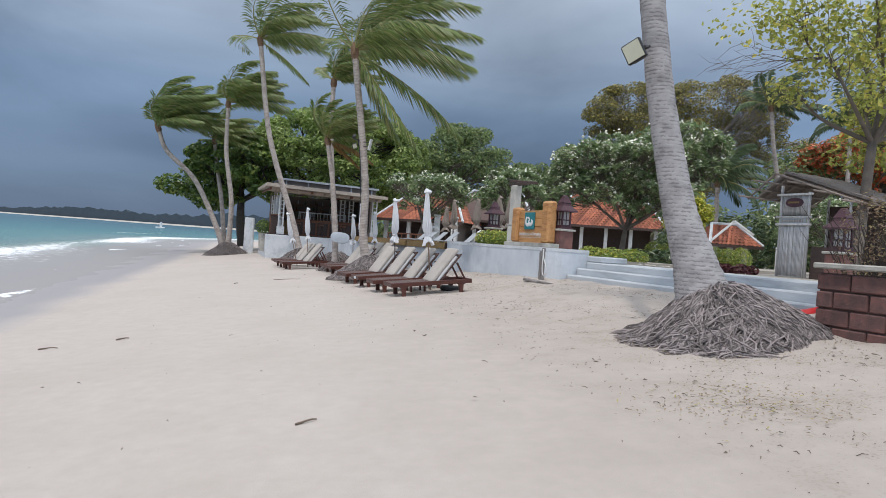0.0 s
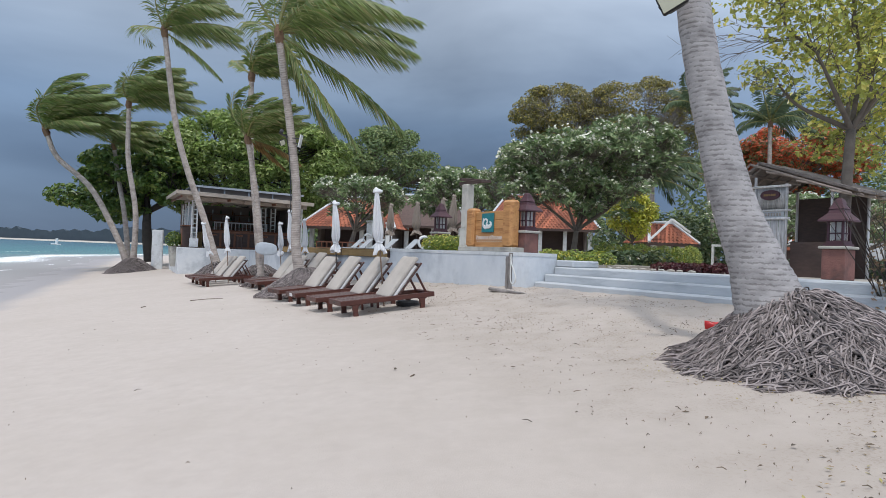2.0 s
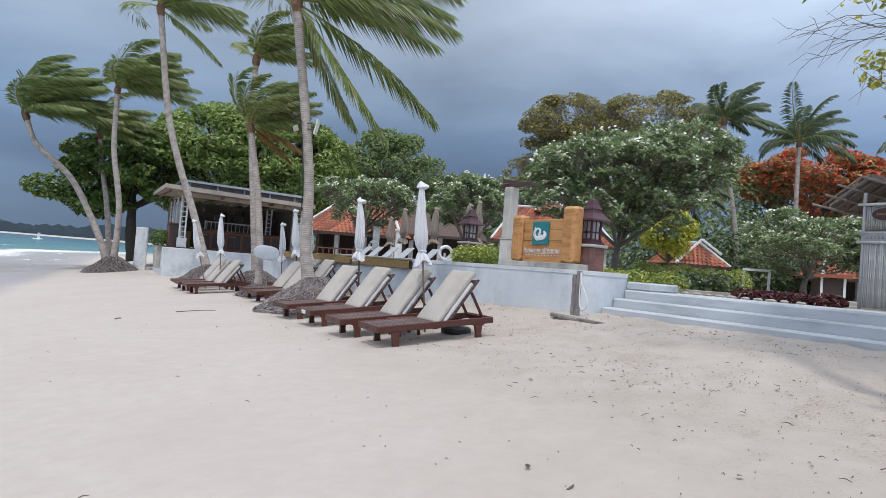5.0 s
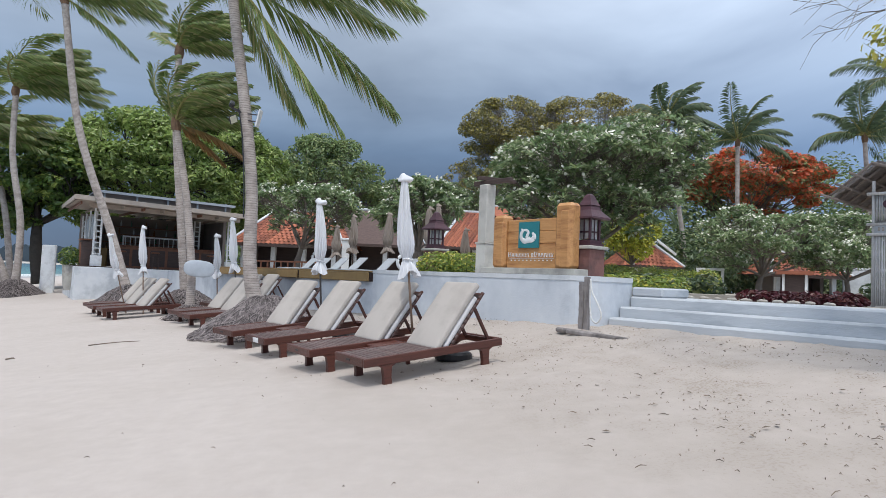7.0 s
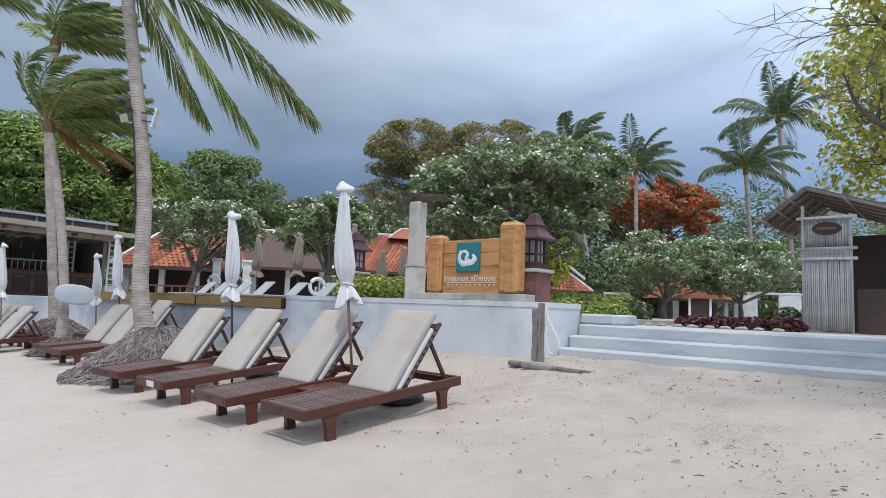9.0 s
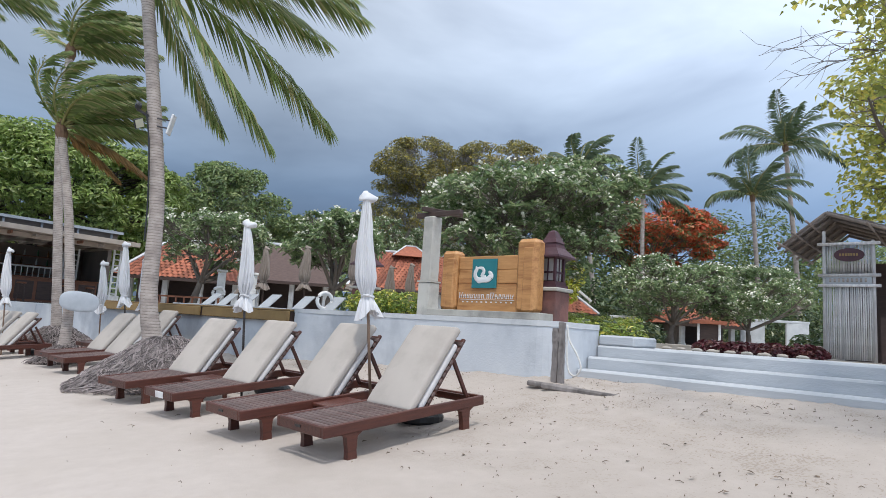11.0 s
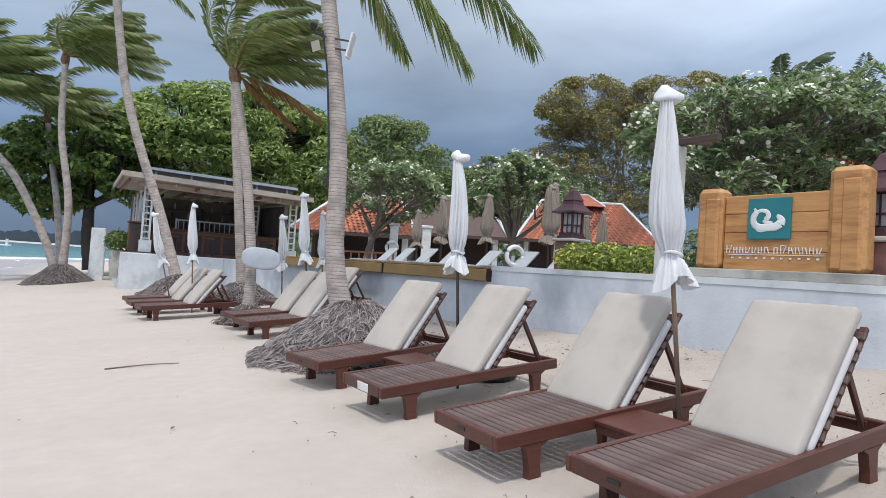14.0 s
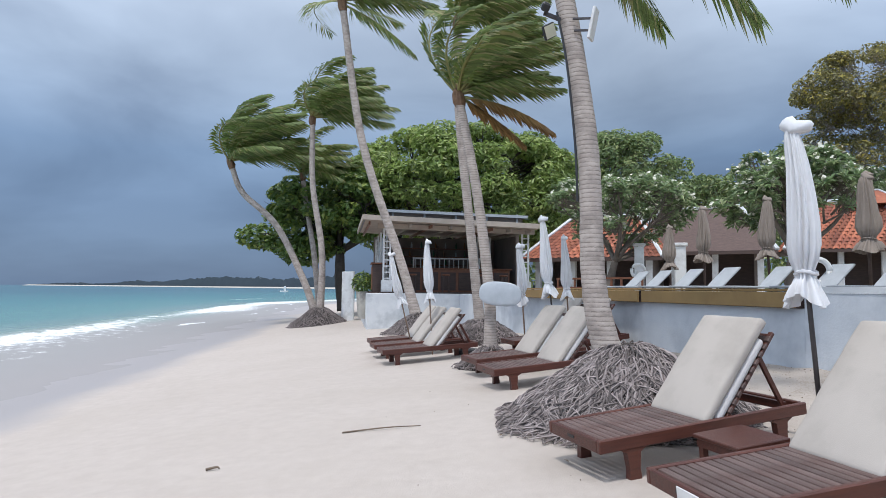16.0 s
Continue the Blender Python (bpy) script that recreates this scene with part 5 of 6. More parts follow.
tree((6.3, 26.3, 1.0), spread((6.4, 26.2, 4.9), (3.2, 2.5, 1.3), 80, 11, (0.10, 0.24)) + spread((5.4, 26.0, 4.0), (2.2, 2.0, 1.1), 36, 14, (0.13, 0.25)) + spread((8.3, 26.2, 5.5), (2.0, 1.9, 1.4), 36, 16, (0.14, 0.28)) + spread((7.6, 26.0, 3.7), (1.9, 1.8, 1.0), 24, 18, (0.15, 0.28)),
     21000, 0.25, M_LEAF_FRANGI, label="wide frangipani tree dotted with white flowers", trunk_r=0.12, seed=10, flowers=1000, flower_size=0.11, **FR)
tree((-3.3, 36, 1.2), spread((-3.0, 36, 4.1), (2.5, 2.3, 1.35), 44, 13, (0.10, 0.22)), 6800, 0.27, M_LEAF_FRANGI, label="low frangipani tree with bare forking branches below", trunk_r=0.14, seed=12, flowers=260, **FR)
tree((1.9, 33.4, 1.2), spread((1.8, 33.6, 4.2), (2.0, 2.0, 1.25), 36, 15, (0.11, 0.24)), 6500, 0.27, M_LEAF_FRANGI, label="frangipani tree between tiled roofs, white flowers", trunk_r=0.15, seed=14, flowers=240, **FR)
tree((18.4, 34, 1.0), spread((18.3, 34, 3.75), (3.1, 2.8, 1.6), 50, 19, (0.11, 0.23)), 11000, 0.26, M_LEAF_FRANGI, label="bushy frangipani tree with pale flowers", trunk_r=0.15, seed=18, flowers=420, **FR)
tree((23.0, 34, 1.0), spread((23.6, 34, 3.7), (3.3, 2.4, 1.6), 44, 21, (0.11, 0.23)), 9500, 0.26, M_LEAF_FRANGI, label="frangipani tree beside white garden walls", trunk_r=0.13, seed=20, flowers=340, **FR)
tree((10.3, 31, 1.0), spread((10.3, 31, 3.4), (1.1, 1.0, 1.3), 20, 23), 4200, 0.20, M_LEAF_LIME, name="garden_shrub", category="shrub", label="bright yellow-green garden shrub", trunk_r=0.07, seed=22)
tree((9.4, 57, 1.0), spread((9.0, 57, 7.2), (4.4, 3.0, 2.4), 60, 27, (0.10, 0.22)), 9500, 0.30, M_LEAF_FRANGI, label="frangipani tree in flower behind the tiled house", trunk_r=0.15, seed=26, flowers=420, **FR)
# yellowing tree with bare twigs over the bamboo booth
tree((10.0, 16.3, 1.0), [((8.2, 16.0, 7.5), (1.0, 1.0, 0.7)), ((9.0, 16.2, 6.7), (0.9, 0.9, 0.7)), ((10.6, 16.2, 6.0), (1.2, 1.1, 0.9)), ((10.2, 16.4, 7.7), (1.3, 1.2, 0.9)),
      ((9.4, 15.6, 8.8), (1.4, 1.2, 0.8)), ((11.6, 16.0, 6.9), (1.4, 1.2, 1.0)), ((8.7, 17.0, 5.9), (0.7, 0.8, 0.5)), ((12.6, 16.0, 5.6), (1.3, 1.2, 0.9)), ((11.5, 15.6, 8.6), (1.5, 1.3, 0.9)),
      ((11.4, 18.7, 4.7), (1.0, 1.0, 0.6)), ((11.2, 18.6, 5.9), (0.9, 1.0, 0.6)), ((11.0, 18.4, 7.1), (0.8, 0.9, 0.6)), ((12.3, 18.9, 5.4), (1.2, 1.1, 0.7)), ((12.5, 18.9, 6.8), (1.3, 1.2, 0.8)),
      ((12.2, 18.6, 8.2), (1.2, 1.1, 0.7)), ((13.6, 19.2, 4.6), (1.2, 1.1, 0.8)), ((13.8, 19.2, 6.2), (1.4, 1.2, 0.9)), ((13.8, 19.0, 7.8), (1.5, 1.2, 0.9))],
     11000, 0.15, M_LEAF_SEA, label="half-bare tree with yellowing leaves and grey limbs", trunk_r=0.13, seed=24, twigs=9, inner=0.45, narrow=0.7, fork=0.62)
tw_v, tw_f = [], []
rt = random.Random(77)
tw = thing("bare_branch", pose(8.9, 16.2, 6.4), "bare crooked branch reaching out over the beach", "branch")
for k in range(7):
    p0 = Vector((0, 0, 0.0))
    line = [p0]
    d = Vector((-1.0, -0.15 + 0.1 * k, 0.55 - 0.16 * k)).normalized()
    for q in range(9):
        d = (d + Vector((rt.uniform(-.45, .3), rt.uniform(-.45, .45), rt.uniform(-.42, .3)))).normalized()
        line.append(line[-1] + d * 0.27)
        if q > 1:
            e = (d + Vector((rt.uniform(-.8, .8), rt.uniform(-.8, .8), rt.uniform(-.7, .7)))).normalized()
            tube([line[-1], line[-1] + e * 0.3 + Vector((0, 0, rt.uniform(-.08, .08))), line[-1] + e * 0.62 + Vector((0, 0, rt.uniform(-.2, .1)))], [0.006, 0.0045, 0.0025], 4, False, tw_v, tw_f)
    tube(line, [0.012 * (1 - 0.09 * q) for q in range(10)], 5, False, tw_v, tw_f)
from_arrays("twig_spray", tw_v, tw_f, M_TREEBARK, tw, "", True)
v, f = leaf_cloud([((-1.6, 0.2, 0.9), (1.3, 0.9, 0.8)), ((-0.6, 0, 0.4), (0.8, 0.7, 0.7))], 260, 0.14, np.random.default_rng(5), narrow=0.7, inner=0.8)
tagged(from_arrays("leaves", v, f, M_LEAF_SEA, tw), kind="stuff")


def hedge(name, m, size, leaves, mat, seed, label, leaf=0.10, stems=3):
    rnd = np.random.default_rng(seed)
    h = thing(name, m, label, "hedge", "clipped garden hedges")
    n = max(3, int(size[0] / 0.5))
    pr = random.Random(seed)
    cl = [(((k + 0.5) / n * size[0] - size[0] / 2, pr.uniform(-.1, .1), size[2] * 0.45), (size[0] / n * 0.75, size[1] * 0.55, size[2] * pr.uniform(0.5, 0.62))) for k in range(n)]
    v, f = leaf_cloud(cl, leaves, leaf, rnd, 0.6, 0.5, 0.2)
    o = from_arrays("foliage", v, f, mat, h)
    tagged(o, kind="stuff")
    sv, sf = [], []
    for k in range(n * stems):
        x = pr.uniform(-0.48, 0.48) * size[0]
        lean = 0.035 * stems
        tube([(x, pr.uniform(-.1, .1), -0.05), (x + pr.uniform(-lean, lean), pr.uniform(-lean, lean), size[2] * pr.uniform(0.6, 0.95))], [0.012, 0.004], 4, False, sv, sf)
    tagged(from_arrays("stem_tangle", sv, sf, M_DARKBARK, h), kind="stuff")
    return h


hedge("hedge", pose(9.9, 28.0, 1.0), (4.2, 1.3, 0.95), 14000, M_LEAF_HEDGE, 1, "clipped yellow-green hedge behind the beach steps", 0.085)
hedge("hedge", pose(4.9, 20.4, 1.0, 0, 0, -60), (2.6, 0.9, 0.5), 2600, M_LEAF_HEDGE, 2, "clipped yellow-green hedge beside the sign")
hedge("hedge", WALL @ pose(-4.62, 1.05, 1.35), (1.75, 0.75, 0.50), 3000, M_LEAF_HEDGE, 3, "clumpy variegated shrub on top of the beach wall", 0.09)
hedge("hedge", WALL @ pose(1.7, 4.6, 1.0), (2.0, 0.7, 0.26), 1100, M_PURPLE, 4, "low dark red-leaved border planting", 0.14)
hedge("hedge", pose(8.0, 10.9, 0.7, 0, 0, -60), (2.0, 1.1, 1.9), 3200, M_BROWNLEAF, 5, "dry brownish shrub with bare stems behind the block wall", 0.07, 26)

hedge("hedge", WALL @ pose(2.6, 10.5, 1.0), (3.0, 1.2, 0.55), 1500, M_LEAF_SHADE, 6, "loose green garden shrubs behind the border", 0.20)
hedge("hedge", WALL @ pose(-3.0, 7.2, 1.0), (3.5, 1.2, 0.6), 1500, M_LEAF_SHADE, 7, "loose green shrubs behind the sign board", 0.20)
rs = random.Random(31)
for k in range(10):
    bm = bmesh.new()
    bmesh.ops.create_icosphere(bm, subdivisions=2, radius=1.0)
    for v in bm.verts:
        v.co = v.co * (1 + 0.25 * noise.noise(v.co * 1.6 + Vector((k, 0, 0))))
        v.co = Vector((v.co.x * 0.10, v.co.y * 0.07, v.co.z * 0.036))
    o = from_bm("edging_stone", bm, M_TERRACE if k % 3 else M_CONCRETE, None, "", True)
    o.matrix_basis = WALL @ pose(0.3 + k * 0.27, 3.12 + rs.uniform(-.05, .05), 1.052, 0, 0, rs.uniform(-30, 30))
    tagged(o, "rounded grey-brown edging stone along the planted border", "stone", "border edging stones")

# dense far foliage that closes the view
bt = from_arrays("backdrop_trees", *leaf_cloud([((x, 78 + 3 * math.sin(x), 4.5), (5.5, 3, 4.2 + 1.2 * math.sin(x * 1.7))) for x in range(-16, 96, 6)], 15000, 0.8, np.random.default_rng(8), narrow=0.6), M_LEAF_DULL)
tagged(bt, "dense green trees closing the resort garden", "trees", kind="stuff")
bt2 = from_arrays("garden_foliage", *leaf_cloud([((x, 41 + 2 * math.sin(x * 2.0), 2.6), (2.6, 2, 1.9 + 0.5 * math.sin(x * 1.3))) for x in range(14, 62, 3)], 19000, 0.36, np.random.default_rng(9), narrow=0.5), M_LEAF_SHADE)
tagged(bt2, "mixed green garden foliage behind the terrace", "foliage", kind="stuff")
bt3 = from_arrays("garden_foliage", *leaf_cloud([((x, 52 + 2 * math.sin(x), 5.6 if x < 38 else 7.2), (3.4, 2.5, (4.2 if x < 38 else 5.4) + 0.9 * math.sin(x * 1.9))) for x in range(24, 78, 4)], 36000, 0.42, np.random.default_rng(10), narrow=0.5), M_LEAF_DULL)
tagged(bt3, "mixed green garden trees behind the terrace", "foliage", kind="stuff")

# ---- far shore ----
fv, ff = [], []
rng = random.Random(4)
pts = []
for k in range(260):
    s = k / 259
    x = -2100 + 1930 * s
    y = 1800 - 780 * s ** 1.3
    pts.append((x, y))
for k, (x, y) in enumerate(pts):
    h = 26 + 14 * noise.noise((k * 0.025, 0, 0)) + 10 * noise.noise((k * 0.11, 3, 0)) + 7 * noise.noise((k * 0.45, 5, 0)) + rng.uniform(-1.5, 1.5)
    fv += [(x, y, -2), (x, y, max(9, h) * min(1, 0.06 + k / 190) ** 0.8), (x + 40, y + 120, -2)]
for k in range(len(pts) - 1):
    a = k * 3
    ff += [(a, a + 3, a + 4, a + 1), (a + 1, a + 4, a + 5, a + 2)]
hill = from_arrays("backdrop", fv, ff, M_FARHILL_HAZED)
tagged(hill, "low dark wooded shore across the bay, haze tint in its colour", "far shore", kind="structure")
fv, ff = [], []
for k, (x, y) in enumerate(pts):
    fv += [(x - 6, y - 30, -1.0), (x - 2, y - 6, 2.2)]
for k in range(len(pts) - 1):
    a = k * 2
    ff.append((a, a + 2, a + 3, a + 1))
fs = from_arrays("backdrop_beach", fv, ff, M_FARSAND)
tagged(fs, "thin pale beach of the far shore", "far shore", kind="structure")
by = thing("anchored_boat", pose(-170, 300, -1.0), "small white boat anchored off the beach", "boat")
part("hull", boxes(((4.2, 1.6, 0.6), (0, 0, 0.2), (0, 0, 0), 0.2)), M_WHITE, by)
part("cabin", boxes(((0.9, 0.9, 2.6), (0.4, 0, 1.7), (0, 0, 0), 0.1)), M_WHITE, by)

# ---- beach bar ----
BAR = pose(-12.0, 37.1, 0, 0, 0, 25)
pav = thing("beach_bar", BAR, "open white timber beach bar with a broad flat roof", "pavilion")
part("plinth", boxes(((7.4, 7.0, 1.7), (2.95, 3.2, 0.24), (0, 0, 0), 0.03)), M_CAP, pav, "whitewashed plinth")
part("floor", boxes(((7.2, 6.8, 0.04), (2.95, 3.2, 1.115))), M_DARKWOOD, pav)
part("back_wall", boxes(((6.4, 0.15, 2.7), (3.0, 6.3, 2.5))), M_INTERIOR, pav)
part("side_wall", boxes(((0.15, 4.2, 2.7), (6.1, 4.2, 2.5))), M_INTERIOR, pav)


def lattice(x, y, h, wdt=0.34, rows=8):
    """A white ladder-like column on a solid foot."""
    bm = bmesh.new()
    for sx in (-1, 1):
        box(bm, (0.075, 0.075, h), (x + sx * (wdt / 2 - 0.037), y, 1.135 + h / 2), bevel=0.006)
    for k in range(rows):
        box(bm, (wdt - 0.15, 0.05, 0.05), (x, y, 1.135 + 0.55 + k * (h - 0.6) / rows))
    box(bm, (wdt + 0.10, 0.30, 0.48), (x, y, 1.135 + 0.24), bevel=0.012)
    return bm


for x, y in ((0.05, 0.05), (5.85, 0.05), (0.05, 2.2), (0.05, 4.3), (0.05, 6.2), (5.0, 3.4), (4.4, 3.4)):
    part("lattice_column", lattice(x, y, 2.6), M_WHITE, pav)
for k in range(7):
    part("side_board", boxes(((0.05, 0.42, 2.3), (-0.02, 1.1 + k * 0.72, 2.3), (0, 0, 0), 0.008)), M_GREYPAINT, pav)
roof = part("roof", boxes(((7.3, 8.8, 0.10), (2.7, 3.4, 4.07), (1.5, 1.5, 0), 0.01)), M_ROOFSHEET, pav)
part("soffit", boxes(((7.1, 8.6, 0.03), (2.7, 3.4, 3.995), (1.5, 1.5, 0))), M_ROOFPAINT, roof)
part("fascia", boxes(((7.4, 0.06, 0.20), (2.7, -1.03, 3.94), (0, 1.5, 0), 0.008)), M_ROOFPAINT, roof, "faded brown front fascia")
part("fascia", boxes(((0.06, 8.8, 0.20), (-0.98, 3.4, 4.12), (1.5, 0, 0), 0.008)), M_ROOFPAINT, roof)
for k in range(9):
    part("rafter", boxes(((0.06, 8.4, 0.12), (-0.7 + k * 0.82, 3.4, 3.94 - 0.02 * k), (1.5, 0, 0))), M_WARMWOOD if k % 3 == 0 else M_ROOFPAINT, roof)
part("front_beam", boxes(((6.6, 0.12, 0.20), (2.95, 0.05, 3.76), (0, 1.0, 0), 0.01)), M_ROOFPAINT, pav)
ur = part("upper_roof", boxes(((6.4, 5.4, 0.09), (3.2, 4.4, 4.66), (1.5, 1.0, 0), 0.01)), M_ROOFSHEET, pav)
part("fascia", boxes(((6.5, 0.05, 0.12), (3.2, 1.67, 4.60), (0, 1.0, 0))), M_GREYPAINT, ur)
for k in range(5):
    part("upper_post", boxes(((0.08, 0.08, 0.6), (0.4 + k * 1.4, 1.85, 4.36))), M_GREYPAINT, pav)
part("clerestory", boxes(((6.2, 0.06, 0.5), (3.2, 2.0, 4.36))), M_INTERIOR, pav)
ct = thing("bar_counter", BAR @ pose(3.3, 2.0, 1.137), "orange-brown timber bar counter", "bar counter")
part("front", boxes(((4.8, 0.08, 1.0), (0, 0, 0.5), (0, 0, 0), 0.01)), M_WARMWOOD, ct)
part("worktop", boxes(((5.0, 0.6, 0.06), (0, 0.2, 1.03), (0, 0, 0), 0.012)), M_WARMWOOD, ct)
for k in range(6):
    part("front_panel", boxes(((0.68, 0.02, 0.8), (-2.0 + k * 0.8, -0.05, 0.48), (0, 0, 0), 0.008)), M_DARKWOOD, ct)
sh = thing("bottle_shelf", BAR @ pose(3.0, 5.9, 1.137), "dark back-bar shelf with bottles", "shelf")
for k in range(4):
    part("shelf_board", boxes(((5.4, 0.3, 0.04), (0, 0, 0.9 + k * 0.42), (0, 0, 0), 0.006)), M_WARMWOOD, sh)
for k in range(3):
    part("upright", boxes(((0.06, 0.3, 2.3), (-2.7 + 2.7 * k, 0, 1.15))), M_DARKWOOD, sh)
bs_mats = [material("bottle_" + n, c, None, 0.2, 4, 3) for n, c in (("green", (0.05, 0.12, 0.06)), ("amber", (0.20, 0.09, 0.03)), ("clear", (0.45, 0.47, 0.48)))]
rb = random.Random(9)
for k in range(36):
    lv = k % 4
    bo = from_bm("bottle", lathe([(0.0, 0), (0.045, 0.0), (0.045, 0.18), (0.018, 0.24), (0.018, 0.31), (0.0, 0.31)], 8), bs_mats[k % 3])
    bo.matrix_basis = BAR @ pose(0.6 + (k // 4) * 0.55 + rb.uniform(-.12, .12), 5.85, 1.137 + 0.922 + lv * 0.42)
    tagged(bo, "glass bottle on the back-bar shelf", "bottle", "bar bottles")
for x0, x1, z in ((1.5, 4.6, 2.25),):
    rl = thing("balustrade", BAR @ pose((x0 + x1) / 2, 3.3, 1.137), "white painted balustrade across the bar", "balustrade")
    part("rail", boxes(((x1 - x0, 0.07, 0.07), (0, 0, 1.55), (0, 0, 0), 0.01)), M_WHITE, rl)
    part("rail", boxes(((x1 - x0, 0.05, 0.05), (0, 0, 1.05), (0, 0, 0), 0.01)), M_WHITE, rl)
    for k in range(14):
        part("baluster", boxes(((0.035, 0.035, 0.46), (-(x1 - x0) / 2 + 0.1 + k * (x1 - x0 - 0.2) / 13, 0, 1.30))), M_WHITE, rl)
    for sx in (-1, 1):
        part("post", boxes(((0.07, 0.07, 1.6), (sx * (x1 - x0) / 2, 0, 0.8))), M_WHITE, rl)
cbn = thing("bar_cabinet", BAR @ pose(-0.25, 1.0, 1.1), "dark red-brown timber cabinet at the bar's corner", "cabinet")
part("body", boxes(((0.5, 0.9, 1.15), (0, 0, 0.6), (0, 0, 0), 0.02)), M_DARKWOOD, cbn)
part("top", boxes(((0.62, 1.05, 0.06), (0, 0, 1.21), (0, 0, 0), 0.01)), M_WARMWOOD, cbn)
for sy in (-1, 1):
    part("door", boxes(((0.03, 0.4, 0.95), (-0.26, sy * 0.22, 0.6), (0, 0, 0), 0.01)), M_WARMWOOD, cbn)
for x, y in ((1.2, 1.0), (2.6, 0.8), (5.2, 1.1), (4.0, 0.7)):
    st = thing("bar_stool", BAR @ pose(x, y, 1.137), "tall dark timber bar stool", "stool", "bar stools")
    part("seat", lathe([(0.17, 0.70), (0.19, 0.72), (0.19, 0.75), (0.16, 0.77)], 14), M_WARMWOOD, st)
    for a in range(4):
        v, f = tube([(0.19 * math.cos(a * 1.571 + .78), 0.19 * math.sin(a * 1.571 + .78), 0), (0.12 * math.cos(a * 1.571 + .78), 0.12 * math.sin(a * 1.571 + .78), 0.71)], [0.02, 0.02], 6)
        from_arrays("leg", v, f, M_DARKWOOD, st)
# white gate panels beside the bar
g1 = thing("garden_gate", pose(-15.5, 43.0, -0.5, 0, 0, -20) @ Matrix.Scale(0.88, 4), "curved white garden gate wall by the palms", "gate")
part("panel", boxes(((1.0, 0.16, 3.0), (-1.2, 0, 1.5), (0, 0, 0), 0.05)), M_WHITE, g1)
part("panel", boxes(((0.9, 0.16, 3.2), (1.5, 0.2, 1.6), (0, 0, 0), 0.05)), M_WHITE, g1)
part("door", boxes(((0.62, 0.06, 2.5), (2.3, 0.15, 1.7), (0, 0, 0), 0.02)), M_DECK, g1, "cream timber door")
pp = thing("potted_shrub", pose(-13.3, 38.0, 0.9), "potted shrub beside the bar plinth", "potted plant")
part("pot", lathe([(0.22, -0.9), (0.28, -0.6), (0.34, 0.2), (0.36, 0.24), (0.28, 0.24)], 18), M_CONCRETE, pp)
v, f = leaf_cloud([((0, 0, 0.6), (0.5, 0.5, 0.45))], 420, 0.2, np.random.default_rng(3))
tagged(from_arrays("foliage", v, f, M_LEAF_ALMOND, pp), kind="stuff")


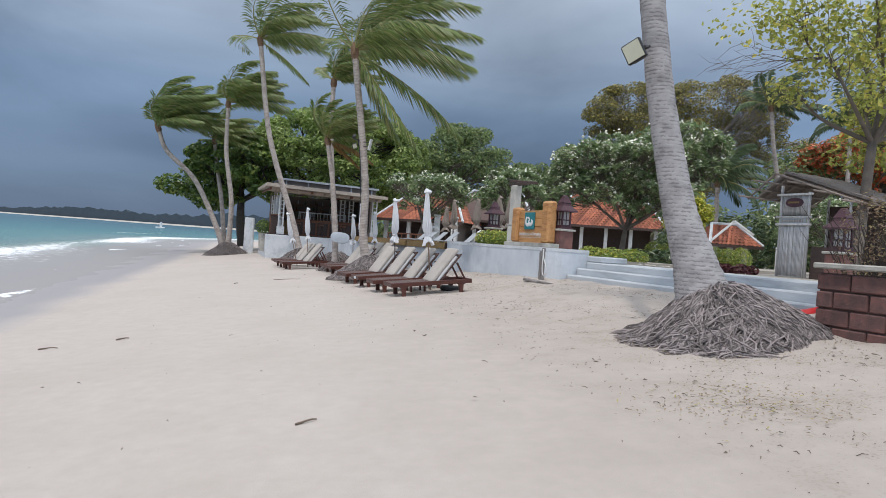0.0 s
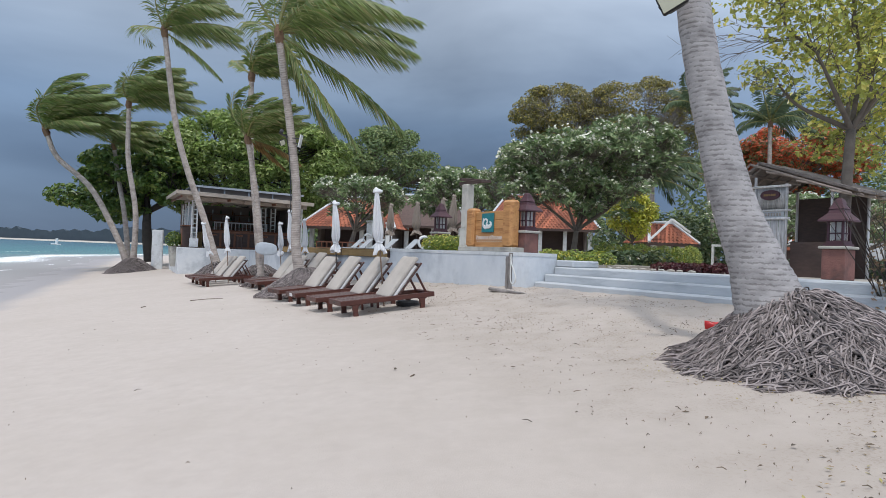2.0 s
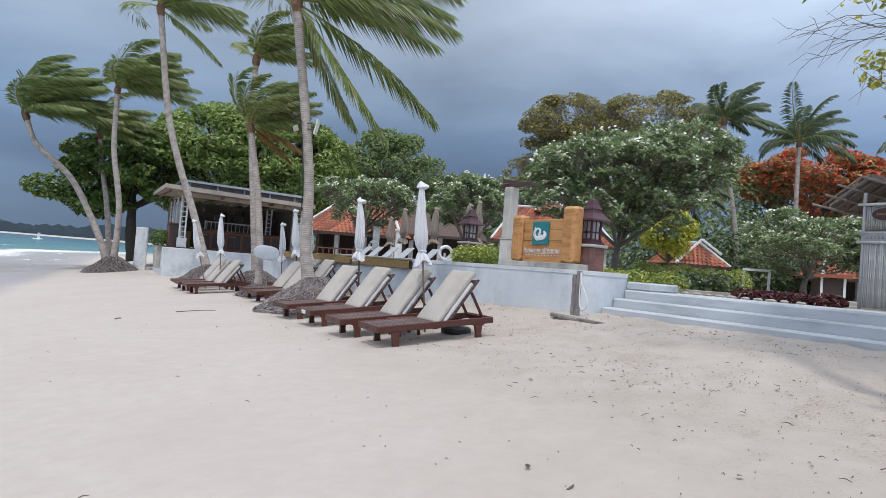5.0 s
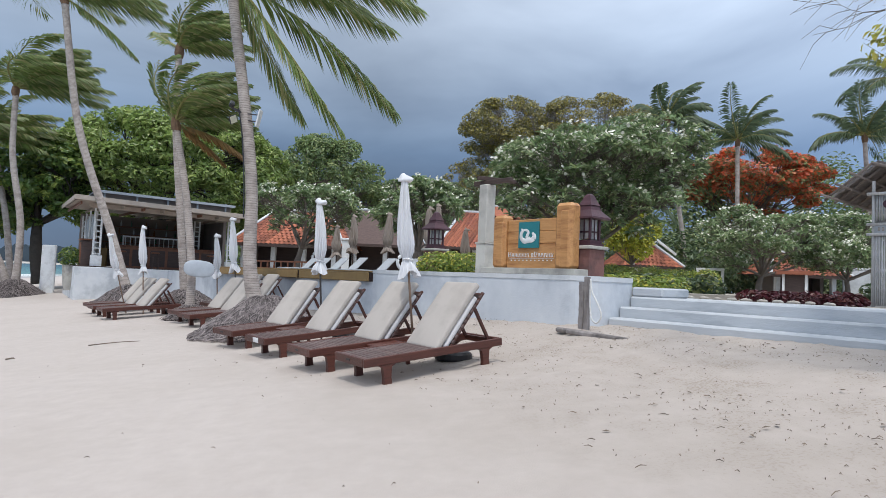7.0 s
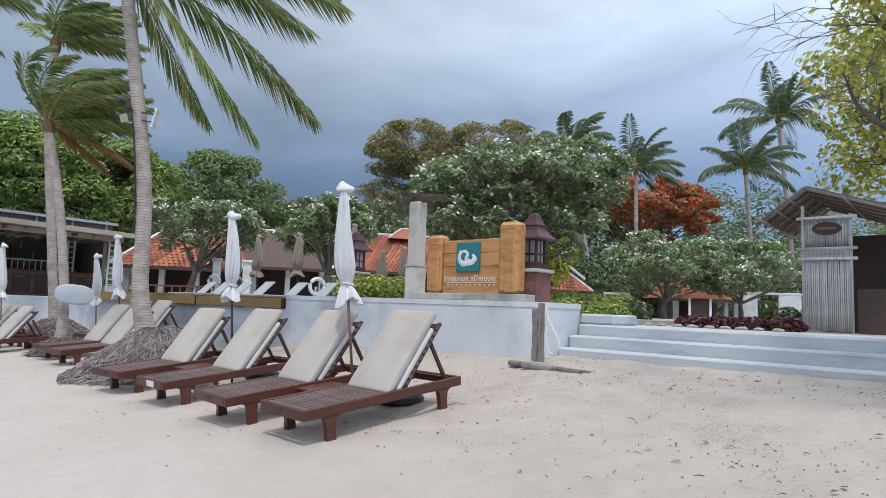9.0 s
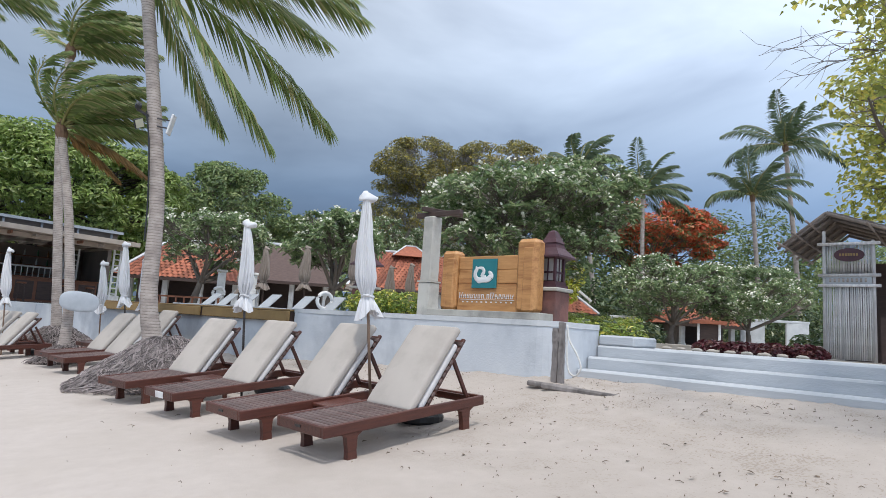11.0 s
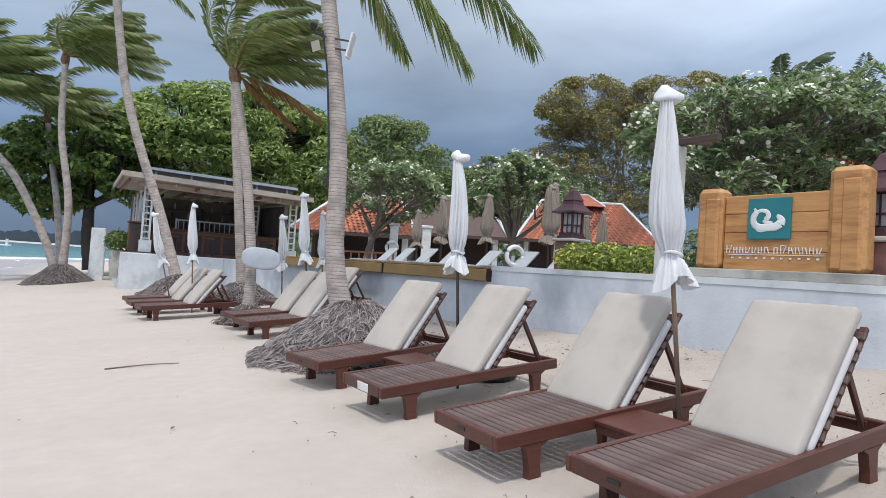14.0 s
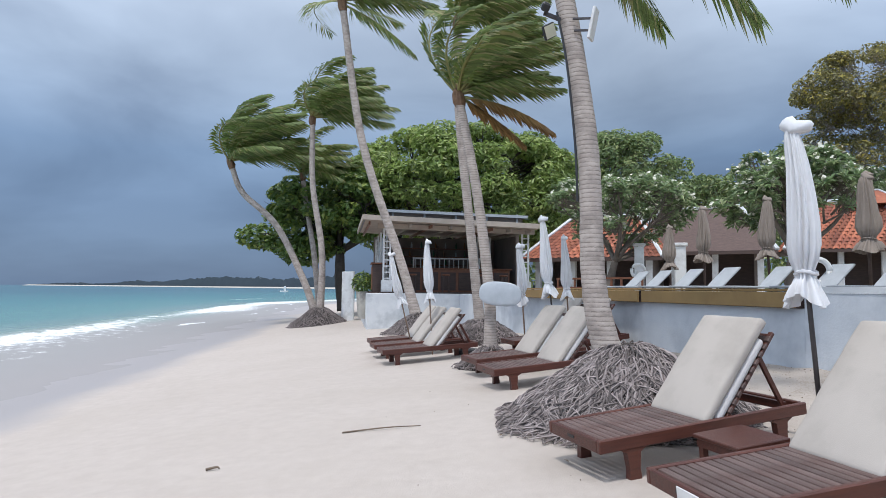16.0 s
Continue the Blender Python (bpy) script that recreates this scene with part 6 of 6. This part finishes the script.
# ---- tiled houses ----
def house(m, wx, wy, eave, ridge, label, front_cols=4, hip=0.55, tiles=True, roofmat=None, cupola=False, floor=1.12):
    """Low house under a tiled hipped roof with a deep shaded front."""
    h = thing("resort_house", m, label, "house", "tiled resort houses")
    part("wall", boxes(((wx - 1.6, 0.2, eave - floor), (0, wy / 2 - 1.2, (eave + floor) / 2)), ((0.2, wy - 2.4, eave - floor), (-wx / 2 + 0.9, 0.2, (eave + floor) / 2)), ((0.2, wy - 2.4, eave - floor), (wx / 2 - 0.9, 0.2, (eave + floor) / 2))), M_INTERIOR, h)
    part("front_wall", boxes(((wx - 2.0, 0.15, eave - floor), (0, -wy / 2 + 2.2, (eave + floor) / 2))), M_DARKWOOD, h)
    for k in range(front_cols):
        x = -wx / 2 + 0.7 + k * (wx - 1.4) / (front_cols - 1)
        part("column", boxes(((0.26, 0.26, eave - floor), (x, -wy / 2 + 0.7, (eave + floor) / 2), (0, 0, 0), 0.02), ((0.34, 0.34, 0.2), (x, -wy / 2 + 0.7, floor + 0.1), (0, 0, 0), 0.02)), M_WHITE, h)
    hx = max(0.05, wx / 2 - hip * wy / 2)
    c = [(-wx / 2, -wy / 2, eave), (wx / 2, -wy / 2, eave), (wx / 2, wy / 2, eave), (-wx / 2, wy / 2, eave), (-hx, 0, ridge), (hx, 0, ridge)]
    faces = [(0, 1, 5, 4), (2, 3, 4, 5), (1, 2, 5), (3, 0, 4), (3, 2, 1, 0)]
    rf = from_arrays("roof", c, faces, roofmat or (M_DARKWOOD if tiles else M_TILE), h)
    if tiles:
        # overlapping tile courses on the front and both hips
        for fa in ((0, 1, 5, 4), (3, 0, 4, 4), (1, 2, 5, 5)):
            p = [Vector(c[q]) for q in fa]
            nrm = (p[1] - p[0]).cross(p[3] - p[0]).normalized()
            slope = ((p[3] + p[2]) / 2 - (p[0] + p[1]) / 2).length
            rows = max(6, int(slope / 0.27))
            for r in range(rows):
                a, b = p[0].lerp(p[3], r / rows), p[1].lerp(p[2], r / rows)
                a2, b2 = p[0].lerp(p[3], (r + 1.25) / rows), p[1].lerp(p[2], (r + 1.25) / rows)
                n = max(1, int((b - a).length / 0.26))
                tv, tf = [], []
                for k in range(n):
                    q0, q1 = a.lerp(b, k / n), a.lerp(b, (k + 0.94) / n)
                    r0, r1 = a2.lerp(b2, k / n), a2.lerp(b2, (k + 0.94) / n)
                    md0, md1 = (q0 + q1) / 2 + nrm * 0.085, (r0 + r1) / 2 + nrm * 0.04
                    i = len(tv)
                    tv += [q0 + nrm * 0.03, md0, q1 + nrm * 0.03, r1 + nrm * 0.006, md1, r0 + nrm * 0.006]
                    tf += [(i, i + 1, i + 4, i + 5), (i + 1, i + 2, i + 3, i + 4)]
                from_arrays("tile_course", tv, tf, M_TILE, rf)
    if tiles or roofmat:
        for a, b in ((0, 4), (1, 5), (4, 5)):
            v, f = tube([Vector(c[a]) + Vector((0, 0, 0.05)), Vector(c[b]) + Vector((0, 0, 0.08))], [0.09, 0.09], 6)
            from_arrays("ridge_cap", v, f, M_CAP, rf, "pale mortared ridge")
    part("fascia", boxes(((wx, 0.06, 0.16), (0, -wy / 2 - 0.02, eave - 0.06))), M_DARKWOOD, h)
    if cupola:
        q = [(-1.3, -1.0, ridge - 0.25), (1.3, -1.0, ridge - 0.25), (1.3, 1.0, ridge - 0.25), (-1.3, 1.0, ridge - 0.25), (-0.35, 0, ridge + 0.55), (0.35, 0, ridge + 0.55)]
        cu = from_arrays("cupola_roof", q, faces, M_TILE, h)
        for a, b in ((0, 4), (1, 5), (4, 5)):
            v, f = tube([q[a], q[b]], [0.06, 0.06], 6)
            from_arrays("ridge_cap", v, f, M_CAP, cu)
    return h


house(pose(-3.6, 45.5, 0, 0, 0, -14), 6.6, 6.0, 2.75, 4.9, "low house with an orange tiled roof and white columns")
house(pose(9.7, 50.5, 0, 0, 0, -8), 8.6, 6.4, 3.4, 6.1, "tiled resort house with a small cupola roof", cupola=True, front_cols=5)
house(pose(14.6, 38.5, 0, 0, 0, 10), 3.2, 3.0, 2.35, 3.55, "small tiled garden house with white gable trim", front_cols=3, floor=1.02)
house(pose(1.0, 47.0, 0, 0, 0, -14), 7.0, 6.0, 3.1, 5.4, "dark-roofed timber hall with deep eaves", tiles=False, roofmat=M_DARKROOF)
house(pose(24.5, 39.5, 0, 0, 0, -10), 4.5, 4.0, 2.3, 3.6, "tiled garden house behind frangipani trees", front_cols=3, floor=1.02)
# pale barge boards on the small house
for x0, z0, x1, z1 in ((13.4, 2.55, 14.6, 3.72), (14.6, 3.72, 15.7, 3.0)):
    bg = thing("barge_board", pose((x0 + x1) / 2, 36.9, (z0 + z1) / 2, 0, -math.degrees(math.atan2(z1 - z0, x1 - x0)), 0), "white barge board on the small tiled gable", "barge board", "white barge boards")
    part("board", boxes(((math.hypot(x1 - x0, z1 - z0), 0.08, 0.12), (0, 0, 0), (0, 0, 0), 0.01)), M_WHITE, bg)


# white doorway frames and little shrine houses in the garden
for x, y, s in ((17.7, 37.0, 1.2),):
    fr_ = thing("garden_arch", pose(x, y, 1.02, 0, 0, -40), "white square garden doorway frame", "arch", "white garden frames")
    for sx in (-1, 1):
        part("jamb", boxes(((0.12, 0.16, 1.05 * s), (sx * 0.5 * s, 0, 0.525 * s), (0, 0, 0), 0.01)), M_WHITE, fr_)
    part("lintel", boxes(((1.12 * s, 0.16, 0.12), (0, 0, 1.11 * s), (0, 0, 0), 0.01)), M_WHITE, fr_)
sp = thing("shrine_house", pose(16.9, 30.0, 1.02, 0, 0, -35), "small white shrine house with a tiled roof", "shrine")
part("body", boxes(((0.7, 0.6, 1.0), (0, 0, 0.5), (0, 0, 0), 0.02)), M_DARKWOOD, sp)
for sx in (-1, 1):
    part("pillar", boxes(((0.09, 0.09, 1.0), (sx * 0.4, -0.34, 0.5))), M_WHITE, sp)
part("roof", prism([(-0.65, -0.55), (0.65, -0.55), (0.65, 0.45), (-0.65, 0.45)], 1.0, 1.14), M_TILE, sp)
gw = thing("garden_wall", pose(28.0, 37.0, 1.02, 0, 0, -30), "white rendered garden wall with a dark doorway", "wall")
part("wall", boxes(((1.3, 0.2, 1.7), (-1.2, 0, 0.85), (0, 0, 0), 0.02), ((1.2, 0.2, 1.7), (1.2, 0, 0.85), (0, 0, 0), 0.02), ((3.7, 0.22, 0.14), (0, 0, 1.77), (0, 0, 0), 0.02)), M_CAP, gw)

# ---- pool deck furniture ----
for k, (x, y, z, fy) in enumerate(((-1.5, 33.0, 3.2, 0), (-0.9, 30.3, 3.4, 0), (0.28, 29.0, 3.42, 0), (1.75, 27.5, 3.65, 0), (2.85, 28.2, 2.95, 0), (1.3, 26.2, 3.38, 0), (4.3, 31.0, 3.4, 0))):
    umbrella((x + 0.05, y, 1.12), (x, y, z), name="pool_umbrella", mat=M_TAN, group="taupe pool umbrellas", label="closed taupe pool umbrella on the terrace", scale=1.25, seed=20 + k, pole=M_DARKWOOD)


def pool_lounger(x, y, yaw):
    l = thing("pool_lounger", pose(x, y, 1.12, 0, 0, yaw) @ Matrix.Scale(0.82, 4), "pale grey sling pool lounger with raised back", "lounger", "pool loungers")
    part("bed", boxes(((1.2, 0.6, 0.05), (-0.35, 0, 0.32), (0, 0, 0), 0.015)), M_GREYPAINT, l)
    part("backrest", boxes(((0.8, 0.6, 0.05), (0.5, 0, 0.57), (0, -42, 0), 0.015)), M_GREYPAINT, l)
    for sx in (-0.8, 0.1):
        for sy in (-0.26, 0.26):
            part("leg", boxes(((0.04, 0.04, 0.3), (sx, sy, 0.15))), M_METAL, l)


for x, y, yw in ((-2.3, 30.2, 30), (-1.7, 29.1, 30), (-1.1, 28.0, 30), (-0.2, 27.4, 30), (0.5, 26.3, 30), (1.1, 25.2, 30), (-2.8, 31.3, 30)):
    pool_lounger(x, y, yw)
for x, y, z in ((0.63, 26.6, 1.68), (-2.3, 35.4, 1.95)):
    lr = thing("life_ring", pose(x, y, z, 90, 0, 15), "white life ring hung at the pool terrace", "life ring", "life rings")
    v, f = tube([(0.22 * math.cos(a / 20 * math.tau), 0.22 * math.sin(a / 20 * math.tau), 0) for a in range(21)], [0.055] * 21, 8)
    from_arrays("ring", v, f, M_WHITE, lr, "", True)
    part("stand", box(bmesh.new(), (0.06, z - 1.12, 0.06), (0, -(z - 1.12) / 2, -0.1)), M_WHITE, lr)
for x, y, h in ((-2.25, 36.0, 1.7), (-1.1, 34.0, 1.55)):
    wc = thing("white_column", pose(x, y, 1.12), "white square terrace column", "column", "white terrace columns")
    part("shaft", boxes(((0.32, 0.32, h), (0, 0, h / 2), (0, 0, 0), 0.02)), M_WHITE, wc)
    part("cap", boxes(((0.42, 0.42, 0.1), (0, 0, h + 0.05), (0, 0, 0), 0.02)), M_WHITE, wc)
fc = thing("terrace_railing", pose(-3.6, 34.2, 1.12, 0, 0, -40), "low brown timber terrace railing", "railing")
for z in (0.25, 0.55):
    part("rail", boxes(((3.6, 0.05, 0.06), (0, 0, z))), M_WARMWOOD, fc)
for k in range(10):
    part("baluster", boxes(((0.05, 0.05, 0.58), (-1.75 + k * 0.39, 0, 0.29))), M_WARMWOOD, fc)

# ---- bamboo booth ----
HUT = WALL @ pose(2.60, 5.85, 1.022) @ Matrix.Diagonal((0.68, 1, 1, 1))
hut = thing("bamboo_booth", HUT, "grey bamboo booth with a ragged reed roof", "booth")
pole = None
for k in range(22):
    x = 0.07 + k * 0.0505
    if pole is None:
        v, f = tube([(0, 0, 0), (0, 0, 0.7), (0, 0, 1.38)], [0.023, 0.021, 0.022], 7)
        pole = from_arrays("cane", v, f, M_BAMBOO, hut, "", True)
        pole.matrix_basis = pose(x, 0, 0.03)
    else:
        o = new("cane", pole.data)
        o.parent, o.matrix_basis = hut, pose(x, random.uniform(-.006, .006), 0.03, 0, random.uniform(-.6, .6), random.uniform(0, 90))
for k in range(17):
    o = new("cane", pole.data)
    o.parent, o.matrix_basis = hut, pose(0.08 + k * 0.0655, 0.015, 1.66) @ Matrix.Diagonal((1.3, 1.0, 0.41, 1))
for x, y, h in ((0.0, 0, 2.5), (1.18, 0, 2.3), (0.0, 2.0, 2.3), (2.6, 0.2, 2.2), (2.6, 2.0, 2.2)):
    v, f = tube([(x, y, 0), (x, y, h * 0.5), (x, y, h)], [0.05, 0.045, 0.048], 9)
    from_arrays("post", v, f, M_BAMBOO, hut, "", True)
for z in (1.43, 1.63, 2.24):
    v, f = tube([(-0.15, -0.05, z), (1.35, -0.05, z)], [0.03, 0.03], 8)
    from_arrays("rail", v, f, M_BAMBOO, hut, "", True)
part("name_strip", boxes(((1.1, 0.02, 0.15), (0.59, -0.045, 1.53), (0, 0, 0), 0.004)), M_GREYPAINT, hut, "pale strip with small dark lettering")
for k in range(9):
    part("letter_stroke", boxes(((0.05, 0.012, 0.07), (0.16 + k * 0.105, -0.06, 1.53), (0, random.uniform(-15, 15), 0))), M_BARK, hut)
bm = bmesh.new()
bmesh.ops.create_cone(bm, cap_ends=True, segments=28, radius1=1.0, radius2=0.97, depth=0.04, matrix=pose(0.62, -0.075, 2.02, 90, 0, 0) @ Matrix.Diagonal((0.37, 0.13, 1, 1)))
part("oval_plate", bm, M_MAROON, hut, "dark oval plaque")
for k in range(7):
    part("letter_stroke", boxes(((0.045, 0.012, 0.05), (0.42 + k * 0.066, -0.10, 2.02))), M_DECK, hut)
# both boards coloured dark to read as the booth's shaded open side
part("back_wall", boxes(((2.6, 0.06, 2.1), (1.3, 2.05, 1.05))), M_DARKWOOD, hut)
part("side_screen", boxes(((1.3, 0.05, 0.85), (1.95, 0.1, 0.425))), M_DARKWOOD, hut)
# roof: two ragged slopes over bamboo rafters
for sgn, run, drop in ((-1, 1.15, 0.62), (1, 3.4, 0.85)):
    rise = math.degrees(math.atan2(drop, run))
    L = math.hypot(run, drop)
    M = pose(0.15, 0.7, 2.78, 0, sgn * rise, 0)
    bm = bmesh.new()
    bmesh.ops.create_grid(bm, x_segments=30, y_segments=20, size=0.5, matrix=M @ pose(sgn * L / 2, 0.45, 0.05) @ Matrix.Diagonal((L, 2.4, 1, 1)))
    r = bmesh.ops.extrude_face_region(bm, geom=bm.faces[:])
    bmesh.ops.translate(bm, vec=(0, 0, 0.07), verts=[g for g in r["geom"] if isinstance(g, bmesh.types.BMVert)])
    for v in bm.verts:
        v.co += Vector((noise.noise(v.co * 7), noise.noise(v.co * 7 + Vector((5, 0, 0))), noise.noise(v.co * 9) * 0.6)) * 0.035
    bmesh.ops.recalc_face_normals(bm, faces=bm.faces[:])
    part("roof_slope", bm, M_REED, hut, "ragged reed roof")
    for k in range(6):
        y = -1.15 + k * 0.56
        v, f = tube([M @ Vector((0, y, 0)), M @ Vector((sgn * (L + 0.08), y, 0.0))], [0.032, 0.028], 7)
        from_arrays("rafter", v, f, M_BAMBOO_DARK, hut, "", True)
    for k in range(1, 4):
        v, f = tube([M @ Vector((sgn * L * k / 3.2, -1.65, -0.04)), M @ Vector((sgn * L * k / 3.2, 1.65, -0.04))], [0.026, 0.026], 7)
        from_arrays("purlin", v, f, M_BAMBOO_DARK, hut, "", True)

lantern(5.5, 4.0, 1.022, 0.62)

# ---- block wall, kayak ----
bw = thing("block_wall", WALL @ pose(9.25, -2.35, 0.2), "dark red laterite block wall with a grey coping", "wall")
part("core", boxes(((5.2, 0.24, 1.08), (2.62, 0.19, 0.50))), M_MORTAR, bw)
part("coping", boxes(((5.3, 0.44, 0.07), (2.62, 0.19, 1.125), (0, 0, 0), 0.015)), M_CONCRETE, bw)
# dry twiggy shrub beside it is built with the hedges
ky = thing("kayak", pose(5.66, 11.2, sand(5.4, 11.2) - 0.27, 0, -5, 5) @ Matrix.Scale(0.84, 4), "red plastic kayak lying on the sand", "kayak")
bm = bmesh.new()
N = 24
rings = []
for k in range(N + 1):
    s = -1 + 2 * k / N
    wd = 0.36 * (1 - abs(s) ** 2.6) + 0.015
    kz = 0.16 * abs(s) ** 3
    ring = []
    for q in range(14):
        a = q / 14 * math.tau
        zz = math.sin(a)
        ring.append(bm.verts.new((s * 1.4, wd * math.cos(a), kz + (0.15 if zz > 0 else 0.13) * zz * (1 - 0.5 * abs(s) ** 2) + 0.13)))
    rings.append(ring)
for a, b in zip(rings, rings[1:]):
    for q in range(14):
        bm.faces.new((a[q], b[q], b[(q + 1) % 14], a[(q + 1) % 14]))
bm.faces.new(rings[0])
bm.faces.new(list(reversed(rings[-1])))
bmesh.ops.recalc_face_normals(bm, faces=bm.faces[:])
part("hull", bm, M_REDBOAT, ky, "", True)
part("cockpit_rim", lathe([(0.20, 0.24), (0.24, 0.26), (0.24, 0.29), (0.20, 0.29)], 18, Matrix.Diagonal((1.7, 1, 1, 1))), M_BLACK, ky)

# ---- beach litter ----
rl_ = random.Random(21)
lv, lf = [], []
n_made = 0
while n_made < 3800:
    x, y = rl_.uniform(-6, 8), rl_.uniform(1.0, 24)
    u = shore(x, y)
    p = 0.015 if u < -0.5 else (0.04 if u < 1.2 else (0.25 if u < 2.4 else 0.9 * max(0.08, 0.5 + 1.3 * noise.noise((x * 0.8, y * 0.8, 13)))))
    if u > 6 or u < -4.5 or rl_.random() > p:
        continue
    n_made += 1
    a = rl_.uniform(0, math.tau)
    L = rl_.choice((0.012, 0.015, 0.02, 0.02, 0.025, 0.03, 0.07)) * rl_.uniform(0.45, 1.0)
    z = sand(x, y) + 0.02
    d = Vector((math.cos(a), math.sin(a), rl_.uniform(-0.1, 0.25)))
    if rl_.random() < 0.5:
        tube([Vector((x, y, z)), Vector((x, y, z + 0.01)) + d * L * 0.6, Vector((x, y, z)) + d * L * 1.3], [0.003, 0.0035, 0.0015], 4, False, lv, lf)
    else:
        sd = Vector((-d.y, d.x, 0)) * L * 0.3
        i = len(lv)
        c = Vector((x, y, z))
        lv += [c - d * L * 0.5, c + sd + Vector((0, 0, 0.012)), c + d * L * 0.5 + Vector((0, 0, 0.006)), c - sd + Vector((0, 0, 0.010))]
        lf.append((i, i + 1, i + 2, i + 3))
lit = from_arrays("beach_litter", lv, lf, M_DEBRIS)
tagged(lit, "scattered dry leaves and twigs on the sand", "litter", kind="stuff")


def stick(a, b, r, label="dry stick lying on the sand"):
    a, b = Vector((*a, sand(*a) + r)), Vector((*b, sand(*b) + r))
    m = (a + b) / 2 + Vector((0.03, 0.02, 0.015))
    v, f = tube(spline([a, m, b], 5), [r * (1 - 0.05 * k) for k in range(11)], 6, wobble=0.1)
    tagged(from_arrays("stick", v, f, M_DEBRIS, None, "", True), label, "stick", "driftwood sticks")


# drift of small yellow-brown leaves below the old palm
M_DRYLEAF = material("dry_leaf_litter", (0.30, 0.215, 0.105), (0.19, 0.135, 0.075), 0.9, 8, 4, island=0.5, c=(0.36, 0.32, 0.12))
rd = random.Random(61)
lv, lf = [], []
for k in range(900):
    x, y = 3.55 + rd.gauss(0, 0.42), 5.75 + rd.gauss(0, 0.36)
    if k % 3 == 0:
        a = rd.uniform(2.6, 6.0)
        x, y = 4.58 + 1.55 * math.cos(a) + rd.gauss(0, 0.2), 8.73 + 1.55 * math.sin(a) + rd.gauss(0, 0.2)
    a, L = rd.uniform(0, math.tau), rd.uniform(0.008, 0.024)
    d = Vector((math.cos(a), math.sin(a), rd.uniform(-0.1, 0.3))) * L
    sd = Vector((-d.y, d.x, 0)) * 0.4
    c = Vector((x, y, sand(x, y) + 0.022))
    i = len(lv)
    lv += [c - d, c + sd + Vector((0, 0, 0.006)), c + d + Vector((0, 0, 0.004)), c - sd + Vector((0, 0, 0.006))]
    lf.append((i, i + 1, i + 2, i + 3))
tagged(from_arrays("leaf_litter", lv, lf, M_DRYLEAF), "drift of small yellow-brown dry leaves on the sand", "litter", kind="stuff")

stick((-5.86, 20.05), (-5.05, 20.35), 0.010, "long thin stick lying on the sand")
stick((-0.10, 5.12), (0.03, 5.26), 0.010)
stick((-4.2, 9.15), (-4.05, 9.25), 0.012)
stick((0.40, 9.2), (0.43, 9.23), 0.008)
stick((-5.0, 8.6), (-4.75, 8.66), 0.011)
stick((-6.6, 18.7), (-6.48, 18.73), 0.014)

# ---- blocks of the laterite wall ----
blk = None
for r in range(5):
    for k in range(13):
        x0 = k * 0.415 - (0.2 if r % 2 else 0)
        x1 = min(x0 + 0.395, 5.22)
        x0 = max(x0, 0.0)
        if x1 - x0 < 0.08:
            continue
        full = abs(x1 - x0 - 0.395) < 1e-4
        if blk is None or not full:
            o = part("block", boxes(((x1 - x0, 0.31, 0.196), (0, 0, 0), (0, 0, 0), 0.014)), M_LATERITE, bw)
            if full:
                blk = o
        else:
            o = new("block", blk.data)
            o.parent = bw
        o.matrix_basis = pose((x0 + x1) / 2, 0.19 + random.uniform(-.008, .008), 0.07 + r * 0.215, 0, 0, random.uniform(-.6, .6))
